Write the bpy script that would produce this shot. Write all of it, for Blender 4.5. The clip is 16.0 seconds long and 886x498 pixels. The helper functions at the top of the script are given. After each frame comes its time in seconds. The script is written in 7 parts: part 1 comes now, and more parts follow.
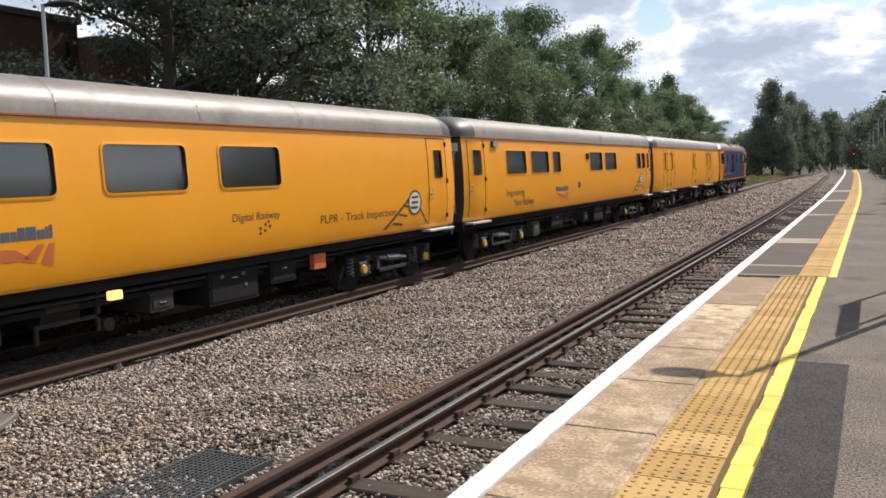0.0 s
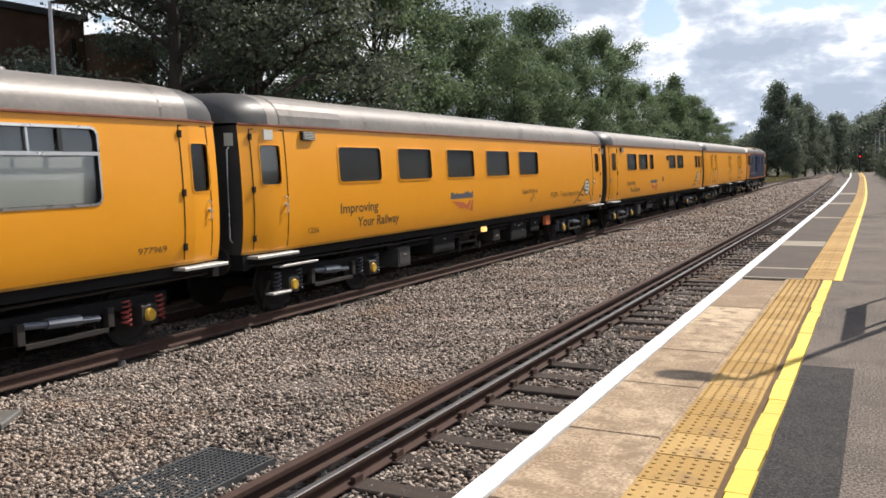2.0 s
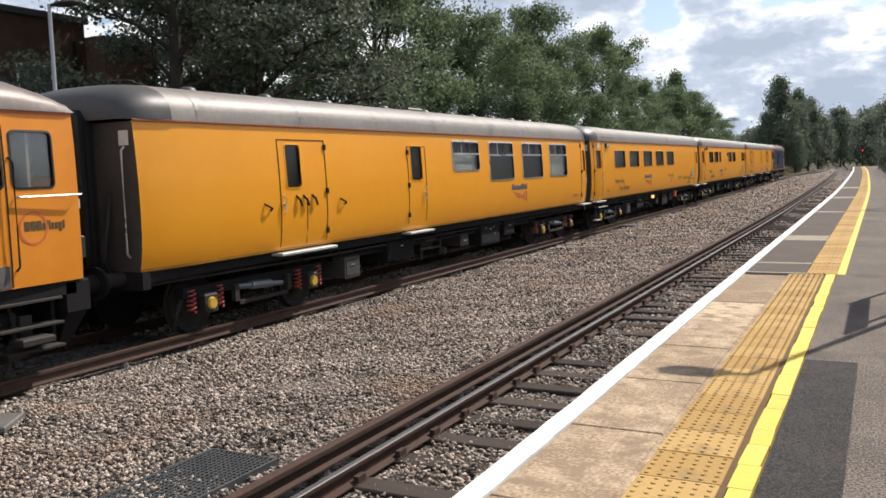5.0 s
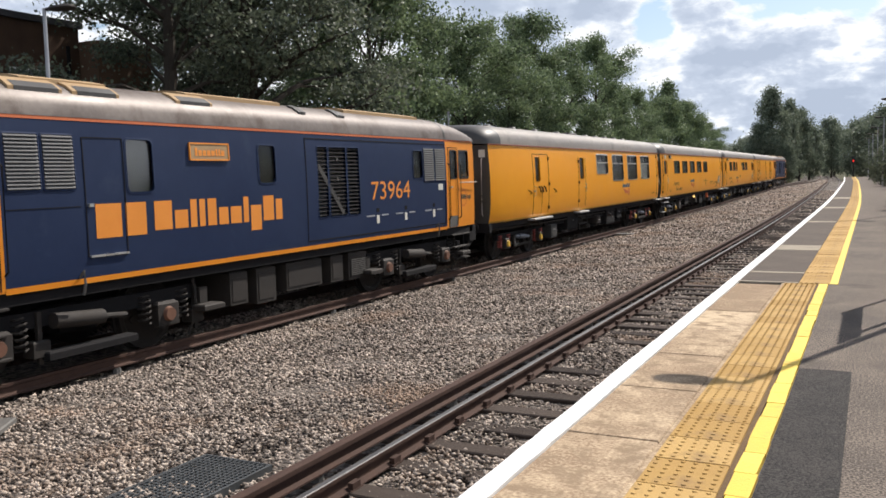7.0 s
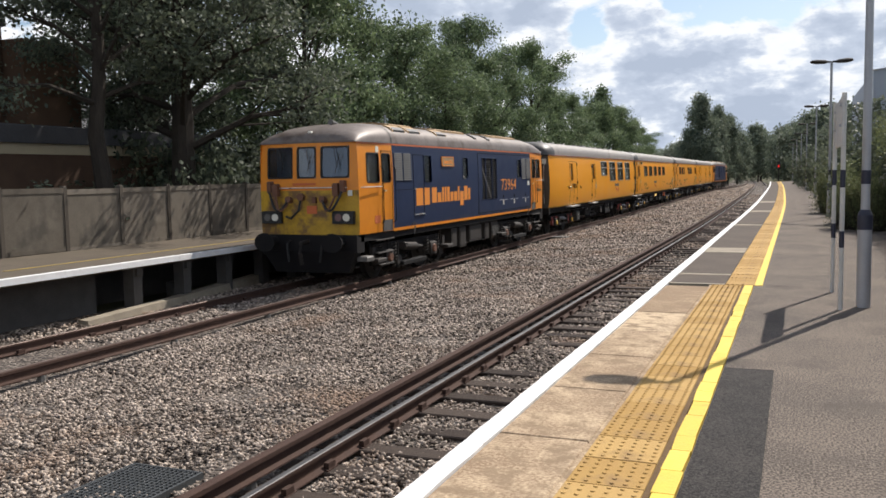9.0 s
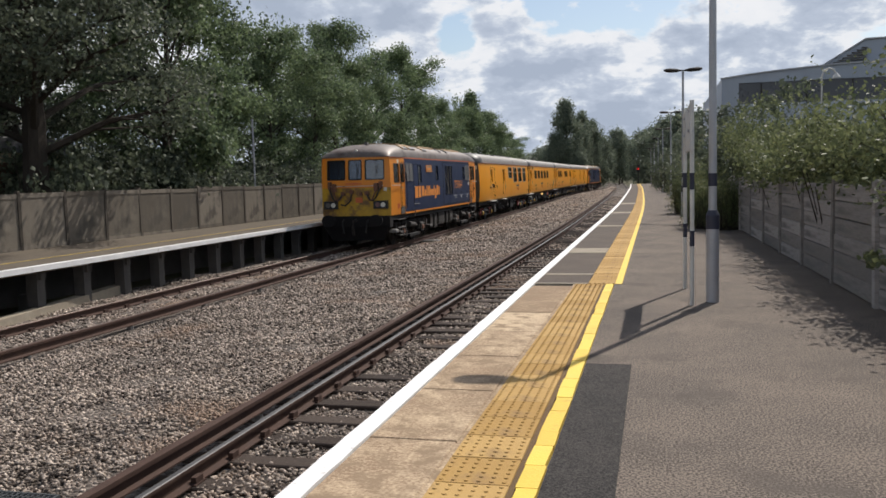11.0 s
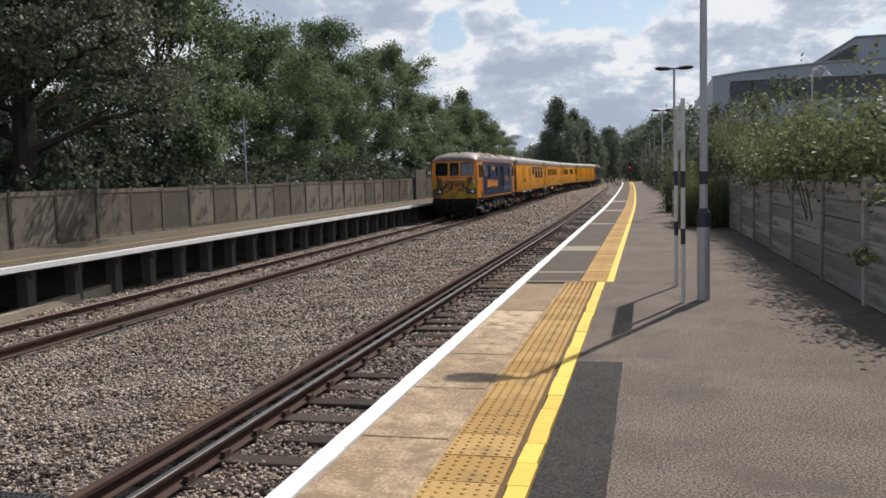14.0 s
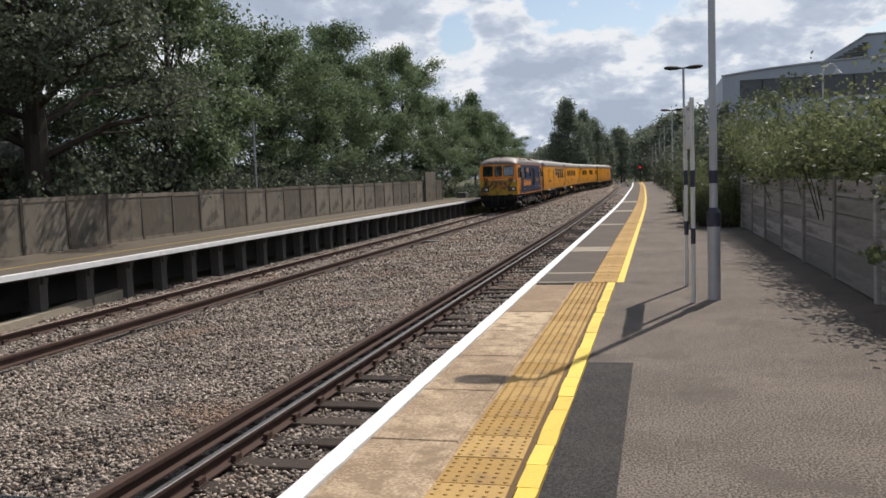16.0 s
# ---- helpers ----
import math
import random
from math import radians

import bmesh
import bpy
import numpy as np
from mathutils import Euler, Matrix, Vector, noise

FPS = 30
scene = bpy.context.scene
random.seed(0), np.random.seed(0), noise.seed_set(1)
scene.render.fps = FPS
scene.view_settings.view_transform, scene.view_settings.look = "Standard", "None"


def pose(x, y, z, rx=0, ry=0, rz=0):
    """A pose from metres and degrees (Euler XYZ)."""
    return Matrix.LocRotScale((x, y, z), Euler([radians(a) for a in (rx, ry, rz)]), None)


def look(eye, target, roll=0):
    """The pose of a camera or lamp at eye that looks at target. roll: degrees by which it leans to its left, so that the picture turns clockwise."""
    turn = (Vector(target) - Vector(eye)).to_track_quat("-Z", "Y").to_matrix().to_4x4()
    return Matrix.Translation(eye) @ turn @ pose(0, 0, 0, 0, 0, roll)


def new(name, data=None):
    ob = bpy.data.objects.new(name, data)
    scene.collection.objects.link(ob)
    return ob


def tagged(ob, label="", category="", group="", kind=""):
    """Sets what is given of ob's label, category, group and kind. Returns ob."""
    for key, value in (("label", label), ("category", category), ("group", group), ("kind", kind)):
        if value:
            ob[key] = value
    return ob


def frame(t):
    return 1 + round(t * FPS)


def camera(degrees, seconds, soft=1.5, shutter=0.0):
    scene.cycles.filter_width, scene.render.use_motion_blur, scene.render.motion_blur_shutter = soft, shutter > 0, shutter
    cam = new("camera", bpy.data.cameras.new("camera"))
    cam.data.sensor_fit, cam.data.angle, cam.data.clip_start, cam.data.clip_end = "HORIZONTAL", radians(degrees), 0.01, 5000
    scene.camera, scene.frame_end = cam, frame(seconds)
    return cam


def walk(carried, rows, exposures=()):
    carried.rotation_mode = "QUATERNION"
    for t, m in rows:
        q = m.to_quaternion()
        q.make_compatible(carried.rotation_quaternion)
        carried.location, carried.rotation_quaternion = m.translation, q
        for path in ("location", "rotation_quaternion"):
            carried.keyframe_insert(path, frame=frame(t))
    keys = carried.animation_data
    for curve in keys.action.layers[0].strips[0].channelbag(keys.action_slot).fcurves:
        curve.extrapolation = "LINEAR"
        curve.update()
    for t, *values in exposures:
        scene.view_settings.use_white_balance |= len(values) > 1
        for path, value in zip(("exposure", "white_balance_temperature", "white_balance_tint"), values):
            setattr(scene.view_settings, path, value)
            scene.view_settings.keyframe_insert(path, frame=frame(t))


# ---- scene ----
# World: y runs along the straight far track, x to the right of it, z = 0 is the platform top.
cam = camera(54.6, 16.0, 1.65)
PATH = [  # seconds, x, y, z, pitch, roll, yaw
    (0.0, -0.078, -0.006, 1.527, -5.33, 1.46, 26.51),
    (0.5, -0.082, -0.004, 1.526, -5.18, 1.09, 26.25),
    (1.0, -0.083, -0.001, 1.525, -5.38, 0.88, 26.45),
    (1.5, -0.083, -0.003, 1.530, -5.40, 1.08, 26.75),
    (2.0, -0.087, 0.001, 1.534, -5.36, 1.02, 26.83),
    (2.5, -0.094, 0.002, 1.527, -5.02, 1.14, 27.29),
    (3.0, -0.093, -0.011, 1.527, -5.10, 1.19, 27.69),
    (5.5, -0.075, 0.030, 1.527, -5.49, 1.63, 26.80),
    (6.0, -0.082, 0.006, 1.529, -5.10, 1.29, 26.68),
    (6.5, -0.090, 0.003, 1.524, -4.79, 1.32, 26.81),
    (7.0, -0.101, -0.001, 1.525, -4.96, 1.25, 26.49),
    (7.5, -0.098, 0.004, 1.524, -4.93, 1.11, 25.67),
    (8.0, -0.103, -0.002, 1.527, -4.95, 1.02, 25.12),
    (8.5, -0.092, 0.005, 1.528, -4.88, 1.06, 24.61),
    (9.0, -0.070, 0.003, 1.525, -4.82, 1.05, 22.33),
    (9.5, -0.021, -0.019, 1.533, -4.79, 1.08, 17.17),
    (10.0, -0.020, -0.009, 1.527, -4.59, 1.50, 15.08),
    (12.5, -0.017, -0.015, 1.536, -4.95, 0.96, 13.05),
    (13.0, -0.020, -0.018, 1.533, -4.93, 1.09, 13.13),
    (13.5, -0.017, -0.009, 1.535, -4.85, 1.51, 13.32),
    (14.0, -0.013, -0.017, 1.534, -4.86, 1.49, 13.31),
    (14.5, -0.011, -0.013, 1.532, -4.70, 1.68, 13.40),
    (15.0, -0.019, -0.021, 1.537, -4.64, 1.89, 13.48),
    (15.5, -0.021, -0.013, 1.532, -4.64, 2.10, 13.88),
    (16.0, 0.000, -0.000, 1.528, -4.69, 2.06, 13.97),
]
walk(cam, [(t, pose(x, y, z, 90 + p, r, yaw)) for t, x, y, z, p, r, yaw in PATH],
     exposures=[(0, 0.26), (8.5, 0.24), (9.5, 0.05), (10.2, -0.07), (16, -0.06)])

RAIL_Z = -0.874          # rail top
BALLAST_Z = -1.05
EDGE_X = -1.823          # near platform edge where it is straight
FAR_X = -10.24           # centre line of the far track
FAR_EDGE_X = -11.76      # far platform edge
GAUGE = 1.505            # between rail-head centres


def drifting(ys, xs):
    """A smooth sideways drift along y through the given stations."""
    fine = np.arange(-20.0, 301.0, 1.0)
    path = np.mean([np.interp(fine + d, ys, xs) for d in (-8, -5, -2, 0, 2, 5, 8)], axis=0)

    def drift(y):
        k = min(max(y + 20.0, 0.0), 319.0)
        a = int(k)
        return float(path[a] + (path[a + 1] - path[a]) * (k - a))
    return drift


# The tracks stand wide apart in the station and close up to their usual spacing beyond it.
bend_far = drifting((-20, 42, 56, 75, 94, 110, 120, 130, 140, 150, 160, 200, 260, 300), (0, 0, -0.16, -0.45, -0.8, -1.0, -0.78, -0.15, 0.5, 0.95, 0.9, -0.7, -4.2, -7.5))
bend = drifting((-20, 38, 45, 58, 70, 97, 114, 133, 145, 160, 200, 260, 300), (0, 0, -0.06, -0.24, -0.42, -0.88, -1.35, -1.8, -2.15, -2.75, -4.4, -8.0, -11.3))


# ---- light ----
SUN_AZ, SUN_EL = math.atan2(0.365, 1.0), radians(48)
sun = new("sun", bpy.data.lights.new("sun", "SUN"))
sun.data.energy, sun.data.angle, sun.data.color = 5.0, radians(0.53), (1.0, 0.932, 0.86)
sun.matrix_world = look((0, 0, 0), (-math.sin(SUN_AZ) * math.cos(SUN_EL), -math.cos(SUN_AZ) * math.cos(SUN_EL), -math.sin(SUN_EL)))
world = bpy.data.worlds.new("sky")
scene.world = world
world.use_nodes = True
wn = world.node_tree.nodes
wl = world.node_tree.links
wn.clear()

sky = wn.new("ShaderNodeTexSky")
sky.sky_type, sky.sun_disc, sky.sun_elevation, sky.sun_rotation = "NISHITA", False, SUN_EL, SUN_AZ
way = wn.new("ShaderNodeTexCoord")
height = wn.new("ShaderNodeSeparateXYZ")
wl.new(way.outputs["Generated"], height.inputs[0])


def sky_math(op, a, b):
    n = wn.new("ShaderNodeMath")
    n.operation = op
    for k, v in enumerate((a, b)):
        if isinstance(v, (int, float)):
            n.inputs[k].default_value = v
        else:
            wl.new(v, n.inputs[k])
    return n.outputs[0]


# the cloud layer is flat: its pattern closes up towards the horizon
above = sky_math("ADD", sky_math("MAXIMUM", height.outputs[2], 0.0), 0.42)
layer = wn.new("ShaderNodeCombineXYZ")
wl.new(sky_math("DIVIDE", height.outputs[0], above), layer.inputs[0])
wl.new(sky_math("DIVIDE", height.outputs[1], above), layer.inputs[1])


def sky_noise(scale, detail, rough, offset, bent=0.0):
    n = wn.new("ShaderNodeTexNoise")
    n.inputs["Scale"].default_value, n.inputs["Detail"].default_value, n.inputs["Roughness"].default_value, n.inputs["Distortion"].default_value = scale, detail, rough, bent
    shift = wn.new("ShaderNodeVectorMath")
    shift.inputs[1].default_value = offset
    wl.new(layer.outputs[0], shift.inputs[0])
    wl.new(shift.outputs[0], n.inputs["Vector"])
    return n.outputs[0]


def sky_ramp(source, stops):
    r = wn.new("ShaderNodeValToRGB")
    while len(r.color_ramp.elements) < len(stops):
        r.color_ramp.elements.new(0.5)
    for e, (p, c) in zip(r.color_ramp.elements, stops):
        e.position, e.color = p, (*c, 1)
    wl.new(source, r.inputs[0])
    return r


def sky_span(source, a, b, c, d):
    n = wn.new("ShaderNodeMapRange")
    for name, v in (("From Min", a), ("From Max", b), ("To Min", c), ("To Max", d)):
        n.inputs[name].default_value = v
    wl.new(source, n.inputs["Value"])
    return n.outputs[0]


veil = sky_noise(3.5, 10, 0.56, (3.1, 1.7, 0.4), 0.2)
for gap_way, gap_size in (((-0.222, 0.962, 0.156), 0.035), ((0.21, 0.945, 0.25), 0.07), ((-0.12, 0.98, 0.2), 0.03)):  # blue gaps between the clouds
    far_off = wn.new("ShaderNodeVectorMath")
    far_off.operation = "DISTANCE"
    far_off.inputs[1].default_value = gap_way
    wl.new(way.outputs["Generated"], far_off.inputs[0])
    veil = sky_math("SUBTRACT", veil, sky_span(far_off.outputs["Value"], 0.0, gap_size, 0.22, 0.0))
veil = sky_math("ADD", veil, sky_span(height.outputs[2], 0.0, 0.12, 0.1, 0.0))
veil = sky_math("ADD", veil, sky_span(height.outputs[2], 0.3, 0.9, 0.0, -0.2))
cover = sky_ramp(veil, [(0.385, (0, 0, 0)), (0.43, (1, 1, 1))])
# bright thin rims, grey-blue where the cloud is thick
thick = sky_math("ADD", veil, sky_math("MULTIPLY", sky_math("SUBTRACT", sky_noise(11.5, 9, 0.58, (0.3, 5.2, 1.0), 0.15), 0.5), 0.62))
body = sky_ramp(thick, [(0.36, (8.4, 8.5, 8.8)), (0.455, (8.0, 8.2, 8.6)), (0.495, (6.4, 6.9, 7.7)), (0.545, (4.9, 5.5, 6.6)), (0.65, (3.9, 4.5, 5.6))])
mix = wn.new("ShaderNodeMixRGB")
wl.new(cover.outputs[0], mix.inputs[0])
wl.new(sky.outputs[0], mix.inputs[1])
wl.new(body.outputs[0], mix.inputs[2])
back = wn.new("ShaderNodeBackground")
back.inputs[1].default_value = 0.108
wl.new(mix.outputs[0], back.inputs[0])
out = wn.new("ShaderNodeOutputWorld")
wl.new(back.outputs[0], out.inputs[0])


# ---- mesh and material helpers ----
class Build:
    """Collects vertices and faces for one mesh."""

    def __init__(self):
        self.v, self.f = [], []

    def add(self, verts, faces):
        n = len(self.v)
        self.v += [tuple(p) for p in verts]
        self.f += [tuple(i + n for i in f) for f in faces]
        return self

    def box(self, x0, x1, y0, y1, z0, z1):
        return self.add([(x, y, z) for x in (x0, x1) for y in (y0, y1) for z in (z0, z1)],
                        [(0, 1, 3, 2), (4, 6, 7, 5), (0, 4, 5, 1), (2, 3, 7, 6), (0, 2, 6, 4), (1, 5, 7, 3)])

    def slab(self, x0, x1, y0, y1, z0, z1, c=0.01):
        """A box with its upper edges chamfered."""
        lo = [(x0, y0, z0), (x1, y0, z0), (x1, y1, z0), (x0, y1, z0)]
        mid = [(x, y, z1 - c) for x, y, _ in lo]
        top = [(x0 + c, y0 + c, z1), (x1 - c, y0 + c, z1), (x1 - c, y1 - c, z1), (x0 + c, y1 - c, z1)]
        return self.loft([lo, mid, top], caps=True)

    def loft(self, sections, caps=False, closed=True):
        n = len(sections[0])
        verts = [p for s in sections for p in s]
        faces = []
        for k in range(len(sections) - 1):
            for i in range(n if closed else n - 1):
                j = (i + 1) % n
                faces.append((k * n + i, k * n + j, (k + 1) * n + j, (k + 1) * n + i))
        if caps:
            faces += [tuple(range(n - 1, -1, -1)), tuple(range((len(sections) - 1) * n, len(sections) * n))]
        return self.add(verts, faces)

    def rod(self, a, b, r, n=8, r2=None):
        a, b = Vector(a), Vector(b)
        q = (b - a).to_track_quat("Z", "Y")
        ring = lambda c, k: [c + q @ Vector((k * math.cos(2 * math.pi * i / n), k * math.sin(2 * math.pi * i / n), 0)) for i in range(n)]
        return self.loft([ring(a, r), ring(b, r if r2 is None else r2)], caps=True)

    def tube(self, pts, r, n=6):
        pts = [Vector(p) for p in pts]
        rings = []
        for k, p in enumerate(pts):
            d = pts[min(k + 1, len(pts) - 1)] - pts[max(k - 1, 0)]
            q = d.to_track_quat("Z", "Y")
            rings.append([p + q @ Vector((r * math.cos(2 * math.pi * i / n), r * math.sin(2 * math.pi * i / n), 0)) for i in range(n)])
        return self.loft(rings, caps=True)

    def dome(self, c, r, h, n=10):
        ring = lambda k, z: [(c[0] + r * k * math.cos(2 * math.pi * i / n), c[1] + r * k * math.sin(2 * math.pi * i / n), c[2] + z) for i in range(n)]
        return self.loft([ring(1, -0.1 * h), ring(1, 0.2 * h), ring(0.8, 0.7 * h), ring(0.4, 0.95 * h)], caps=True)

    def mesh(self, name, material, smooth=False, fix=True):
        me = bpy.data.meshes.new(name)
        me.from_pydata(self.v, [], self.f)
        if fix:
            bm = bmesh.new()
            bm.from_mesh(me)
            if len(bm.verts) < 20000:
                bmesh.ops.remove_doubles(bm, verts=bm.verts, dist=0.00005)
            bmesh.ops.recalc_face_normals(bm, faces=bm.faces)
            bm.to_mesh(me)
            bm.free()
        me.materials.append(material)
        if smooth:
            me.shade_smooth()
            me.set_sharp_from_angle(angle=radians(38))
        return me


def part(name, build, material, parent, label="", smooth=False, at=None):
    ob = new(name, build if isinstance(build, bpy.types.Mesh) else build.mesh(name, material, smooth))
    ob.parent = parent
    if at is not None:
        ob.matrix_basis = at
    return tagged(ob, label)


def thing(name, label="", category="", group="", kind="", at=None):
    ob = new(name)
    if at is not None:
        ob.matrix_basis = at
    return tagged(ob, label, category, group, kind)


def single(name, build, material, label="", category="", group="", kind="", smooth=False):
    return tagged(part(name, build, material, None, "", smooth), label, category, group, kind)


def surface(name, a, b, scale=3.0, rough=0.8, metal=0.0, bump=0.3, fine=40.0, per="", spread=0.5, spots=None, streak=None, depth=0.01, grain=1.6):
    """Two colours mixed by coarse and fine noise, or by piece, with fine relief. spots: colour, scale, amount. streak: stretch of the noise."""
    m = bpy.data.materials.new(name)
    m.use_nodes = True
    nt = m.node_tree
    N, L = nt.nodes, nt.links
    p = N["Principled BSDF"]
    co = N.new("ShaderNodeTexCoord").outputs["Object"]
    if streak:
        mp = N.new("ShaderNodeMapping")
        mp.inputs["Scale"].default_value = streak
        L.new(co, mp.inputs["Vector"])
        co = mp.outputs[0]

    def noise_at(s, detail=5.0):
        n = N.new("ShaderNodeTexNoise")
        n.inputs["Scale"].default_value, n.inputs["Detail"].default_value, n.inputs["Roughness"].default_value = s, detail, 0.62
        L.new(co, n.inputs["Vector"])
        return n.outputs[0]

    def math_node(op, x, y):
        n = N.new("ShaderNodeMath")
        n.operation = op
        for k, v in enumerate((x, y)):
            if isinstance(v, (int, float)):
                n.inputs[k].default_value = v
            else:
                L.new(v, n.inputs[k])
        return n.outputs[0]

    def mixed(fac, x, y):
        n = N.new("ShaderNodeMixRGB")
        for k, v in enumerate((fac, x, y)):
            if isinstance(v, tuple):
                n.inputs[k].default_value = (*v, 1)
            elif isinstance(v, (int, float)):
                n.inputs[k].default_value = v
            else:
                L.new(v, n.inputs[k])
        return n.outputs[0]

    coarse = noise_at(scale)
    small = noise_at(fine, 3)
    fac = math_node("ADD", math_node("MULTIPLY", math_node("SUBTRACT", coarse, 0.5), 2.6 * spread), math_node("MULTIPLY", math_node("SUBTRACT", small, 0.5), grain * spread))
    if per:
        r = N.new("ShaderNodeObjectInfo").outputs["Random"] if per == "object" else N.new("ShaderNodeNewGeometry").outputs["Random Per Island"]
        fac = math_node("ADD", fac, r)
    else:
        fac = math_node("ADD", fac, 0.5)
    clamp = N.new("ShaderNodeClamp")
    L.new(fac, clamp.inputs[0])
    colour = mixed(clamp.outputs[0], a, b)
    if spots:
        s = N.new("ShaderNodeValToRGB")
        s.color_ramp.elements[0].position, s.color_ramp.elements[1].position = 1 - spots[2] - 0.1, 1 - spots[2] + 0.05
        L.new(noise_at(spots[1], 6), s.inputs[0])
        colour = mixed(s.outputs[0], colour, spots[0])
    L.new(colour, p.inputs["Base Color"])
    rr = math_node("ADD", math_node("MULTIPLY", math_node("SUBTRACT", coarse, 0.5), 0.3), rough)
    L.new(rr, p.inputs["Roughness"])
    p.inputs["Metallic"].default_value = metal
    p.inputs["Specular IOR Level"].default_value = 0.22 if rough >= 0.85 else 0.5
    if bump:
        bn = N.new("ShaderNodeBump")
        bn.inputs["Strength"].default_value, bn.inputs["Distance"].default_value = bump, depth
        L.new(small, bn.inputs["Height"])
        L.new(bn.outputs[0], p.inputs["Normal"])
    return m


def stones(name, colours, scale):
    """Loose stones too small or far to build: cells of differing grey with rounded relief."""
    m = bpy.data.materials.new(name)
    m.use_nodes = True
    N, L = m.node_tree.nodes, m.node_tree.links
    p = N["Principled BSDF"]
    co = N.new("ShaderNodeTexCoord").outputs["Object"]
    v = N.new("ShaderNodeTexVoronoi")
    v.inputs["Scale"].default_value = scale
    L.new(co, v.inputs["Vector"])
    r = N.new("ShaderNodeValToRGB")
    while len(r.color_ramp.elements) < len(colours):
        r.color_ramp.elements.new(0.5)
    for k, (e, c) in enumerate(zip(r.color_ramp.elements, colours)):
        e.position, e.color = k / (len(colours) - 1), (*c, 1)
    sp = N.new("ShaderNodeSeparateColor")
    L.new(v.outputs["Color"], sp.inputs[0])
    L.new(sp.outputs[0], r.inputs[0])
    n = N.new("ShaderNodeTexNoise")
    n.inputs["Scale"].default_value, n.inputs["Detail"].default_value = 0.6, 6
    L.new(co, n.inputs["Vector"])
    mx = N.new("ShaderNodeMixRGB")
    mx.blend_type = "MULTIPLY"
    mx.inputs[0].default_value = 0.7
    tone = N.new("ShaderNodeValToRGB")
    tone.color_ramp.elements[0].position, tone.color_ramp.elements[0].color = 0.3, (0.55, 0.5, 0.47, 1)
    tone.color_ramp.elements[1].position, tone.color_ramp.elements[1].color = 0.65, (1, 1, 1, 1)
    L.new(n.outputs[0], tone.inputs[0])
    L.new(r.outputs[0], mx.inputs[1])
    L.new(tone.outputs[0], mx.inputs[2])
    L.new(mx.outputs[0], p.inputs["Base Color"])
    p.inputs["Roughness"].default_value = 0.95
    b = N.new("ShaderNodeBump")
    b.inputs["Strength"].default_value, b.inputs["Distance"].default_value = 1.0, 0.05
    b.invert = True
    L.new(v.outputs["Distance"], b.inputs["Height"])
    L.new(b.outputs[0], p.inputs["Normal"])
    return m


def glow(name, colour, strength):
    m = bpy.data.materials.new(name)
    m.use_nodes = True
    p = m.node_tree.nodes["Principled BSDF"]
    p.inputs["Base Color"].default_value = (*colour, 1)
    p.inputs["Emission Color"].default_value, p.inputs["Emission Strength"].default_value = (*colour, 1), strength
    return m


def glass(name, tint, rough=0.03, ior=1.5):
    m = bpy.data.materials.new(name)
    m.use_nodes = True
    p = m.node_tree.nodes["Principled BSDF"]
    p.inputs["Base Color"].default_value = (*tint, 1)
    p.inputs["Roughness"].default_value, p.inputs["IOR"].default_value, p.inputs["Transmission Weight"].default_value = rough, ior, 1.0
    return m


def leaf(name, a, b):
    """Leaves: colour by leaf, thin enough for some light to come through."""
    m = bpy.data.materials.new(name)
    m.use_nodes = True
    N, L = m.node_tree.nodes, m.node_tree.links
    p = N["Principled BSDF"]
    g = N.new("ShaderNodeNewGeometry")
    n = N.new("ShaderNodeTexNoise")
    n.inputs["Scale"].default_value = 0.55
    L.new(N.new("ShaderNodeTexCoord").outputs["Object"], n.inputs["Vector"])
    ad = N.new("ShaderNodeMath")
    ad.operation = "MULTIPLY_ADD"
    ad.inputs[1].default_value, ad.inputs[2].default_value = 0.75, -0.32
    L.new(g.outputs["Random Per Island"], ad.inputs[0])
    add = N.new("ShaderNodeMath")
    L.new(ad.outputs[0], add.inputs[0])
    L.new(n.outputs[0], add.inputs[1])
    mx = N.new("ShaderNodeMixRGB")
    mx.inputs[1].default_value, mx.inputs[2].default_value = (*a, 1), (*b, 1)
    L.new(add.outputs[0], mx.inputs[0])
    L.new(mx.outputs[0], p.inputs["Base Color"])
    p.inputs["Roughness"].default_value, p.inputs["Specular IOR Level"].default_value = 0.58, 0.32
    tr = N.new("ShaderNodeBsdfTranslucent")
    L.new(mx.outputs[0], tr.inputs[0])
    sh = N.new("ShaderNodeMixShader")
    sh.inputs[0].default_value = 0.38
    L.new(p.outputs[0], sh.inputs[1])
    L.new(tr.outputs[0], sh.inputs[2])
    L.new(sh.outputs[0], N["Material Output"].inputs["Surface"])
    return m


# ---- materials ----
BALLAST = stones("ballast_bed", [(0.03, 0.024, 0.02), (0.11, 0.09, 0.075), (0.18, 0.15, 0.125), (0.29, 0.25, 0.21)], 19)
STONE = surface("ballast_stone", (0.03, 0.023, 0.019), (0.6, 0.5, 0.415), 0.7, 0.95, bump=0.4, fine=60, per="island", spread=0.3, spots=((0.34, 0.245, 0.18), 0.4, 0.38))
CESS = surface("dark_cess", (0.03, 0.02, 0.014), (0.075, 0.052, 0.038), 2.5, 0.95, bump=0.8, fine=26, depth=0.03)
ASPHALT = surface("asphalt", (0.056, 0.046, 0.038), (0.215, 0.176, 0.144), 0.9, 0.9, bump=0.8, fine=70, spread=0.75, spots=((0.09, 0.075, 0.063), 1.3, 0.36), depth=0.006, grain=11.0)
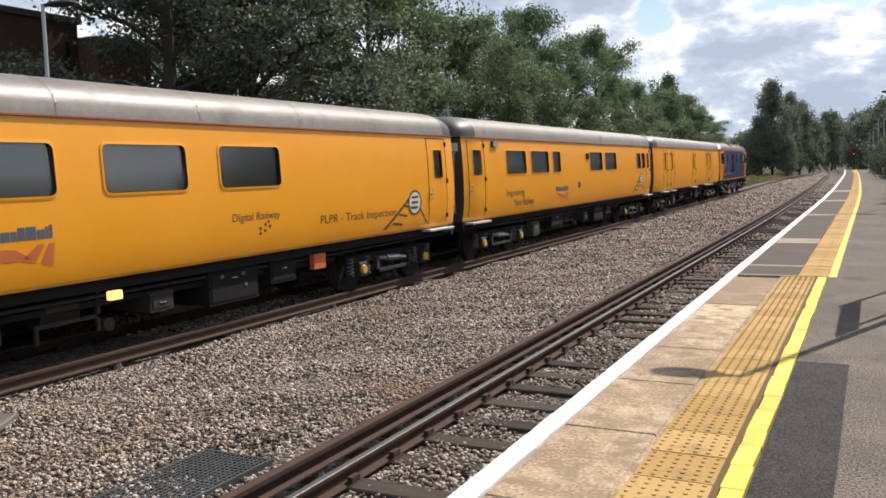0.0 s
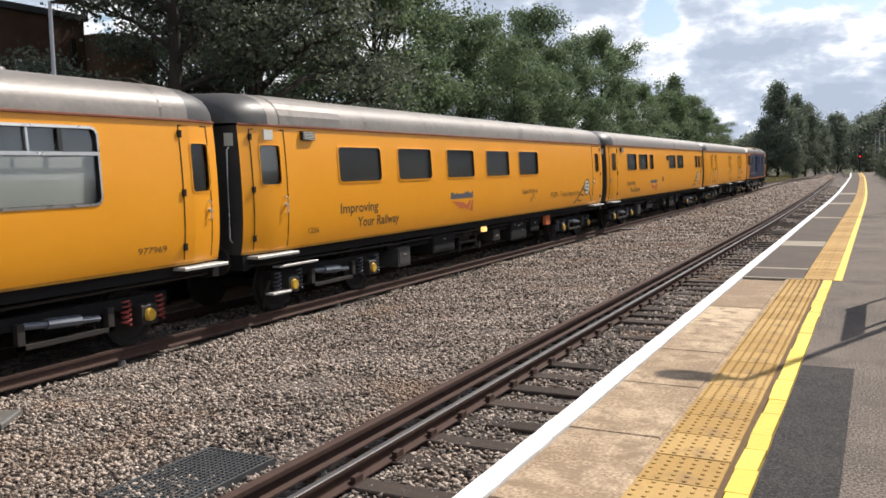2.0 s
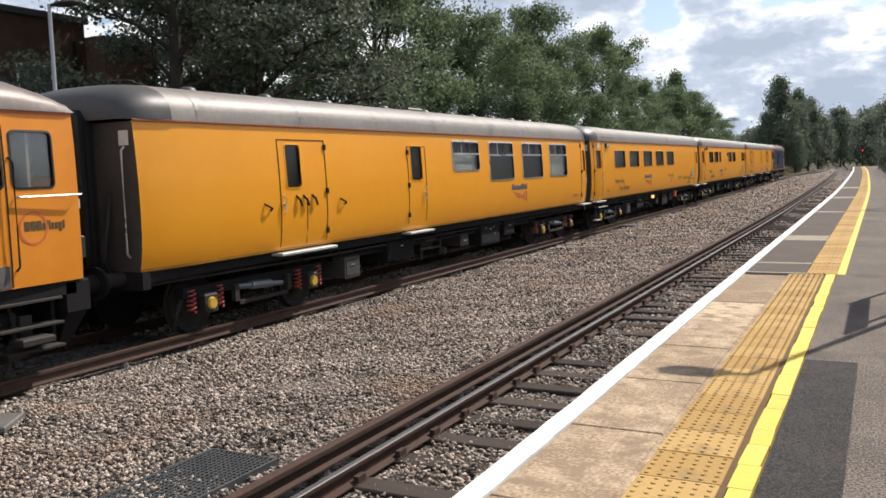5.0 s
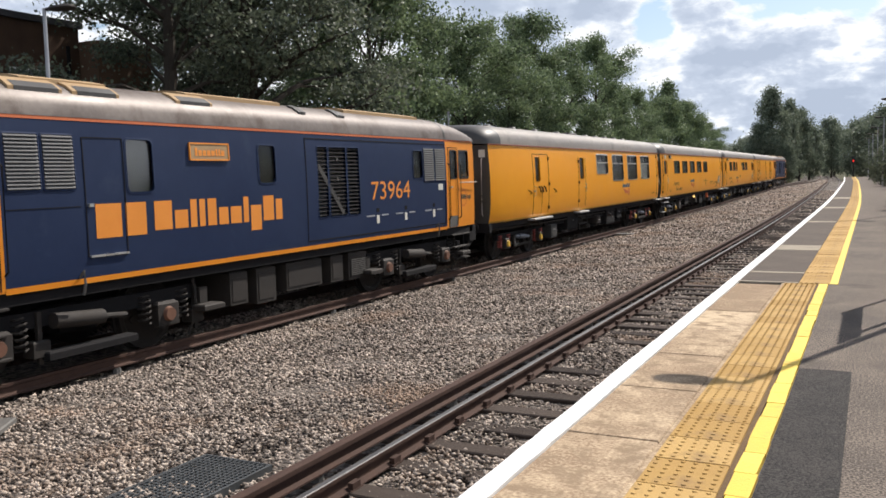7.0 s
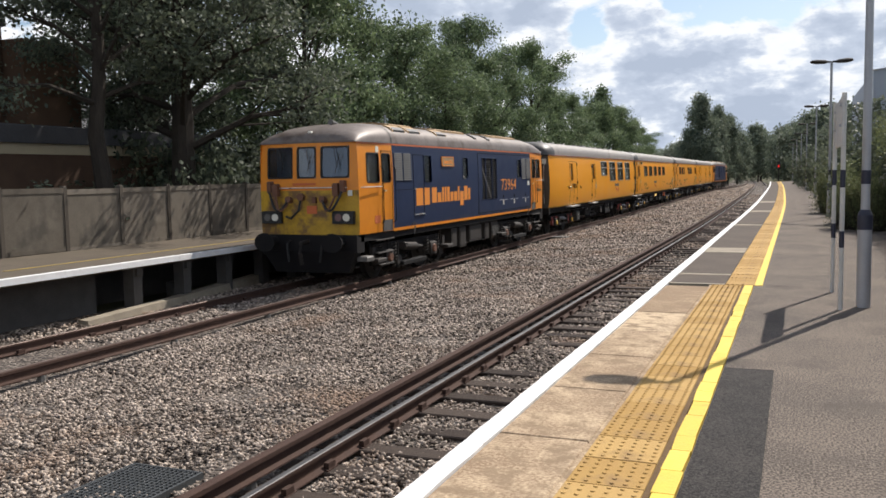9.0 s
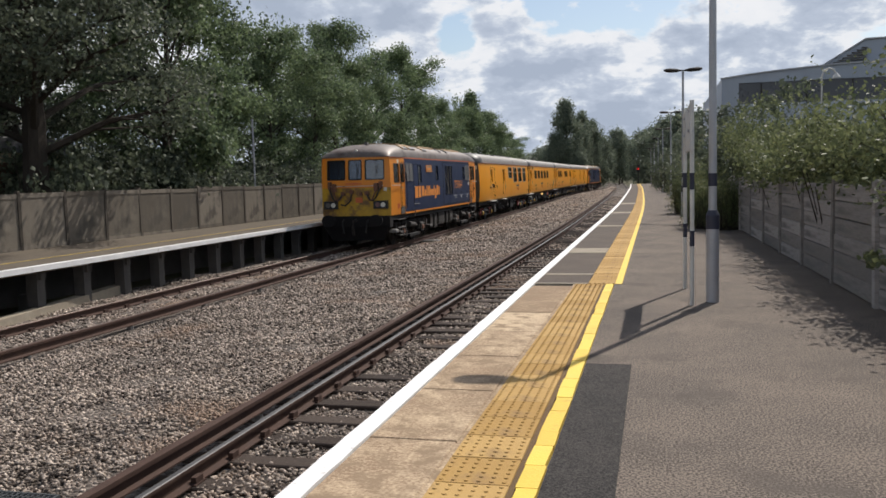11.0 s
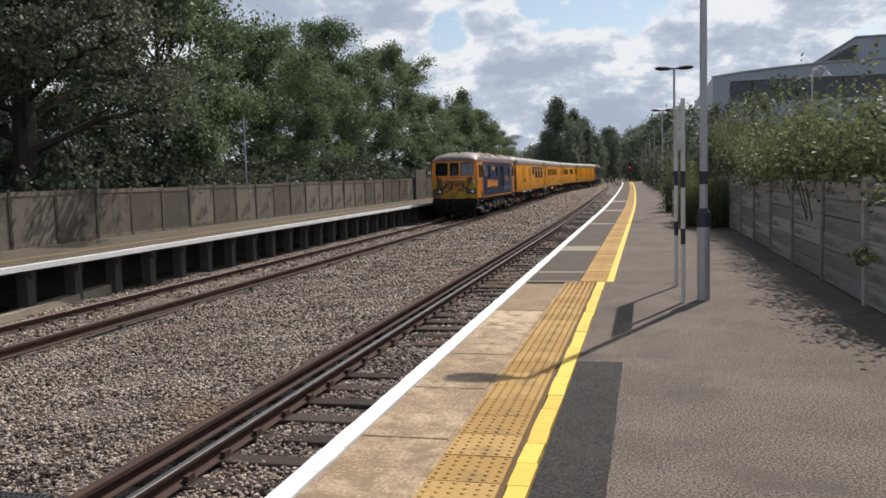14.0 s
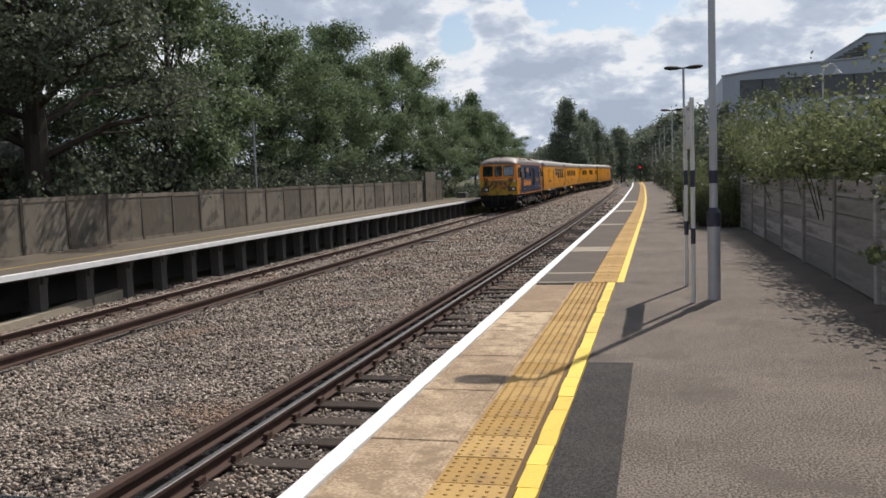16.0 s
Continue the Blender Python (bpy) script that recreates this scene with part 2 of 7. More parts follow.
TARMAC = surface("new_tarmac", (0.018, 0.0165, 0.016), (0.066, 0.06, 0.055), 2.0, 0.92, bump=0.9, fine=90, grain=8.0, spread=0.8, depth=0.006)
OLD_TARMAC = surface("worn_tarmac", (0.06, 0.047, 0.038), (0.132, 0.106, 0.087), 1.2, 0.9, bump=0.5, fine=110, depth=0.005)
CONCRETE = surface("slab_concrete", (0.25, 0.172, 0.108), (0.55, 0.425, 0.285), 2.2, 0.9, bump=0.6, fine=45, per="object", spread=0.85, spots=((0.25, 0.18, 0.115), 6.0, 0.43), depth=0.005, grain=3.2)
GAP = surface("dirty_brown_joint", (0.085, 0.053, 0.026), (0.18, 0.115, 0.058), 3.0, 0.9, bump=0.5, fine=60)
KERB = surface("strip_concrete", (0.2, 0.17, 0.13), (0.4, 0.35, 0.27), 3.0, 0.9, bump=0.5, fine=60)
TACTILE = surface("buff_tactile", (0.36, 0.215, 0.065), (0.48, 0.31, 0.115), 3.0, 0.85, bump=0.3, fine=90, per="object", spread=0.45, spots=((0.25, 0.16, 0.08), 3.0, 0.36))
WHITE = surface("white_paint", (0.66, 0.65, 0.63), (0.83, 0.83, 0.82), 4.0, 0.7, bump=0.2, fine=50, spots=((0.45, 0.43, 0.4), 9.0, 0.3))
YELLOW_LINE = surface("yellow_paint", (0.68, 0.45, 0.05), (0.8, 0.57, 0.08), 4.0, 0.75, bump=0.3, fine=50, per="object", spread=0.4, spots=((0.4, 0.27, 0.05), 6.0, 0.3))
DULL_LINE = surface("faded_yellow_paint", (0.2, 0.14, 0.05), (0.42, 0.3, 0.06), 3.0, 0.8, bump=0.2, fine=40, spread=0.8)
RAIL_RUST = surface("rail_rust", (0.042, 0.024, 0.019), (0.09, 0.054, 0.041), 5.0, 0.85, bump=0.3, fine=60)
RAIL_SHINE = surface("rail_steel", (0.07, 0.068, 0.068), (0.13, 0.126, 0.125), 2.0, 0.58, metal=0.6, bump=0.0)
RAIL_DULL = surface("rail_head_dull", (0.12, 0.085, 0.07), (0.2, 0.15, 0.125), 3.0, 0.55, metal=0.5, bump=0.1)
SLEEPER = surface("old_sleeper", (0.028, 0.02, 0.016), (0.075, 0.057, 0.046), 2.5, 0.9, bump=0.6, fine=30, per="object", spread=0.5, streak=(1, 6, 1))
FENCE = surface("grey_concrete_panel", (0.1, 0.085, 0.067), (0.205, 0.178, 0.142), 1.2, 0.9, bump=0.5, fine=50, per="object", spread=0.5, spots=((0.09, 0.08, 0.066), 1.5, 0.4))
# darker copy of the panel concrete; paints the shadow lines at the posts
SHADED_FENCE_POST = surface("dark_concrete_post", (0.06, 0.05, 0.04), (0.12, 0.102, 0.082), 1.2, 0.9, bump=0.5, fine=50, per="object", spread=0.5)
PLANK = surface("weathered_plank", (0.2, 0.185, 0.172), (0.4, 0.37, 0.35), 1.4, 0.9, bump=0.9, fine=24, per="object", spread=0.5, streak=(1, 0.25, 3), spots=((0.17, 0.163, 0.155), 1.8, 0.4), depth=0.02)
DECK = surface("far_platform_deck", (0.07, 0.057, 0.043), (0.15, 0.123, 0.092), 1.3, 0.9, bump=0.4, fine=60)
# concrete below the platforms, its colour darkened to hold the shade there
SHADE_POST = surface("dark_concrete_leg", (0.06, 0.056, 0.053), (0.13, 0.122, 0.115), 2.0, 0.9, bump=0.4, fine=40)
GALV = surface("galvanised_steel", (0.3, 0.31, 0.33), (0.42, 0.43, 0.46), 2.5, 0.5, metal=0.35, bump=0.1, fine=60)
BAND = surface("dark_blue_band", (0.012, 0.014, 0.03), (0.025, 0.028, 0.05), 4.0, 0.5, bump=0.1)
POST_WHITE = surface("post_white", (0.45, 0.44, 0.42), (0.6, 0.59, 0.56), 4.0, 0.6, bump=0.1)
YELLOW = surface("yellow_coach_paint", (0.8, 0.315, 0.012), (0.88, 0.365, 0.018), 0.8, 0.34, bump=0.08, fine=3.0, spread=0.4, depth=0.03)
GRIME = surface("grimy_yellow", (0.3, 0.14, 0.02), (0.66, 0.3, 0.016), 2.2, 0.6, bump=0.1, fine=20, spread=0.8, streak=(1, 0.6, 3))
COACH_ROOF = surface("grey_coach_roof", (0.15, 0.132, 0.114), (0.27, 0.242, 0.212), 0.7, 0.5, metal=0.1, bump=0.15, fine=9, streak=(2.5, 1, 1), spots=((0.15, 0.135, 0.12), 1.4, 0.36), depth=0.02)
ROOF_END = surface("sooty_roof_end", (0.03, 0.028, 0.026), (0.075, 0.07, 0.065), 2.0, 0.5, bump=0.1)
GUTTER = surface("red_brown_gutter", (0.18, 0.055, 0.03), (0.3, 0.1, 0.05), 3.0, 0.6, bump=0.1)
UNDER = surface("underframe_black", (0.007, 0.007, 0.008), (0.02, 0.018, 0.018), 3.0, 0.9, bump=0.3, fine=30)
UNDER_GREY = surface("underframe_grey", (0.012, 0.0095, 0.0075), (0.034, 0.027, 0.022), 3.0, 0.8, bump=0.2, fine=30)
BOX_GREY = surface("grimy_box_grey", (0.03, 0.028, 0.026), (0.07, 0.066, 0.061), 3.0, 0.7, bump=0.2, fine=30)
LOUVRE = surface("grimy_louvre_grey", (0.05, 0.05, 0.052), (0.1, 0.1, 0.102), 3.0, 0.7, bump=0.2, fine=30)
UNDER_LIGHT = surface("equipment_box_grey", (0.07, 0.066, 0.06), (0.15, 0.142, 0.13), 3.0, 0.6, bump=0.2, fine=30)
STEP = surface("worn_step_steel", (0.32, 0.31, 0.29), (0.5, 0.48, 0.45), 5.0, 0.5, metal=0.3, bump=0.2)
BLUE = surface("dark_blue_loco_paint", (0.012, 0.022, 0.058), (0.018, 0.031, 0.074), 0.9, 0.48, bump=0.08, fine=4.0, depth=0.02, spots=((0.028, 0.042, 0.08), 1.1, 0.3))
BLUE.node_tree.nodes["Principled BSDF"].inputs["Specular IOR Level"].default_value = 0.22
ORANGE = surface("orange_loco_paint", (0.66, 0.22, 0.016), (0.76, 0.27, 0.02), 1.0, 0.38, bump=0.05, fine=4.0)
ORANGE_LETTER = surface("orange_lettering", (0.72, 0.24, 0.03), (0.8, 0.29, 0.04), 3.0, 0.5, bump=0.0)
LOCO_ROOF = surface("brown_grey_loco_roof", (0.1, 0.078, 0.066), (0.21, 0.178, 0.156), 1.0, 0.52, metal=0.2, bump=0.15, fine=12, spots=((0.09, 0.064, 0.048), 1.6, 0.4))
HATCH = surface("tan_roof_hatch", (0.3, 0.19, 0.09), (0.42, 0.28, 0.14), 2.0, 0.7, bump=0.2, fine=20)
FRONT_YELLOW = surface("dirty_warning_yellow", (0.33, 0.19, 0.016), (0.62, 0.38, 0.02), 2.0, 0.5, bump=0.1, fine=20, spots=((0.16, 0.085, 0.03), 2.4, 0.42))
CHROME = surface("bright_metal", (0.55, 0.54, 0.52), (0.7, 0.69, 0.66), 4.0, 0.3, metal=0.7, bump=0.0)
RUBBER = surface("black_rubber", (0.008, 0.008, 0.008), (0.02, 0.02, 0.02), 5.0, 0.6, bump=0.1)
HOSE_BROWN = surface("dirty_brown_fitting", (0.09, 0.04, 0.025), (0.2, 0.09, 0.05), 8.0, 0.7, bump=0.3, fine=40)
PALE = surface("pale_label", (0.6, 0.58, 0.5), (0.72, 0.7, 0.62), 6.0, 0.6, bump=0.0)
AXLE_YELLOW = surface("yellow_axle_cap", (0.5, 0.28, 0.02), (0.65, 0.4, 0.04), 8.0, 0.6, bump=0.1)
SPRING = surface("spring_steel", (0.1, 0.11, 0.13), (0.2, 0.21, 0.24), 6.0, 0.5, metal=0.4, bump=0.1)
LETTER = surface("dark_lettering", (0.06, 0.04, 0.015), (0.1, 0.065, 0.02), 6.0, 0.6, bump=0.0)
LETTER_BLUE = surface("slate_lettering", (0.05, 0.07, 0.1), (0.09, 0.11, 0.14), 6.0, 0.6, bump=0.0)
CHEVRON = surface("faded_red_chevron", (0.5, 0.11, 0.03), (0.6, 0.16, 0.05), 4.0, 0.6, bump=0.0)
INNER = surface("dim_interior", (0.22, 0.22, 0.21), (0.36, 0.355, 0.34), 1.5, 0.9, bump=0.0)
BLIND = surface("pale_window_blind", (0.34, 0.36, 0.34), (0.46, 0.48, 0.46), 1.5, 0.8, bump=0.0)
GLASS = glass("tinted_window_glass", (0.62, 0.64, 0.64), 0.12, 1.8)
# windscreen glass; its blue tint stands in for reflected sky
CAB_GLASS = glass("blue_cab_glass", (0.4, 0.54, 0.7), 0.06, 1.75)
BARK = surface("dark_bark", (0.025, 0.021, 0.017), (0.075, 0.062, 0.05), 3.0, 0.95, bump=0.8, fine=22, streak=(3, 3, 0.6), depth=0.03)
LEAF_A = leaf("mid_green_leaf", (0.03, 0.052, 0.034), (0.235, 0.305, 0.15))
LEAF_B = leaf("dark_green_leaf", (0.028, 0.04, 0.033), (0.165, 0.19, 0.122))
LEAF_C = leaf("yellow_green_leaf", (0.035, 0.052, 0.026), (0.24, 0.265, 0.12))
# leaves of the distant trees: haze is mixed in as a paler, bluer green
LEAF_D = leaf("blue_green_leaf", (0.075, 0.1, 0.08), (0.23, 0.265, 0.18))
EARTH = surface("rough_earth_and_weeds", (0.05, 0.045, 0.025), (0.12, 0.115, 0.06), 0.6, 0.95, bump=0.8, fine=12, depth=0.05)
GRASS = leaf("dry_grass", (0.09, 0.085, 0.03), (0.26, 0.23, 0.10))
BRICK = surface("brown_brick", (0.06, 0.036, 0.025), (0.125, 0.078, 0.05), 1.2, 0.9, bump=0.3, fine=30, per="object", spread=0.5)
RENDER_WALL = surface("cream_render", (0.36, 0.3, 0.2), (0.46, 0.39, 0.27), 1.2, 0.85, bump=0.2)
SLATE = surface("dark_slate", (0.03, 0.03, 0.034), (0.065, 0.063, 0.066), 2.0, 0.7, bump=0.4, fine=16)
CLADDING = surface("pale_grey_cladding", (0.26, 0.3, 0.36), (0.33, 0.37, 0.43), 0.4, 0.5, bump=0.05, streak=(3, 3, 0.2))
DARK_BAND = surface("dark_glazing_band", (0.045, 0.05, 0.06), (0.07, 0.075, 0.085), 0.6, 0.3, bump=0.0)
TAIL_LAMP = surface("unlit_red_lens", (0.13, 0.075, 0.075), (0.2, 0.12, 0.12), 5.0, 0.2, bump=0.0)
RED_LAMP = glow("red_lamp_glow", (1.0, 0.03, 0.02), 1.0)
WARM_LAMP = glow("warm_lamp_glow", (1.0, 0.62, 0.2), 1.1)
GRATE = surface("grey_grating", (0.04, 0.044, 0.046), (0.08, 0.085, 0.088), 4.0, 0.6, metal=0.2, bump=0.2, fine=60)


# ---- ground, tracks and platforms ----
def stations(y0, y1, step=4.0):
    n = max(1, int(round((y1 - y0) / step)))
    return [y0 + (y1 - y0) * i / n for i in range(n + 1)]


def strip(build, x0, x1, y0, y1, z0, z1, drift, step=4.0):
    """A long bar that follows the drift of a track."""
    build.loft([[(x0 + drift(y), y, z0), (x1 + drift(y), y, z0), (x1 + drift(y), y, z1), (x0 + drift(y), y, z1)] for y in stations(y0, y1, step)], caps=True)
    return build


straight = lambda y: 0.0
sheet = Build()
sheet.add([(-900, -300, -1.11), (900, -300, -1.11), (900, 2500, -1.11), (-900, 2500, -1.11)], [(0, 1, 2, 3)])
single("ground", sheet, EARTH, "bare earth and weeds stretching away round the station", "ground", kind="structure")
bed = Build()
xs_bed = [-12.9, -11.9, -11.2, -9.2, -8.2, -7.2, -6.2, -5.2, -4.6, -3.9, -1.9]
rng = np.random.default_rng(4)
ys_bed = stations(-12, 260, 1.0)
bed_z = -1.045 + 0.05 * (rng.random((len(ys_bed), len(xs_bed))) - 0.5)
bed.v = [(x + bend_far(y) + (bend(y) - bend_far(y)) * max(0, (x + 13) / 11), y, float(bed_z[i, j])) for i, y in enumerate(ys_bed) for j, x in enumerate(xs_bed)]
bed.v = [(x, y, z - (0.03 if x > -4.0 + bend(y) else 0.0)) for x, y, z in bed.v]
w = len(xs_bed)
bed.f = [(i * w + j, i * w + j + 1, (i + 1) * w + j + 1, (i + 1) * w + j) for i in range(len(ys_bed) - 1) for j in range(w - 1)]
single("ballast", bed, BALLAST, "grey brown stone ballast between and under the tracks", "ballast", kind="structure", smooth=True)


def rail_profile(x, z, w=0.035):
    return [(x - 0.07, z - 0.158), (x + 0.07, z - 0.158), (x + 0.07, z - 0.146), (x + 0.012, z - 0.125), (x + 0.012, z - 0.045),
            (x + w, z - 0.035), (x + w, z - 0.006), (x - w, z - 0.006), (x - w, z - 0.035), (x - 0.012, z - 0.045), (x - 0.012, z - 0.125), (x - 0.07, z - 0.146)]


def rail(parent, x, z, drift, head, y0=-12, y1=260):
    body = Build().loft([[(px + drift(y), y, pz) for px, pz in rail_profile(x, z)] for y in stations(y0, y1)], caps=True)
    r = part("rail", body, RAIL_RUST, parent)
    top = Build()
    top.loft([[(x + px + drift(y), y, z + pz) for px, pz in ((-0.031, -0.0055), (0.031, -0.0055), (0.024, 0), (-0.024, 0))] for y in stations(y0, y1)], caps=True)
    part("rail_head", top, head, r, smooth=True)
    return r


track_near = thing("track_near", "near railway track with a bright running rail and a conductor rail", "track", kind="structure")
track_far = thing("track_far", "far railway track with rusty brown rails on ballast", "track", kind="structure")
NEAR_L = -3.917
for x in (NEAR_L, NEAR_L + GAUGE):
    rail(track_near, x, RAIL_Z, bend, RAIL_SHINE)
for s in (-1, 1):
    rail(track_far, FAR_X + s * GAUGE / 2, RAIL_Z, bend_far, RAIL_DULL)
con = Build().loft([[(-4.235 + px + bend(y), y, RAIL_Z + pz) for px, pz in ((-0.06, -0.085), (0.06, -0.085), (0.06, -0.07), (0.022, -0.05), (0.022, 0.02), (0.045, 0.03),
                    (0.045, 0.07), (0.038, 0.076), (-0.038, 0.076), (-0.045, 0.07), (-0.045, 0.03), (-0.022, 0.02), (-0.022, -0.05), (-0.06, -0.07))] for y in stations(-12, 260)], caps=True)
part("conductor_rail", con, RAIL_RUST, track_near, "rusty brown conductor rail on insulators")
far_con = Build().loft([[(FAR_X + 1.08 + px + bend_far(y), y, RAIL_Z + pz) for px, pz in ((-0.05, -0.085), (0.05, -0.085), (0.05, -0.07), (0.015, -0.05), (0.015, 0.025), (0.035, 0.035),
                        (0.035, 0.07), (-0.035, 0.07), (-0.035, 0.035), (-0.015, 0.025), (-0.015, -0.05), (-0.05, -0.07))] for y in stations(-12, 260)], caps=True)
part("conductor_rail", far_con, RAIL_RUST, track_far)
pot = Build().rod((0, 0, 0), (0, 0, 0.09), 0.07, 8, 0.05).mesh("insulator", UNDER_LIGHT, True)
for i in range(18):
    part("insulator", pot, UNDER_LIGHT, track_near, at=pose(-4.235, 0.6 + 2.6 * i, RAIL_Z - 0.175))
    part("insulator", pot, UNDER_LIGHT, track_far, at=pose(FAR_X + 1.08, 5.6 + 2.6 * i, RAIL_Z - 0.175))
wood = Build().slab(-1.3, 1.3, -0.125, 0.125, -0.14, 0, 0.012).mesh("sleeper", SLEEPER)
chair = Build().box(-0.1, 0.1, -0.09, 0.09, 0, 0.02).box(0.04, 0.09, -0.06, 0.06, 0.02, 0.075).box(-0.09, -0.04, -0.06, 0.06, 0.02, 0.075).mesh("rail_chair", RAIL_RUST)
rnd = random.Random(3)
for i in range(125):
    y = -9.2 + i * 0.68 + rnd.uniform(-0.02, 0.02)
    part("sleeper", wood, SLEEPER, track_near, at=pose(NEAR_L + GAUGE / 2 + bend(y), y, RAIL_Z - 0.152 + rnd.uniform(-0.008, 0.004), 0, 0, rnd.uniform(-0.6, 0.6)))
    if y < 40:
        for x in (NEAR_L, NEAR_L + GAUGE):
            part("rail_chair", chair, RAIL_RUST, track_near, at=pose(x + bend(y), y, RAIL_Z - 0.162))
for i in range(80):
    y = 8.0 + i * 0.72
    part("sleeper", wood, SLEEPER, track_far, at=pose(FAR_X + bend_far(y), y, RAIL_Z - 0.185 + rnd.uniform(-0.01, 0.004)))
    if y < 40:
        for s in (-1, 1):
            part("rail_chair", chair, RAIL_RUST, track_far, at=pose(FAR_X + s * GAUGE / 2, y, RAIL_Z - 0.172))


def scatter_stones(name, zones, seed, label):
    """Angular stones, each a jittered octahedron, as one mesh."""
    r = np.random.default_rng(seed)
    base = np.array([(1, 0, 0), (-1, 0, 0), (0, 1, 0), (0, -1, 0), (0, 0, 1), (0, 0, -1)], float)
    tri = np.array([(0, 2, 4), (2, 1, 4), (1, 3, 4), (3, 0, 4), (2, 0, 5), (1, 2, 5), (3, 1, 5), (0, 3, 5)])
    cs, ss = [], []
    for x0, x1, y0, y1, z, per_m2, size in zones:
        n = int((x1 - x0) * (y1 - y0) * per_m2)
        c = np.stack([r.uniform(x0, x1, n), r.uniform(y0, y1, n), z + r.uniform(-0.012, 0.022, n)], 1)
        c[:, 2] += 0.018 * np.sin(c[:, 0] * 2.1 + c[:, 1] * 1.3) + 0.012 * np.sin(c[:, 1] * 3.7 - c[:, 0] * 2.9)
        near_by, far_by = np.array([bend(y) for y in c[:, 1]]), np.array([bend_far(y) for y in c[:, 1]])
        c[:, 0] += far_by + (near_by - far_by) * np.clip((c[:, 0] + 10) / 6, 0, 1)
        cs.append(c)
        ss.append(size * r.uniform(0.55, 1.35, n))
    c, s = np.concatenate(cs), np.concatenate(ss)
    n = len(c)
    a, b = r.uniform(0, 6.283, n), r.uniform(-0.7, 0.7, n)
    p = base[None] * r.uniform(0.6, 1.2, (n, 6, 1)) * np.array([1.0, 0.8, 0.62]) + r.uniform(-0.22, 0.22, (n, 6, 3))
    y, z = p[..., 1] * np.cos(b)[:, None] - p[..., 2] * np.sin(b)[:, None], p[..., 1] * np.sin(b)[:, None] + p[..., 2] * np.cos(b)[:, None]
    x = p[..., 0]
    p = np.stack([x * np.cos(a)[:, None] - y * np.sin(a)[:, None], x * np.sin(a)[:, None] + y * np.cos(a)[:, None], z], -1)
    p = p * s[:, None, None] + c[:, None]
    f = (tri[None] + 6 * np.arange(n)[:, None, None]).reshape(-1, 3)
    me = bpy.data.meshes.new(name)
    me.vertices.add(n * 6)
    me.vertices.foreach_set("co", p.reshape(-1).astype(np.float32))
    me.loops.add(len(f) * 3)
    me.polygons.add(len(f))
    me.loops.foreach_set("vertex_index", f.reshape(-1).astype(np.int32))
    me.polygons.foreach_set("loop_start", np.arange(0, len(f) * 3, 3, dtype=np.int32))
    me.update(calc_edges=True)
    me.materials.append(STONE)
    return tagged(new(name, me), label, "stones", kind="stuff")


scatter_stones("ballast_stones", [
    (-9.02, -4.35, 3.0, 12, -1.02, 820, 0.027), (-9.02, -4.35, 12, 20, -1.02, 520, 0.032), (-9.02, -4.35, 20, 34, -1.02, 240, 0.04), (-9.02, -4.35, 34, 60, -1.02, 85, 0.06), (-9.02, -4.35, 60, 110, -1.02, 40, 0.085), (-9.02, -4.35, 110, 170, -1.02, 16, 0.12), (-3.8, -2.45, 50, 100, -1.07, 40, 0.075), (-12.2, -9.4, 45, 90, -1.04, 40, 0.075),
    (-3.8, -2.45, 1.5, 14, -1.06, 600, 0.029), (-3.8, -2.45, 14, 26, -1.064, 360, 0.034), (-2.36, -1.95, 3, 14, -1.058, 520, 0.029), (-3.8, -2.45, 26, 50, -1.078, 150, 0.045),
    (-10.9, -9.6, 10, 22, -1.045, 330, 0.036), (-12.6, -11.1, 10, 22, -1.04, 260, 0.036), (-10.9, -9.6, 22, 45, -1.045, 140, 0.048), (-12.0, -11.1, 22, 45, -1.04, 120, 0.048),
], 11, "loose grey and brown ballast stones between the rails")

# cable covers set into the ballast
grate = thing("drain_grating", "grey plastic honeycomb grating lying in the ballast", "grating", at=pose(-5.12, 5.21, -1.0))
g = Build()
for i in range(15):
    g.box(-0.36 + i * 0.05, -0.345 + i * 0.05, -0.62, 0.62, 0, 0.03)
for j in range(25):
    g.box(-0.36, 0.355, -0.62 + j * 0.0513, -0.608 + j * 0.0513, 0, 0.028)
tagged(part("grid", g, GRATE, grate), kind="stuff")
part("rim", Build().box(-0.38, -0.36, -0.64, 0.64, -0.03, 0.034).box(0.355, 0.375, -0.64, 0.64, -0.03, 0.034).box(-0.36, 0.355, 0.62, 0.64, -0.03, 0.034).box(-0.36, 0.355, -0.64, -0.62, -0.03, 0.034), GRATE, grate)
part("pan", Build().box(-0.36, 0.355, -0.62, 0.62, -0.05, -0.025), UNDER, grate)
cover = thing("cable_trough_lid", "pale grey cable trough lid among ballast stones", "cover", at=pose(-8.49, 5.41, -0.96, 0, 0, 34))
part("lid", Build().slab(-0.55, 0.55, -0.28, 0.28, -0.04, 0.02, 0.015), UNDER_LIGHT, cover)
part("box", Build().box(-0.5, 0.5, -0.25, 0.25, -0.12, -0.04), SHADE_POST, cover)
lid2 = thing("track_box", "small pale box lying beside the far track", "box", at=pose(-8.9, 33.5, -1.0))
part("lid", Build().slab(-0.4, 0.4, -0.25, 0.25, -0.02, 0.05, 0.01), UNDER_LIGHT, lid2)
part("box", Build().box(-0.36, 0.36, -0.22, 0.22, -0.08, -0.02), SHADE_POST, lid2)

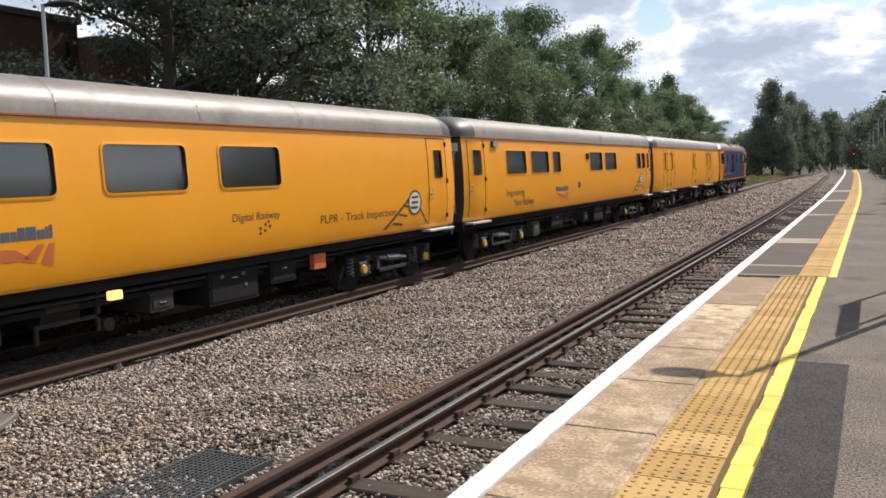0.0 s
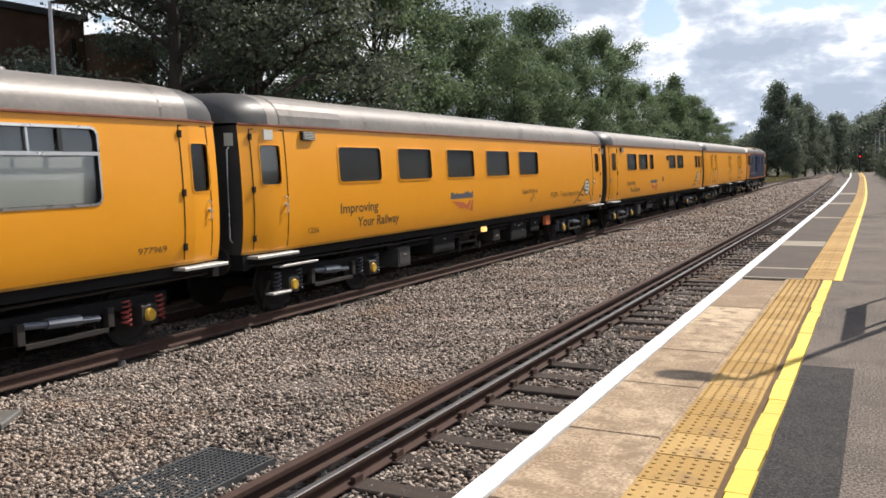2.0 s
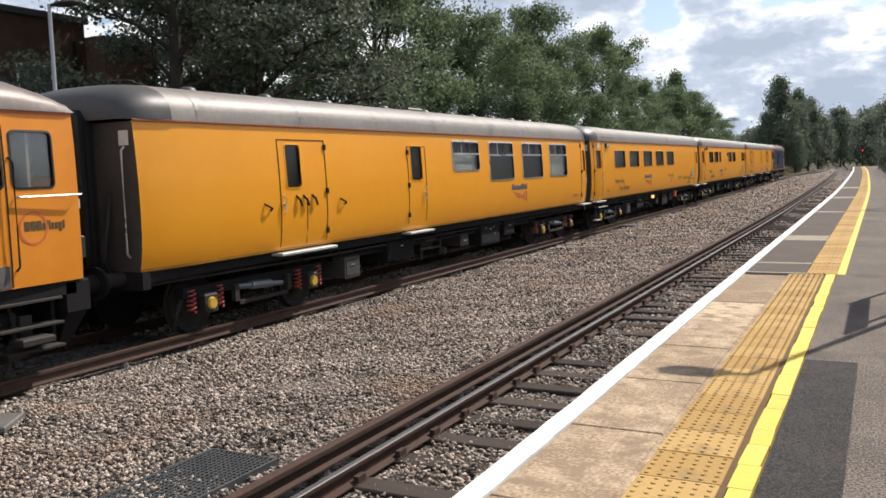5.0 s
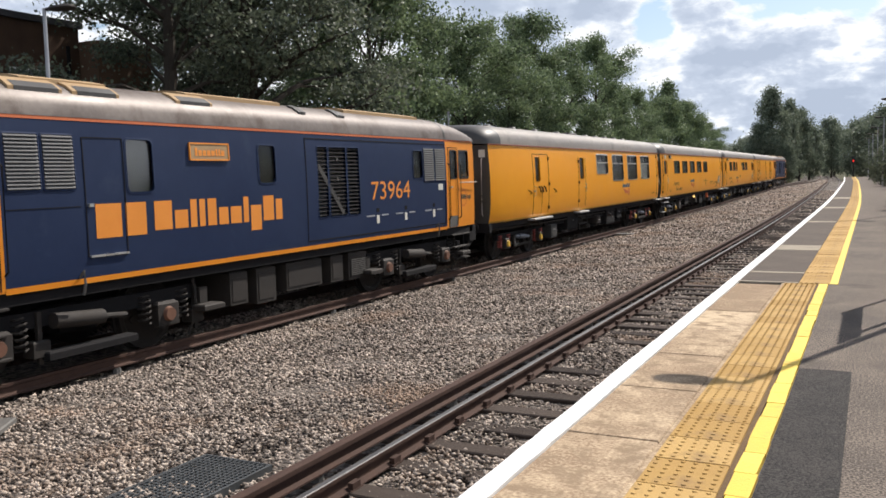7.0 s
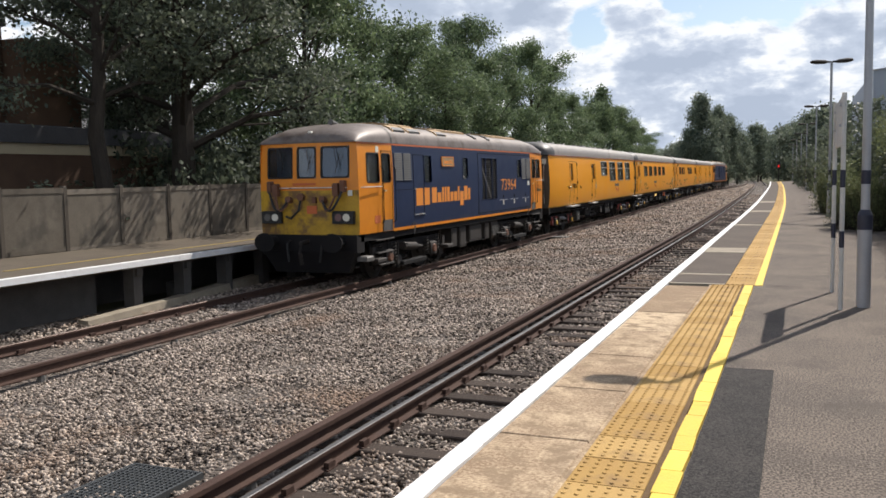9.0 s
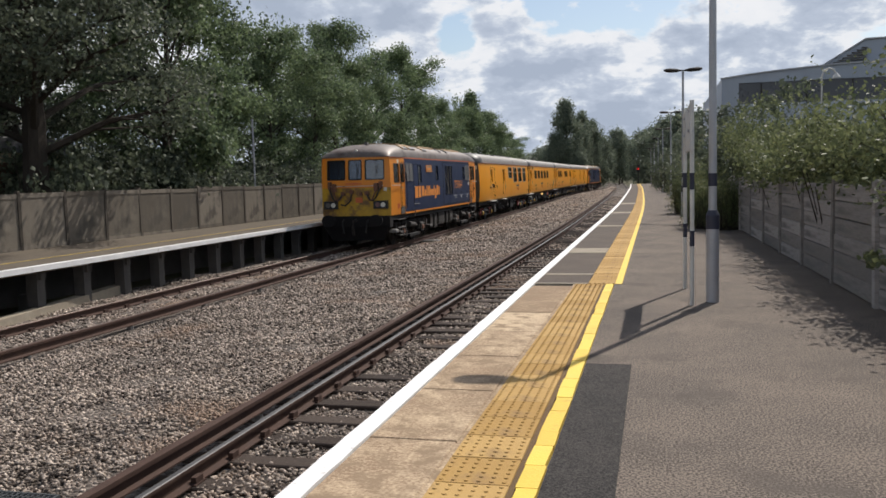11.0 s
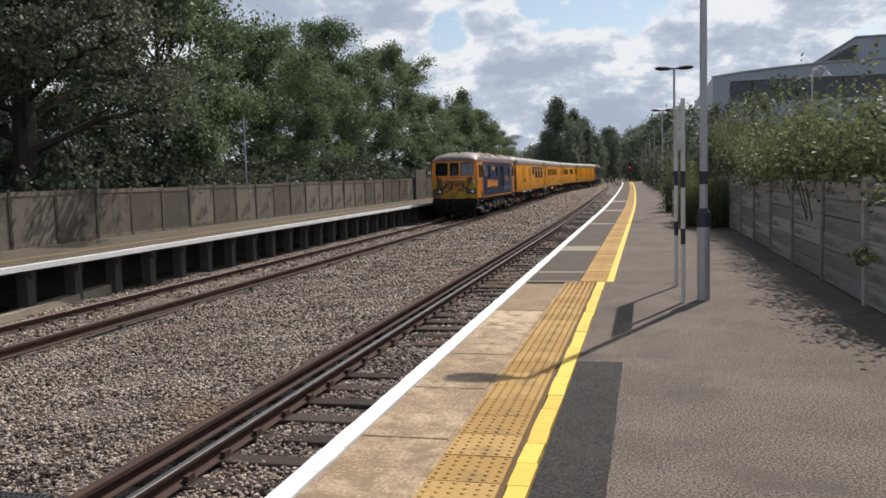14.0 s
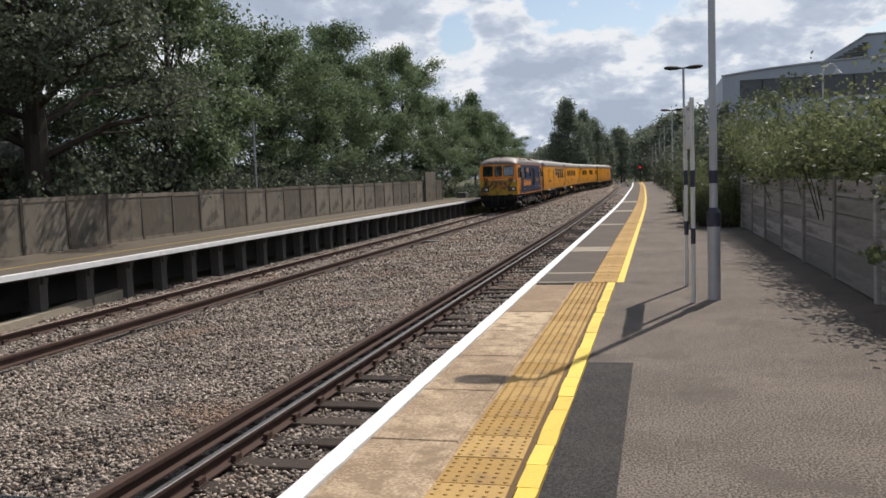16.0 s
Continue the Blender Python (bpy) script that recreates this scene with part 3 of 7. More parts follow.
# near platform
near = thing("platform_near", "near platform of asphalt edged with concrete slabs", "platform", kind="structure")
END_Y = 128
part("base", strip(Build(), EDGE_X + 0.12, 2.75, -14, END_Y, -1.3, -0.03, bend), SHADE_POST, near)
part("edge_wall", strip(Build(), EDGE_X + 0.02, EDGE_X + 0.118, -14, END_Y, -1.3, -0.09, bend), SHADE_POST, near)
part("asphalt", strip(Build(), -0.575, 2.75, -14, 12.09, -0.029, 0.0, straight).box(-0.7, -0.575, 12.0, 12.09, -0.029, -0.012), ASPHALT, near, "grey weathered asphalt")
part("asphalt", strip(Build(), -0.47, 2.75, 12.094, END_Y, -0.029, 0.0, bend), ASPHALT, near)
part("tarmac_patch", Build().box(-0.572, -0.21, -3, 6.93, -0.02, 0.004), TARMAC, near, "dark newer tarmac patch")
part("gap_filler", Build().box(-0.727, -0.697, -14, 12.09, -0.03, -0.006), GAP, near)
part("mortar_strip", Build().box(-1.146, -1.118, -14, 12.09, -0.03, -0.006), CONCRETE, near)
white = Build()
r = random.Random(8)
white.loft([[(EDGE_X + bend(y) + a, y, -0.09), (EDGE_X + 0.13 + bend(y) + b, y, -0.09), (EDGE_X + 0.13 + bend(y) + b, y, 0.007), (EDGE_X + bend(y) + a, y, 0.007)]
            for y, a, b in ((y, r.uniform(-0.005, 0.004), r.uniform(-0.006, 0.001)) for y in [*stations(-14, 26, 0.21), *stations(26.5, END_Y, 1.2)])], caps=True)
part("white_edge_line", white, WHITE, near, "white painted platform edge")
for i in range(20):
    y0 = -11.9 + i * 1.19
    y1 = min(y0 + 1.19, 12.085)
    if y1 - y0 > 0.2:
        tilt = r.uniform(-0.004, 0.003)
        part("slab", Build().slab(EDGE_X + 0.132, -1.15, y0 + 0.004, y1 - 0.004, -0.03, tilt, 0.008), CONCRETE, near)
part("worn_tarmac_strip", strip(Build(), EDGE_X + 0.132, -0.95, 12.2, END_Y, -0.03, -0.001, bend), OLD_TARMAC, near, "dark worn tarmac strip")
for y0, y1 in ((12.1, 12.19), (13.2, 13.36), (16.95, 18.0), (25.5, 26.1), (34, 35.2), (44, 46)):
    part("concrete_strip", Build().box(EDGE_X + 0.132 + bend(y0), -0.951 + bend(y0), y0, y1, -0.03, 0.003), KERB, near)
# tactile paving: blister slabs near, ribbed slabs beyond
blister = Build().slab(-0.194, 0.194, -0.197, 0.197, -0.03, 0, 0.004)
for i in range(6):
    for j in range(6):
        x, y = -0.1625 + 0.065 * i, -0.165 + 0.066 * j
        ring = lambda k, z: [(x + k * math.cos(a * math.pi / 3), y + k * math.sin(a * math.pi / 3), z) for a in range(6)]
        blister.loft([ring(0.0135, 0), ring(0.009, 0.006)], caps=True)
blister = blister.mesh("tactile_slab", TACTILE)
for i in range(41):
    part("tactile_slab", blister, TACTILE, near, at=pose(-0.923, 11.885 - 0.4 * i, 0.001 + r.uniform(-0.002, 0.003), 0, 0, r.uniform(-0.25, 0.25)))
ribbed = Build().slab(-0.187, 0.187, -0.197, 0.197, -0.03, 0, 0.004)
for i in range(6):
    ribbed.box(-0.17 + 0.062 * i, -0.14 + 0.062 * i, -0.19, 0.19, 0, 0.006)
ribbed = ribbed.mesh("tactile_slab", TACTILE)
for i in range(200):
    y = 12.3 + 0.4 * i
    part("tactile_slab", ribbed, TACTILE, near, at=pose(-0.757 + bend(y), y, 0.001 + r.uniform(-0.002, 0.003)))
part("tactile_strip", strip(Build(), -0.945, -0.57, 92.2, END_Y, -0.03, 0.003, bend), TACTILE, near)
y = -6.0
while y < 12.05:
    n = min(y + r.choice((0.28, 0.3, 0.34, 0.3, 0.46)), 12.09)
    sx = r.uniform(-0.006, 0.003)
    u, w_ = r.uniform(0.0, 0.008), r.uniform(0.0, 0.008)
    block = [(-0.693 + sx + u, y + 0.003), (-0.578 + sx - w_, y + 0.002), (-0.578 + sx - u * 0.5, n - 0.003), (-0.693 + sx + w_, n - 0.004)]
    top_z = 0.006 + r.uniform(-0.002, 0.002)
    part("yellow_line_block", Build().loft([[(bx, by, bz) for bx, by in block] for bz in (-0.03, top_z)], caps=True), YELLOW_LINE, near)
    y = n
part("yellow_line", strip(Build(), -0.568, -0.474, 12.094, END_Y, -0.03, 0.005, bend), YELLOW_LINE, near, "yellow painted line")

# earth bank behind the platform fence
single("ground_bank", Build().box(2.75, 90, -14, 300, -1.3, -0.02), EARTH, "weedy ground behind the platform fence", "ground", kind="structure")
single("ground_bank_far", Build().box(-90, -15.42, -14, 68, -1.3, -0.03), EARTH, "shaded earth behind the far platform fence", "ground", kind="structure")

# far platform: a deck on concrete legs
far = thing("platform_far", "far platform deck standing on short concrete legs", "platform", kind="structure")
fx = lambda y: -0.012 * max(0.0, y - 15)
part("deck", Build().loft([[(-15.35, y, -0.16), (-12.002 + fx(y), y, -0.16), (-12.002 + fx(y), y, -0.004), (-15.35, y, -0.004)] for y in stations(11, 64)], caps=True), DECK, far)
edge = Build()
edge.loft([[(-12.0 + fx(y), y, -0.11), (-11.86 + fx(y), y, -0.11), (-11.86 + fx(y), y, 0.0), (-12.0 + fx(y), y, 0.0)] for y in stations(-12, 64)], caps=True)
part("white_edge_line", edge, WHITE, far, "white painted platform edge")
part("yellow_line", strip(Build(), -13.05, -12.97, 11, 64, -0.004, 0.004, fx), DULL_LINE, far)
part("deck", strip(Build(), -15.35, -11.99, -12, 10.996, -0.16, -0.004, straight), DECK, far)
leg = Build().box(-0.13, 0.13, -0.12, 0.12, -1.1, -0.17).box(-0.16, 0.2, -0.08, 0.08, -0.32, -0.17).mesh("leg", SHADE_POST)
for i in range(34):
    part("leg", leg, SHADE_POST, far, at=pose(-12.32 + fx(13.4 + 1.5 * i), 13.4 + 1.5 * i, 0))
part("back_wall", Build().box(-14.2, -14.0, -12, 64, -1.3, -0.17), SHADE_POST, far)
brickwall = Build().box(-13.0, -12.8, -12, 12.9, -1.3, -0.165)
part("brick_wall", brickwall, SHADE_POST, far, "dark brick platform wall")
kerb = Build().loft([[(x, y, -1.15), (x - 0.3, y + 0.06, -1.15), (x - 0.29, y + 0.06, z), (x - 0.01, y, z)] for x, y, z in ((-11.72, 11.6, -0.93), (-11.98, 14.4, -0.89), (-12.4, 18.3, -0.8))], caps=True)
single("kerb_beam", kerb, KERB, "pale concrete kerb beam lying below the far platform", "kerb", kind="structure")
single("fallen_block", Build().slab(-13.2, -12.9, 15.4, 15.9, -1.1, -0.72, 0.02), UNDER_LIGHT, "pale block lying in the dark under the platform", "block")


# fences
fence_far = thing("fence_far", "grey concrete panel fence behind the far platform", "fence", kind="structure")
panel = Build().slab(-0.03, 0.03, 0.05, 1.67, -0.05, 1.42, 0.012).mesh("panel", FENCE)
rimmed = Build().box(0.03, 0.045, 0.05, 1.67, 1.3, 1.42).box(0.03, 0.045, 0.05, 1.67, 0, 0.1).mesh("panel_rim", FENCE)
post = Build().slab(-0.06, 0.055, -0.05, 0.05, -0.1, 1.47, 0.02).mesh("post", SHADED_FENCE_POST)
for i in range(29):
    y = 12.95 + i * 1.72
    px = -15.33
    a = pose(px, y, 0, r.uniform(-0.5, 0.5), r.uniform(-0.8, 0.8), 0)
    part("post", post, SHADED_FENCE_POST, fence_far, at=a)
    if i < 28:
        pp = part("panel", panel, FENCE, fence_far, at=pose(px, y, r.uniform(-0.03, 0.02)))
        part("panel_rim", rimmed, FENCE, pp)
tall = Build().slab(-0.06, 0.06, 0, 2.6, -0.05, 2.0, 0.02)
part("tall_panel", tall, FENCE, fence_far, at=pose(-15.2, 56.0, 0))
palisade = thing("palisade_fence", "pale grey steel palisade fence at the platform end", "fence", kind="structure")
pale = Build().loft([[(-0.012, -0.032, 0), (0.012, -0.032, 0), (0.012, 0.032, 0), (-0.012, 0.032, 0)], [(-0.012, -0.032, 2.0), (0.012, -0.032, 2.0), (0.012, 0.032, 2.0), (-0.012, 0.032, 2.0)],
                     [(-0.012, -0.004, 2.1), (0.012, -0.004, 2.1), (0.012, 0.004, 2.1), (-0.012, 0.004, 2.1)]], caps=True).mesh("pale", GALV)
for i in range(34):
    part("pale", pale, GALV, palisade, at=pose(-15.36, 7.6 + 0.145 * i, 0.03))
for z in (0.35, 1.75):
    part("cross_rail", Build().box(-15.42, -15.38, 7.4, 12.75, z, z + 0.05), GALV, palisade)
for y in (7.5, 10.1, 12.7):
    part("post", Build().box(-15.46, -15.38, y, y + 0.09, 0, 2.15), GALV, palisade)

fence = thing("fence_near", "weathered concrete plank fence along the near platform", "fence", kind="structure")
fence_x = lambda y: 2.5 - 0.016 * y
pst = Build().slab(-0.06, 0.06, -0.06, 0.06, -0.05, 1.4, 0.02).mesh("post", PLANK)
plank = Build().slab(-0.025, 0.025, 0.07, 2.13, 0.004, 0.212, 0.012).mesh("plank", PLANK)
for i in range(26):
    y = 1.3 + 2.2 * i
    tilt = math.degrees(math.atan(0.016))
    part("post", pst, PLANK, fence, at=pose(fence_x(y), y, 0, r.uniform(-0.6, 0.6), r.uniform(-1, 1), tilt))
    for j in range(6):
        part("plank", plank, PLANK, fence, at=pose(fence_x(y) + r.uniform(-0.006, 0.006), y, 0.02 + 0.218 * j, r.uniform(-0.2, 0.2), 0, tilt))


# ---- the train ----
def curve_x(table, z):
    for (z0, x0), (z1, x1) in zip(table, table[1:]):
        if z <= z1:
            return x0 + (x1 - x0) * max(0.0, (z - z0)) / (z1 - z0)
    return table[-1][1]


COACH_SIDE = [(1.10, 1.325), (1.2, 1.35), (1.35, 1.375), (1.6, 1.395), (1.9, 1.4), (2.3, 1.392), (2.7, 1.37), (3.0, 1.345), (3.14, 1.33)]
LOCO_SIDE = [(1.15, 1.31), (1.4, 1.32), (2.2, 1.32), (2.8, 1.305), (3.2, 1.28)]
COACH_LEN, LOCO_LEN = 20.15, 16.1


def taper(y, y0, y1, reach, amount):
    return amount * (max(0.0, (y0 + reach - y) / reach) + max(0.0, (y - y1 + reach) / reach))


def side_x(v, y, z):
    return curve_x(v["side"], z) - taper(y, v["y0"], v["y1"], v["reach"], v["amount"])


def skin(v, y0, y1, z0, z1, holes=(), sign=1, lift=0.0, inward=0.03):
    """Part of a vehicle's side between two stations and heights, with openings that have a reveal."""
    b = Build()
    ys = {y0, y1, *(c for h in holes for c in h[:2] if y0 < c < y1), *(c for c in (v["y0"] + v["reach"], v["y1"] - v["reach"]) if y0 < c < y1)}
    zs = {z0, z1, *(c for h in holes for c in h[2:4] if z0 < c < z1), *(c for c, _ in v["side"] if z0 < c < z1)}
    ys, zs = sorted(ys), sorted(zs)
    pt = lambda y, z, d=0.0: (sign * (side_x(v, y, z) + lift - d), y, z)
    index = {}
    for y in ys:
        for z in zs:
            index[y, z] = len(b.v)
            b.v.append(pt(y, z))
    for ya, yb in zip(ys, ys[1:]):
        for za, zb in zip(zs, zs[1:]):
            cy, cz = (ya + yb) / 2, (za + zb) / 2
            if not any(h[0] < cy < h[1] and h[2] < cz < h[3] for h in holes):
                b.f.append((index[ya, za], index[yb, za], index[yb, zb], index[ya, zb]))
    for h in holes:
        c = [(h[0], h[2]), (h[1], h[2]), (h[1], h[3]), (h[0], h[3])]
        b.loft([[pt(y, z) for y, z in c], [pt(y, z, inward) for y, z in c]])
    return b


def rounded(y0, y1, z0, z1, r, n=3):
    out = []
    for cy, cz, a0 in ((y1 - r, z1 - r, 0), (y0 + r, z1 - r, 90), (y0 + r, z0 + r, 180), (y1 - r, z0 + r, 270)):
        for k in range(n + 1):
            a = radians(a0 + 90 * k / n)
            out.append((cy + r * math.cos(a), cz + r * math.sin(a)))
    return out


def ring_on(v, y0, y1, z0, z1, w, proud=0.012, r=0.08, back=0.02):
    """A rounded frame round an opening in the side."""
    inner, outer = rounded(y0, y1, z0, z1, r), rounded(y0 - w, y1 + w, z0 - w, z1 + w, r + w)
    at = lambda pts, d: [(side_x(v, y, z) + d, y, z) for y, z in pts]
    return Build().loft([at(outer, 0.001), at(outer, proud * 0.7), at(inner, proud), at(inner, -back)])


def pane_on(v, y0, y1, z0, z1, d):
    """A sheet of glass 6 mm thick."""
    n = 3
    zs = [z0 + (z1 - z0) * k / n for k in range(n + 1)]
    ring = [(z, 0.0) for z in zs] + [(z, -0.006) for z in reversed(zs)]
    return Build().loft([[(side_x(v, y, z) + d + e, y, z) for z, e in ring] for y in (y0, y1)], caps=True)


def pane(v, h, d, material, parent):
    ob = part("pane", pane_on(v, *h, d), material, parent)
    ob.visible_shadow = False
    return ob


def line_on(v, pts, w=0.012, proud=0.004):
    """Narrow raised bead along points (y, z) of the side."""
    b = Build()
    for (ya, za), (yb, zb) in zip(pts, pts[1:]):
        n = max(1, int(abs(zb - za) / 0.25))
        for k in range(n):
            y0, z0, y1, z1 = ya + (yb - ya) * k / n, za + (zb - za) * k / n, ya + (yb - ya) * (k + 1) / n, za + (zb - za) * (k + 1) / n
            h = w / 2
            dy, dz = (0, h) if abs(y1 - y0) > abs(z1 - z0) else (h, 0)
            p = [(y0 - dy, z0 - dz), (y0 + dy, z0 + dz), (y1 + dy, z1 + dz), (y1 - dy, z1 - dz)]
            b.loft([[(side_x(v, y, z) + 0.001, y, z) for y, z in p], [(side_x(v, y, z) + proud, y, z) for y, z in p]], caps=True)
    return b


def patch_on(v, poly, proud=0.004):
    """A painted shape on the side, from points (y, z); four-cornered ones follow its curve."""
    b = Build()
    cells = [poly]
    if len(poly) == 4:
        n = 8
        at = lambda u, w_: tuple((poly[0][i] * (1 - u) + poly[1][i] * u) * (1 - w_) + (poly[3][i] * (1 - u) + poly[2][i] * u) * w_ for i in (0, 1))
        cells = [[at(k / n, j / 3), at((k + 1) / n, j / 3), at((k + 1) / n, (j + 1) / 3), at(k / n, (j + 1) / 3)] for k in range(n) for j in range(3)]
    for c in cells:
        b.add([(side_x(v, y, z) + proud, y, z) for y, z in c], [tuple(range(len(c)))])
    rim = [(y, z) for y, z in poly]
    b.loft([[(side_x(v, y, z) - 0.004, y, z) for y, z in rim], [(side_x(v, y, z) + proud, y, z) for y, z in rim]])
    return b


def bars_on(v, y, z, widths, heights, gap, slant=0.0):
    """A row of plain bars that stands for lettering."""
    b = Build()
    for wd, (lo, hi) in zip(widths, heights):
        if wd > 0:
            p = [(y, z + lo), (y + wd, z + lo), (y + wd + slant, z + hi), (y + slant, z + hi)]
            b.loft([[(side_x(v, a, c) + 0.0015, a, c) for a, c in p], [(side_x(v, a, c) + 0.004, a, c) for a, c in p]], caps=True)
        y += abs(wd) + gap
    return b


def bars(name, v, parent, y, z, widths, heights, gap, material, label=""):
    """The same, each bar a part of its own."""
    for wd, h in zip(widths, heights):
        part(name, bars_on(v, y, z, (wd,), (h,), gap), material, parent, label)
        y += wd + gap


def words_on(v, words, y, z, width, height, material, parent, bold=0.0, label=""):
    """Words in the built-in font, laid on the side. width: overall; height: of a capital."""
    data = bpy.data.curves.new("words", "FONT")
    data.body, data.size, data.offset, data.resolution_u = words, 1.0, bold, 3
    ob = bpy.data.objects.new("words", data)
    me = bpy.data.meshes.new_from_object(ob)
    bpy.data.objects.remove(ob)
    co = np.array([p.co for p in me.vertices])
    lo, span = co[:, 0].min(), co[:, 0].max() - co[:, 0].min()
    for p in me.vertices:
        py, pz = y + (p.co.x - lo) / span * width, z + p.co.y / 0.73 * height
        p.co = (side_x(v, py, pz) + 0.004, py, pz)
    me.materials.clear()
    me.materials.append(material)
    ob = new("lettering", me)
    ob.parent = parent
    return tagged(ob, label)


def roof_sections(half, z0, crown, stations_):
    """Roof cross-sections at (y, width factor, height factor)."""
    out = []
    for y, kw, kh in stations_:
        sec = []
        for k in range(17):
            a = math.pi * k / 16
            c, s = math.cos(a), math.sin(a)
            sec.append((half * kw * math.copysign(abs(c) ** 0.62, c), y, z0 + (crown - z0) * kh * s ** 0.8))
        out.append(sec)
    return out


def wheelset(vehicle, y, radius, turning):
    """A wheelset that turns as the train rolls."""
    b = Build()
    for s in (-1, 1):
        ring = lambda r, x: [(s * x, r * math.cos(2 * math.pi * i / 20), r * math.sin(2 * math.pi * i / 20)) for i in range(20)]
        b.loft([ring(radius + 0.03, 0.68), ring(radius + 0.03, 0.71), ring(radius, 0.72), ring(radius, 0.81), ring(radius * 0.86, 0.81), ring(radius * 0.8, 0.78), ring(0.15, 0.78), ring(0.13, 0.83)], caps=True)
        for k in range(3):
            a = 2 * math.pi * k / 3
            b.box(s * 0.785 - 0.012, s * 0.785 + 0.012, radius * 0.5 * math.cos(a) - 0.05, radius * 0.5 * math.cos(a) + 0.05, radius * 0.5 * math.sin(a) - 0.05, radius * 0.5 * math.sin(a) + 0.05)
    b.rod((-0.8, 0, 0), (0.8, 0, 0), 0.08, 10)
    ob = part("wheelset", b, UNDER_GREY, vehicle, at=pose(0, y, radius))
    turning.append((ob, y, radius))


def coil(b, x, y, z0, z1, r):
    pts = [(x + r * math.cos(a * 1.05), y + r * math.sin(a * 1.05), z0 + (z1 - z0) * a / 30) for a in range(31)]
    return b.tube(pts, 0.014, 5)


def coach_bogie(vehicle, yc, turning, springs, cap):
    for d in (-1.3, 1.3):
        wheelset(vehicle, yc + d, 0.457, turning)
    bogie = part("bogie", Build().box(-0.95, 0.95, yc - 0.25, yc + 0.25, 0.45, 0.75).box(0.93, 1.07, yc - 1.75, yc + 1.75, 0.58, 0.74).box(-1.07, -0.93, yc - 1.75, yc + 1.75, 0.58, 0.74), UNDER, vehicle)
    for d in (-1.3, 1.3):
        a = Build().slab(1.0, 1.2, yc + d - 0.14, yc + d + 0.14, 0.34, 0.62, 0.03)
        part("axlebox", a, UNDER_GREY, bogie)
        part("axle_cap", Build().rod((1.2, yc + d, 0.47), (1.24, yc + d, 0.47), 0.095, 14, 0.08), cap, bogie, smooth=True)
        for e in (-0.3, 0.3):
            part("spring", coil(Build(), 1.08, yc + d + e, 0.36, 0.7, 0.065), springs, bogie)
    part("damper", Build().rod((1.12, yc - 0.62, 0.62), (1.12, yc + 0.5, 0.54), 0.045, 8).rod((1.12, yc - 0.3, 0.6), (1.12, yc + 0.2, 0.57), 0.07, 8), SPRING, bogie)
    part("tie_bar", Build().box(1.1, 1.16, yc - 0.72, yc + 0.72, 0.34, 0.4).box(1.08, 1.16, yc - 0.72, yc - 0.62, 0.34, 0.66).box(1.08, 1.16, yc + 0.62, yc + 0.72, 0.34, 0.66), UNDER_GREY, bogie)
    part("lifeguard", Build().tube([(1.0, yc - 1.7, 0.6), (1.0, yc - 1.85, 0.35), (0.95, yc - 1.85, 0.12)], 0.03), UNDER_GREY, bogie)


def buffers(vehicle, y, d, z=1.02):
    for x in (-0.86, 0.86):
        b = Build().rod((x, y, z), (x, y + d * 0.42, z), 0.1, 12).rod((x, y + d * 0.42, z), (x, y + d * 0.47, z), 0.22, 18)
        part("buffer", b, UNDER_GREY, vehicle, smooth=True)


def door_on(v, coach, y0, y1, z0, z1, hinge, window=None, handles=True, paint=None):
    """A hung door: its outline, hinges, drop window and handles."""
    d = part("door", line_on(v, [(y0, z0), (y0, z1), (y1, z1), (y1, z0)], 0.014, 0.008), UNDER, coach)
    for z in (z0 + 0.18, (z0 + z1) / 2, z1 - 0.12):
        y = y0 if hinge < 0 else y1
        part("hinge", Build().box(side_x(v, y, z), side_x(v, y, z) + 0.03, y - 0.03, y + 0.03, z - 0.05, z + 0.05), UNDER, d)
    if window:
        a, b, c, e = window
        part("window_frame", ring_on(v, a, b, c, e, 0.025, 0.012, 0.05, 0.03), v["paint"], d)
        pane(v, (a, b, c, e), -0.03, GLASS, d)
    if handles:
        y = y1 - 0.07 if hinge < 0 else y0 + 0.07
        x = side_x(v, y, 1.85)
        part("handle", Build().tube([(x, y, 1.72), (x + 0.05, y, 1.74), (x + 0.05, y, 1.98), (x, y, 2.0)], 0.012).rod((x, y, 1.86), (x + 0.05, y, 1.86), 0.03, 8), CHROME, d)
    return d


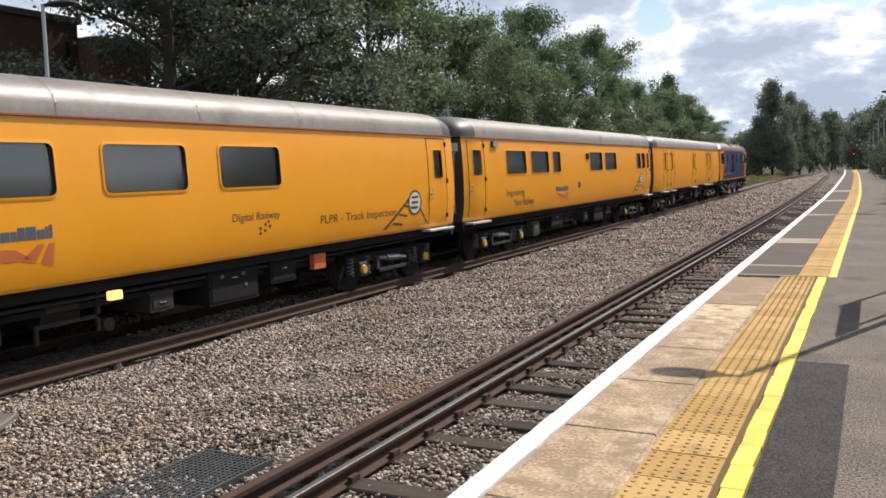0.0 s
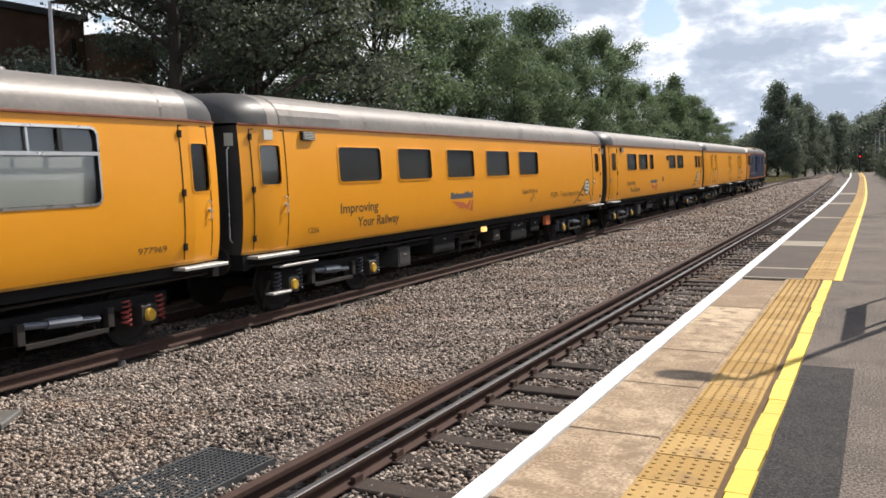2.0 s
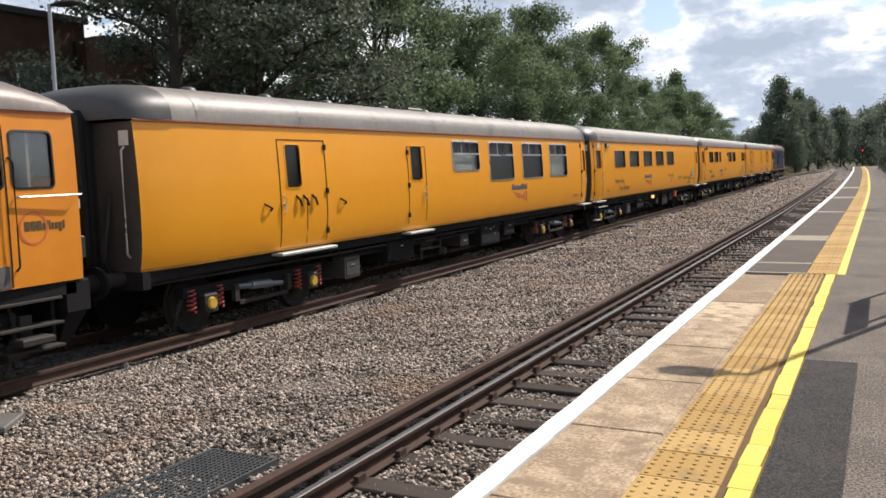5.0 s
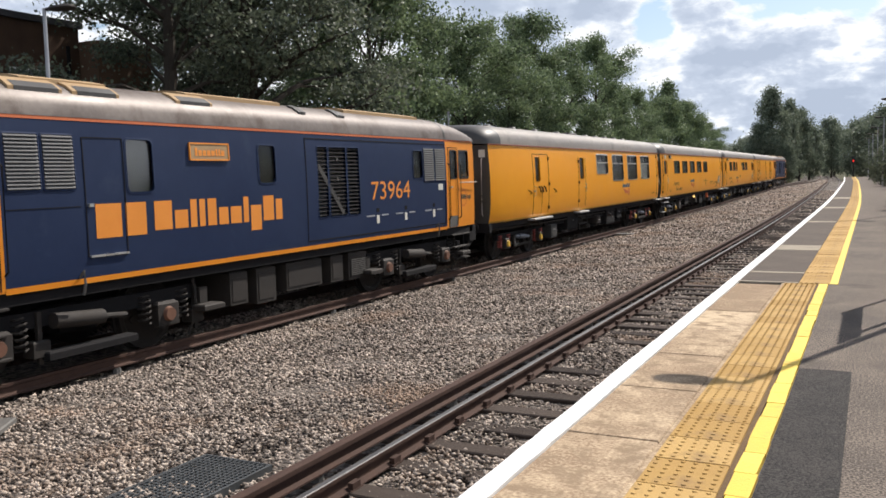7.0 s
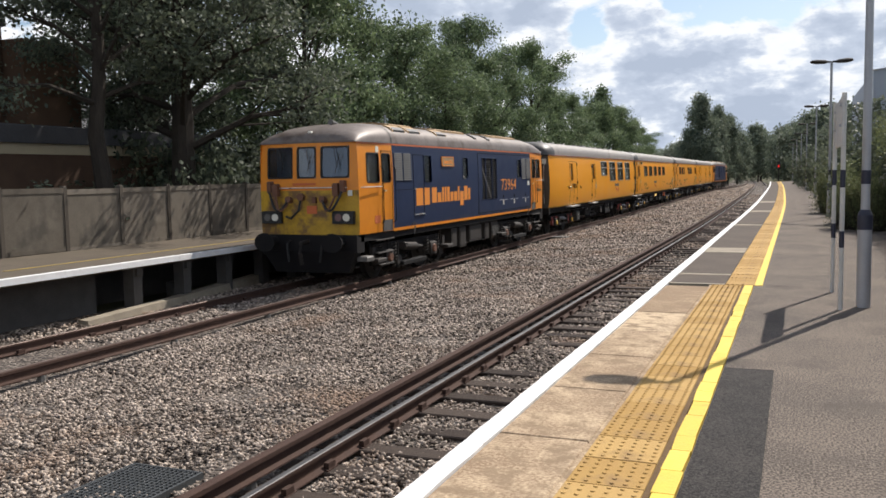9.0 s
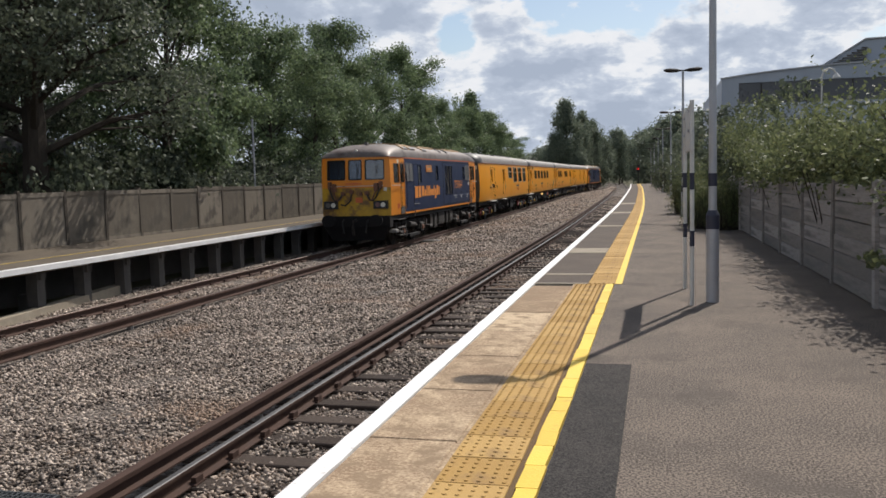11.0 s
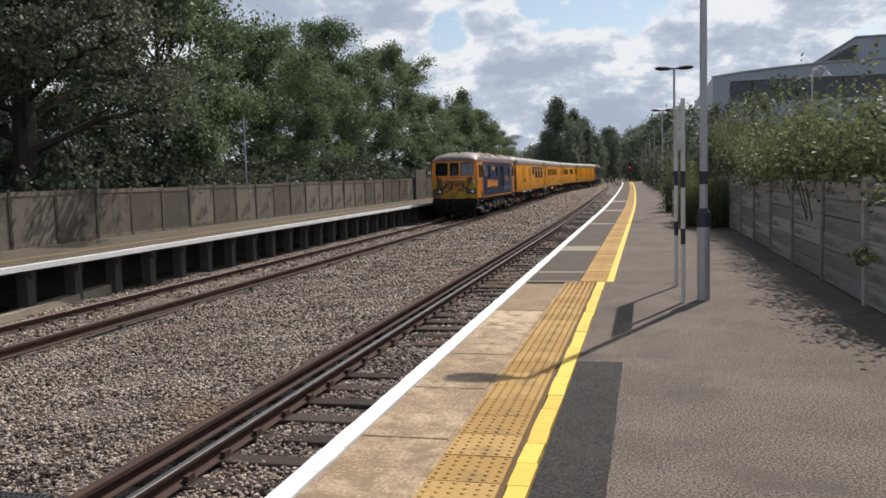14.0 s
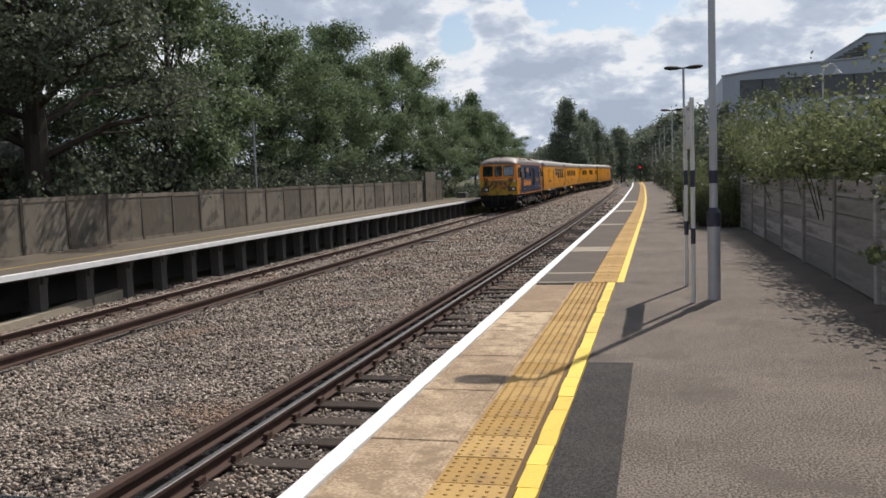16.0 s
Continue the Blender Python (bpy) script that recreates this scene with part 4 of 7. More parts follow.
def coach(name, label, windows, doors, turning, frame_mat, cap=AXLE_YELLOW, springs=SPRING, vents=(), domes=(), slide=False, blinds=(), dark_end=True):
    L = COACH_LEN
    v = dict(side=COACH_SIDE, y0=0.27, y1=L - 0.27, reach=0.62, amount=0.1, paint=YELLOW)
    c = thing(name, label, "coach", "coaches of the yellow train")
    holes = [*windows, *(d[5] for d in doors if d[5])]
    body = part("body", skin(v, v["y0"], v["y1"], 1.14, 3.14, holes), YELLOW, c, "bright yellow body side", smooth=True)
    part("far_side", skin(v, v["y0"], v["y1"], 1.14, 3.14, (), -1), YELLOW, body, smooth=True)
    part("sole_panel", skin(v, v["y0"], v["y1"], 1.10, 1.14, (), 1), GRIME, body)
    for y, s in ((v["y0"], 1), (v["y1"], -1)):
        prof = [(side_x(v, y, z), y, z) for z, _ in COACH_SIDE]
        e = Build()
        e.loft([prof, [(-x, yy, z) for x, yy, z in prof]], closed=False)
        part("end_wall", e, ROOF_END, body)
        g = Build()
        for k in range(5):
            y2 = y - s * 0.05 * k
            g.loft([[(0.5 - 0.02 * (k % 2), y2, 1.2), (0.5 - 0.02 * (k % 2), y2, 3.2), (0.42, y2, 3.32), (-0.42, y2, 3.32), (-0.5, y2, 3.2), (-0.5, y2, 1.2)],
                    [(0.5 - 0.02 * (k % 2), y2 - s * 0.045, 1.2), (0.5 - 0.02 * (k % 2), y2 - s * 0.045, 3.2), (0.42, y2 - s * 0.045, 3.32), (-0.42, y2 - s * 0.045, 3.32), (-0.5, y2 - s * 0.045, 3.2), (-0.5, y2 - s * 0.045, 1.2)]], caps=True)
        part("gangway", g, RUBBER, c)
        buffers(c, y, -s, 1.0)
        part("grab_rail", Build().tube([(1.08, y - s * 0.02, 1.3), (1.08, y - s * 0.07, 1.35), (1.08, y - s * 0.07, 2.75), (1.08, y - s * 0.02, 2.8)], 0.016), CHROME, c)
        part("jumper_cable", Build().tube([(0.75, y - s * 0.02, 2.2), (0.78, y - s * 0.12, 1.7), (0.72, y - s * 0.16, 1.25), (0.7, y - s * 0.04, 1.05)], 0.03), RUBBER, c)
        part("end_label", Build().box(0.98, 1.16, y - s * 0.008 - 0.002, y - s * 0.008 + 0.002, 2.82, 3.02), PALE, c)
    # roof
    st = [(0.9, 1.0, 1.0), (1.5, 1, 1), *((y, 1, 1) for y in stations(2.5, L - 2.5, 2.2)), (L - 1.5, 1, 1), (L - 0.9, 1, 1)]
    roof = part("roof", Build().loft(roof_sections(1.345, 3.17, 3.72, st), closed=False), COACH_ROOF, c, "weathered grey curved roof", smooth=True)
    for a, s in ((0.0, 1), (L, -1)):
        ends = [(a + s * 0.14, 0.8, 0.5), (a + s * 0.2, 0.86, 0.68), (a + s * 0.36, 0.94, 0.86), (a + s * 0.6, 0.985, 0.96), (a + s * 0.9, 1.0, 1.0)]
        e = Build().loft(roof_sections(1.345, 3.17, 3.72, ends), closed=False)
        e.add([p for p in roof_sections(1.345, 3.17, 3.72, ends[:1])[0]], [tuple(range(17))])
        part("roof_end", e, ROOF_END if dark_end else COACH_ROOF, roof, smooth=True)
    for s in (-1, 1):
        part("gutter", Build().loft([[(s * (1.335 - taper(y, v["y0"], v["y1"], 0.62, 0.1)), y, 3.135), (s * (1.365 - taper(y, v["y0"], v["y1"], 0.62, 0.1)), y, 3.14),
                                      (s * (1.365 - taper(y, v["y0"], v["y1"], 0.62, 0.1)), y, 3.165), (s * (1.33 - taper(y, v["y0"], v["y1"], 0.62, 0.1)), y, 3.175)] for y in (0.27, 0.89, L - 0.89, L - 0.27)], caps=True), GUTTER, roof)
    for y in stations(1.4, L - 1.4, 2.45):
        part("roof_seam", Build().loft(roof_sections(1.349, 3.17, 3.726, [(y - 0.015, 1, 1), (y + 0.015, 1, 1)]), closed=False), COACH_ROOF, roof)
    for y in domes:
        part("roof_vent", Build().dome((0.34, y, 3.69), 0.15, 0.1), ROOF_END, roof, smooth=True)
    # interior seen through the glass
    part("interior", Build().box(0.55, 0.6, 0.6, L - 0.6, 1.2, 3.1).box(0.6, 1.25, 0.6, L - 0.6, 1.9, 1.93), INNER, c)
    for k, h in enumerate(windows):
        y0, y1, z0, z1 = h
        wdw = part("window", ring_on(v, y0, y1, z0, z1, 0.035, 0.016, 0.085, 0.035), frame_mat, c)
        pane(v, (y0, y1, z0, z1), -0.028, GLASS, wdw)
        part("rubber_seal", ring_on(v, y0 + 0.006, y1 - 0.006, z0 + 0.006, z1 - 0.006, 0.006, 0.017, 0.08, 0.03), RUBBER, wdw)
        if k in blinds:
            part("blind", pane_on(v, y0, y1, z0 - 0.02, z0 + (z1 - z0) * 0.62, -0.07), BLIND, wdw)
        if slide:
            zb = z1 - 0.31 if z1 - z0 > 0.8 else z1 - 0.28
            bar = line_on(v, [(y0, zb), (y1, zb)], 0.045, 0.012)
            part("transom", bar, CHROME, wdw)
            for f in (0.34, 0.64):
                part("sliding_frame", line_on(v, [(y0 + (y1 - y0) * f, zb), (y0 + (y1 - y0) * f, z1)], 0.03 if f < 0.5 else 0.06, 0.012), CHROME if f < 0.5 else RUBBER, wdw)
    for d in doors:
        door_on(v, c, d[0], d[1], d[2], d[3], d[4], d[5], d[6] if len(d) > 6 else True)
        s = Build().slab(1.25, 1.48, d[0] - 0.12, d[1] + 0.15, 1.03, 1.075, 0.01)
        part("step", s, STEP, c)
    for y, z in vents:
        b = Build().box(side_x(v, y, z) - 0.01, side_x(v, y, z) + 0.05, y, y + 0.36, z, z + 0.15)
        ob = part("vent", b, UNDER_GREY, c)
        for k in range(5):
            part("slat", Build().box(side_x(v, y, z) + 0.05, side_x(v, y, z) + 0.065, y + 0.02, y + 0.34, z + 0.015 + 0.027 * k, z + 0.027 + 0.027 * k), PALE, ob)
    # underframe
    part("underframe", Build().box(-1.2, 1.24, 0.3, L - 0.3, 0.94, 1.1).box(-0.35, 0.35, 0.4, L - 0.4, 0.7, 0.94).box(-1.25, 1.25, 0.28, 0.42, 0.85, 1.1).box(-1.25, 1.25, L - 0.42, L - 0.28, 0.85, 1.1), UNDER, c)
    part("truss", Build().box(1.0, 1.06, 5.0, 15.2, 0.72, 0.8).box(1.0, 1.06, 5.0, 5.08, 0.72, 1.0).box(1.0, 1.06, 15.1, 15.2, 0.72, 1.0).box(-1.06, -1.0, 5.0, 15.2, 0.72, 0.8), UNDER, c)
    for yc in (2.95, L - 2.95):
        coach_bogie(c, yc, turning, springs, cap)
    for y0, y1, z0, z1, m in ((5.3, 5.82, 0.36, 0.76, BOX_GREY), (6.9, 8.0, 0.5, 0.94, UNDER), (10.3, 10.75, 0.5, 0.78, UNDER_GREY), (11.5, 12.66, 0.4, 0.94, UNDER), (13.0, 13.7, 0.55, 0.94, UNDER)):
        ob = part("equipment_box", Build().slab(0.35, 1.18, y0, y1, z0, z1, 0.02).box(0.7, 0.76, y0 + 0.05, y0 + 0.11, z1, 0.96).box(0.7, 0.76, y1 - 0.11, y1 - 0.05, z1, 0.96), m, c)
        part("box_door", Build().box(1.18, 1.19, y0 + 0.05, y1 - 0.05, z0 + 0.05, z1 - 0.06), m, ob)
        part("latch", Build().box(1.19, 1.205, (y0 + y1) / 2 - 0.06, (y0 + y1) / 2 + 0.06, z1 - 0.16, z1 - 0.145), CHROME, ob)
    for y, z in ((11.75, 0.8), (12.25, 0.8), (12.3, 0.62)):
        part("data_label", Build().box(1.19, 1.2, y, y + 0.07, z, z + 0.05), UNDER_LIGHT, c)
    part("brake_rigging", Build().box(1.0, 1.05, 8.55, 9.55, 0.56, 0.61).box(1.0, 1.05, 8.55, 8.6, 0.36, 0.56).box(1.0, 1.05, 9.5, 9.55, 0.4, 0.96).rod((1.0, 9.66, 0.45), (1.08, 9.66, 0.45), 0.09, 12).rod((1.02, 8.7, 0.78), (1.02, 9.2, 0.78), 0.06, 10), UNDER_GREY, c)
    part("brake_cylinder", Build().rod((0.8, 8.7, 0.7), (0.8, 9.3, 0.7), 0.17, 14), UNDER_GREY, c, smooth=True)
    part("pipe", Build().tube([(1.15, 0.4, 0.9), (1.15, 5.0, 0.86), (1.1, 15.0, 0.86), (1.15, L - 0.4, 0.9)], 0.025), UNDER_GREY, c)
    return c, v


def chevron(v, c, y, z, k=1.0):
    """The operator's badge: plain bars over three red wedges."""
    if k > 0:
        bars("badge_bar", v, c, y, z, [w * k for w in (0.13, 0.09, 0.06, 0.13, 0.1, 0.07, 0.08, 0.12, 0.09, 0.03, 0.04)],
             [(0, 0.15), (0, 0.11), (0, 0.14), (0, 0.11), (0, 0.11), (0, 0.11), (0, 0.15), (0, 0.15), (0, 0.11), (0, 0.14), (0, 0.16)], 0.014 * k, LETTER_BLUE)
    for p in ([(0.05, -0.05), (0.62, -0.1), (0.82, -0.22), (0.5, -0.24)], [(0.68, -0.24), (0.9, -0.06), (0.98, -0.06), (0.86, -0.28)], [(0.93, -0.29), (1.03, -0.06), (1.1, -0.06), (1.08, -0.34)]):
        part("badge_wedge", patch_on(v, [(y + a * k, z + b) for a, b in p]), CHEVRON, c)


def ladder_badge(v, c, y, z):
    """A dark drawing of a track running away, with a white disc."""
    part("track_drawing", patch_on(v, [(y, z), (y + 0.12, z), (y + 1.16, z + 0.62), (y + 1.1, z + 0.66)]), LETTER, c)
    part("track_drawing", patch_on(v, [(y + 1.82, z + 0.06), (y + 1.95, z + 0.02), (y + 1.28, z + 0.62), (y + 1.2, z + 0.66)]), LETTER, c)
    for k in range(3):
        part("track_drawing", patch_on(v, [(y + 0.35 + 0.25 * k, z + 0.09 + 0.17 * k), (y + 0.78 + 0.2 * k, z + 0.04 + 0.17 * k), (y + 0.8 + 0.2 * k, z + 0.08 + 0.17 * k), (y + 0.42 + 0.25 * k, z + 0.13 + 0.17 * k)]), LETTER, c)
    disc = lambda r: [(y + 1.3 + 1.1 * r * math.cos(a * math.pi / 10), z + 0.5 + r * math.sin(a * math.pi / 10)) for a in range(20)]
    part("disc", patch_on(v, disc(0.26), 0.006), PALE, c)
    part("disc_rim", Build().loft([[(side_x(v, a, b) + 0.0065, a, b) for a, b in disc(0.27)], [(side_x(v, a, b) + 0.008, a, b) for a, b in disc(0.27)], [(side_x(v, a, b) + 0.008, a, b) for a, b in disc(0.225)]]), LETTER, c)
    for k in range(3):
        part("disc_bar", patch_on(v, [(y + 1.14, z + 0.37 + 0.11 * k), (y + 1.42, z + 0.37 + 0.11 * k), (y + 1.46, z + 0.42 + 0.11 * k), (y + 1.18, z + 0.42 + 0.11 * k)], 0.009), LETTER, c)


TURNING = {}
TURNING["a"], TURNING["b"], TURNING["c"], TURNING["d"], TURNING["l"], TURNING["m"] = [], [], [], [], [], []
RED_SPRING = surface("red_spring", (0.3, 0.05, 0.04), (0.45, 0.1, 0.08), 6.0, 0.5, bump=0.1)
# brake van with luggage doors, next to the dark blue locomotive
coach_a, va = coach("brake_coach", "yellow brake coach with luggage doors and four sliding-top windows",
                    [(9.62, 11.05, 2.32, 2.98), (11.7, 13.24, 2.05, 2.98), (13.92, 15.44, 2.05, 2.98), (16.1, 17.6, 2.05, 2.98)],
                    [(3.18, 4.5, 1.17, 2.93, 1, (3.37, 3.77, 2.14, 2.85)), (7.48, 8.26, 1.25, 2.85, -1, (7.62, 8.1, 2.15, 2.86)), (19.05, 19.68, 1.18, 3.08, -1, (19.25, 19.66, 2.14, 2.83))],
                    TURNING["a"], CHROME, springs=RED_SPRING, domes=(2.3, 4.2, 6.1, 8.3, 10.2, 11.6, 12.9, 14.2, 15.6, 17.0), slide=True, blinds=(0, 3))
part("door_seam", line_on(va, [(3.9, 1.17), (3.9, 1.9)], 0.012, 0.008), UNDER, coach_a)
part("roof_hatch", Build().slab(0.05, 0.6, 9.0, 9.7, 3.66, 3.77, 0.03), ROOF_END, coach_a)
for y in (2.75, 4.9):
    part("grab_handle", Build().tube([(1.39, y, 1.9), (1.45, y + 0.05, 1.86), (1.45, y + 0.14, 1.82), (1.39, y + 0.16, 1.78)], 0.016), UNDER, coach_a)
for y in (3.6, 3.8, 4.05):
    part("door_bolt", Build().tube([(1.39, y, 2.0), (1.44, y + 0.05, 1.93), (1.44, y + 0.1, 1.82)], 0.02), UNDER, coach_a)
chevron(va, coach_a, 13.08, 1.74)
words_on(va, "977969", 18.18, 1.33, 0.52, 0.09, LETTER, coach_a)

coach_b, vb = coach("inspection_coach", "yellow inspection coach with five dark windows and lettering along its side",
                    [(2.86, 4.34, 2.2, 2.83), (5.03, 6.48, 2.2, 2.83), (7.26, 8.71, 2.2, 2.83), (9.45, 10.93, 2.2, 2.83), (11.64, 13.1, 2.2, 2.83)],
                    [(0.5, 1.3, 1.17, 3.08, -1, (0.68, 1.15, 2.2, 2.83)), (18.4, 19.3, 1.17, 3.08, 1, (18.68, 19.1, 2.2, 2.83))],
                    TURNING["b"], YELLOW, vents=((1.76, 2.93),), domes=())
words_on(vb, "1256", 1.87, 1.33, 0.31, 0.1, LETTER, coach_b)
words_on(vb, "Improving", 2.86, 1.62, 1.32, 0.19, LETTER, coach_b, 0.012, "dark painted words")
words_on(vb, "Your Railway", 3.45, 1.34, 1.57, 0.19, LETTER, coach_b, 0.012)
chevron(vb, coach_b, 7.4, 1.7, 1.12)
words_on(vb, "Digital Railway", 11.85, 1.67, 1.18, 0.13, LETTER, coach_b)
for a, b in ((12.5, 1.5), (12.62, 1.56), (12.62, 1.46), (12.74, 1.52), (12.5, 1.42), (12.7, 1.6)):
    part("dot_pattern", patch_on(vb, [(a, b), (a + 0.05, b), (a + 0.05, b + 0.045), (a, b + 0.045)]), LETTER, coach_b)
words_on(vb, "PLPR - Track Inspection", 14.2, 1.48, 2.7, 0.16, LETTER, coach_b)
ladder_badge(vb, coach_b, 16.42, 1.2)
part("door_vent", Build().box(1.3, 1.36, 0.78, 1.0, 2.92, 3.08), PALE, coach_b)
part("side_lamp", Build().slab(1.16, 1.24, 9.57, 9.77, 0.79, 0.91, 0.01), WARM_LAMP, coach_b, "lit warm lamp on the underframe")
part("orange_box", Build().slab(1.12, 1.22, 14.2, 14.56, 0.66, 1.06, 0.01), CHEVRON, coach_b, "orange equipment box")
part("footboard", Build().slab(1.1, 1.26, 1.2, 2.3, 0.8, 0.835, 0.008), STEP, coach_b)
part("footboard", Build().slab(1.1, 1.26, 1.0, 1.5, 0.36, 0.395, 0.008), STEP, coach_b)
part("roof_hatch", Build().loft(roof_sections(1.352, 3.175, 3.73, [(1.2, 1, 1), (3.0, 1, 1)]), closed=False), COACH_ROOF, coach_b)

coach_c, vc = coach("generator_coach", "yellow coach with paired dark windows and faint lettering",
                    [(2.8, 4.25, 2.22, 2.85), (4.68, 6.15, 2.22, 2.85), (6.57, 7.25, 2.22, 2.85), (10.4, 11.9, 2.22, 2.85), (12.3, 13.8, 2.22, 2.85), (17.0, 17.65, 2.22, 2.85), (17.85, 18.4, 2.22, 2.85)],
                    [(0.5, 1.35, 1.17, 3.08, 1, (0.72, 1.18, 2.22, 2.85)), (18.6, 19.35, 1.17, 3.08, 1, (18.78, 19.15, 2.22, 2.85))],
                    TURNING["c"], YELLOW, vents=((1.85, 2.93),), blinds=(6,), domes=())
words_on(vc, "Improving", 2.75, 1.62, 1.32, 0.19, LETTER, coach_c, 0.012)
words_on(vc, "Your Railway", 3.3, 1.34, 1.57, 0.19, LETTER, coach_c, 0.012)
chevron(vc, coach_c, 6.75, 1.62, 1.1)
ladder_badge(vc, coach_c, 16.4, 1.24)
part("hatch_mark", patch_on(vc, [(9.0, 1.66), (9.25, 1.66), (9.25, 1.86), (9.0, 1.86)]), LETTER, coach_c)
part("lamp_bracket", Build().box(1.36, 1.42, 10.0, 10.2, 2.6, 2.8), UNDER, coach_c)
coach_d, vd = coach("luggage_van", "yellow luggage van with narrow dark door windows", [],
                    [(2.0, 2.9, 1.17, 2.98, 1, (2.3, 2.62, 2.1, 2.9)), (3.75, 4.6, 1.17, 2.98, -1, (3.95, 4.25, 2.1, 2.9)), (9.6, 10.6, 1.17, 2.9, 1, (9.9, 10.25, 2.1, 2.85)),
                     (14.2, 15.0, 1.17, 2.98, 1, (14.45, 14.75, 2.1, 2.9)), (15.5, 16.3, 1.17, 2.98, -1, (15.7, 16.0, 2.1, 2.9))],
                    TURNING["d"], YELLOW, domes=())


def loco(name, label, turning, flip=False, lettered=True):
    """An electro-diesel locomotive with a flat cab at each end. flip: its other end leads."""
    L = LOCO_LEN
    v = dict(side=LOCO_SIDE, y0=0.7, y1=L - 0.7, reach=1.6, amount=0.045, paint=ORANGE)
    c = thing(name, label, "locomotive", "locomotives")
    F = (lambda y: L - y) if flip else (lambda y: y)
    span = lambda a, b: (min(F(a), F(b)), max(F(a), F(b)))

    def hole(a, b, z0, z1):
        return (*span(a, b), z0, z1)

    cab1 = [hole(1.1, 1.66, 2.31, 2.95), hole(1.84, 2.22, 2.31, 2.95)]
    mid = [hole(4.24, 4.7, 2.26, 2.95), hole(6.98, 7.41, 2.33, 2.93), hole(8.62, 8.93, 1.68, 2.94), hole(8.99, 9.54, 1.68, 2.94), hole(9.6, 10.0, 1.68, 2.94), hole(12.18, 12.6, 2.33, 2.92)]
    cab2 = [hole(14.0, 14.35, 2.31, 2.95), hole(14.5, 15.05, 2.31, 2.95)]
    parts_ = [("cab_side", *span(0.7, 2.36), cab1, ORANGE), ("body_side", *span(2.36, 13.78), mid, BLUE), ("cab_side", *span(13.78, L - 0.7), cab2, ORANGE)]
    for nm, a, b, holes, m in parts_:
        part(nm, skin(v, a, b, 1.2 if m is BLUE else 1.15, 3.2, holes), m, c, "", smooth=True)
        part(nm, skin(v, a, b, 1.15, 3.2, (), -1), m, c, "", smooth=True)
    a, b = span(2.36, 13.78)
    part("waist_stripe", skin(v, a, b, 1.13, 1.2, (), 1, 0.004), ORANGE, c)
    part("cantrail_stripe", skin(v, 0.72, L - 0.72, 3.16, 3.2, (), 1, 0.006), CHEVRON, c)
    # cab fronts
    for y, s in ((0.7, 1), (L - 0.7, -1)):
        zs = [1.15, 1.4, 1.7, 2.14, 2.41, 2.8, 3.12, 3.2]
        xs = [-1.0, -0.34, -0.24, 0.24, 0.34, 1.0]
        wins = [(-1.06, -0.36), (-0.25, 0.25), (0.36, 1.06)]
        bow = lambda x: 0.09 * (x / 1.3) ** 2
        for nm, z0, z1, m in (("front_panel", 1.15, 2.14, FRONT_YELLOW), ("cab_front", 2.14, 3.2, ORANGE)):
            f = Build()
            cols = sorted({-1.0, 1.0, *(w for p in wins for w in p), -0.7, 0.7})
            rows_ = [z for z in zs if z0 <= z <= z1]
            for za, zb in zip(rows_, rows_[1:]):
                full = lambda z: side_x(v, y, z)
                edges = [None, *cols, None]
                for k in range(len(edges) - 1):
                    q = []
                    for side, z in ((k, za), (k + 1, za), (k + 1, zb), (k, zb)):
                        x = edges[side]
                        if x is None:
                            x = -full(z) if side == 0 else full(z)
                        lean = 0.05 * max(0, z - 2.3)
                        q.append((x, y + s * (bow(x) - 0.09 * (full(z) / 1.3) ** 2 + lean - 0.0), z))
                    cx = (q[0][0] + q[1][0]) / 2
                    if za >= 2.41 - 1e-6 and zb <= 3.12 + 1e-6 and any(p < cx < r for p, r in wins):
                        continue
                    f.add(q, [(0, 1, 2, 3)])
            part(nm, f, m, c, smooth=True)
        for p, r_ in wins:
            fr = Build()
            yy = lambda x, z: y + s * (bow(x) - 0.09 * (side_x(v, y, z) / 1.3) ** 2 + 0.05 * max(0, z - 2.3))
            o, i = rounded(p, r_, 2.41, 3.12, 0.07), rounded(p + 0.035, r_ - 0.035, 2.445, 3.085, 0.06)
            fr.loft([[(x, yy(x, z) + s * 0.004, z) for x, z in o], [(x, yy(x, z) - s * 0.014, z) for x, z in o], [(x, yy(x, z) - s * 0.014, z) for x, z in i], [(x, yy(x, z) + s * 0.03, z) for x, z in i]])
            wd = part("windscreen", fr, RUBBER, c)
            part("pane", Build().loft([[(x, yy(x, z) + s * e, z) for x, z in rounded(p + 0.02, r_ - 0.02, 2.43, 3.1, 0.06)] for e in (0.012, 0.018)], caps=True), CAB_GLASS, wd).visible_shadow = False
            part("wiper", Build().tube([((p + r_) / 2, yy(p, 3.1) - s * 0.03, 3.1), ((p + r_) / 2 + 0.1, yy(p, 2.6) - s * 0.04, 2.62)], 0.009).tube([((p + r_) / 2 + 0.16, yy(p, 2.9) - s * 0.045, 2.95), ((p + r_) / 2 + 0.04, yy(p, 2.5) - s * 0.045, 2.52)], 0.008), RUBBER, wd)
        ff = y - s * 0.1
        part("handrail", Build().tube([(-1.0, ff, 2.2), (1.0, ff, 2.2)], 0.014).rod((-1.0, ff, 2.2), (-1.0, ff + s * 0.1, 2.2), 0.012).rod((1.0, ff, 2.2), (1.0, ff + s * 0.1, 2.2), 0.012), CHROME, c)
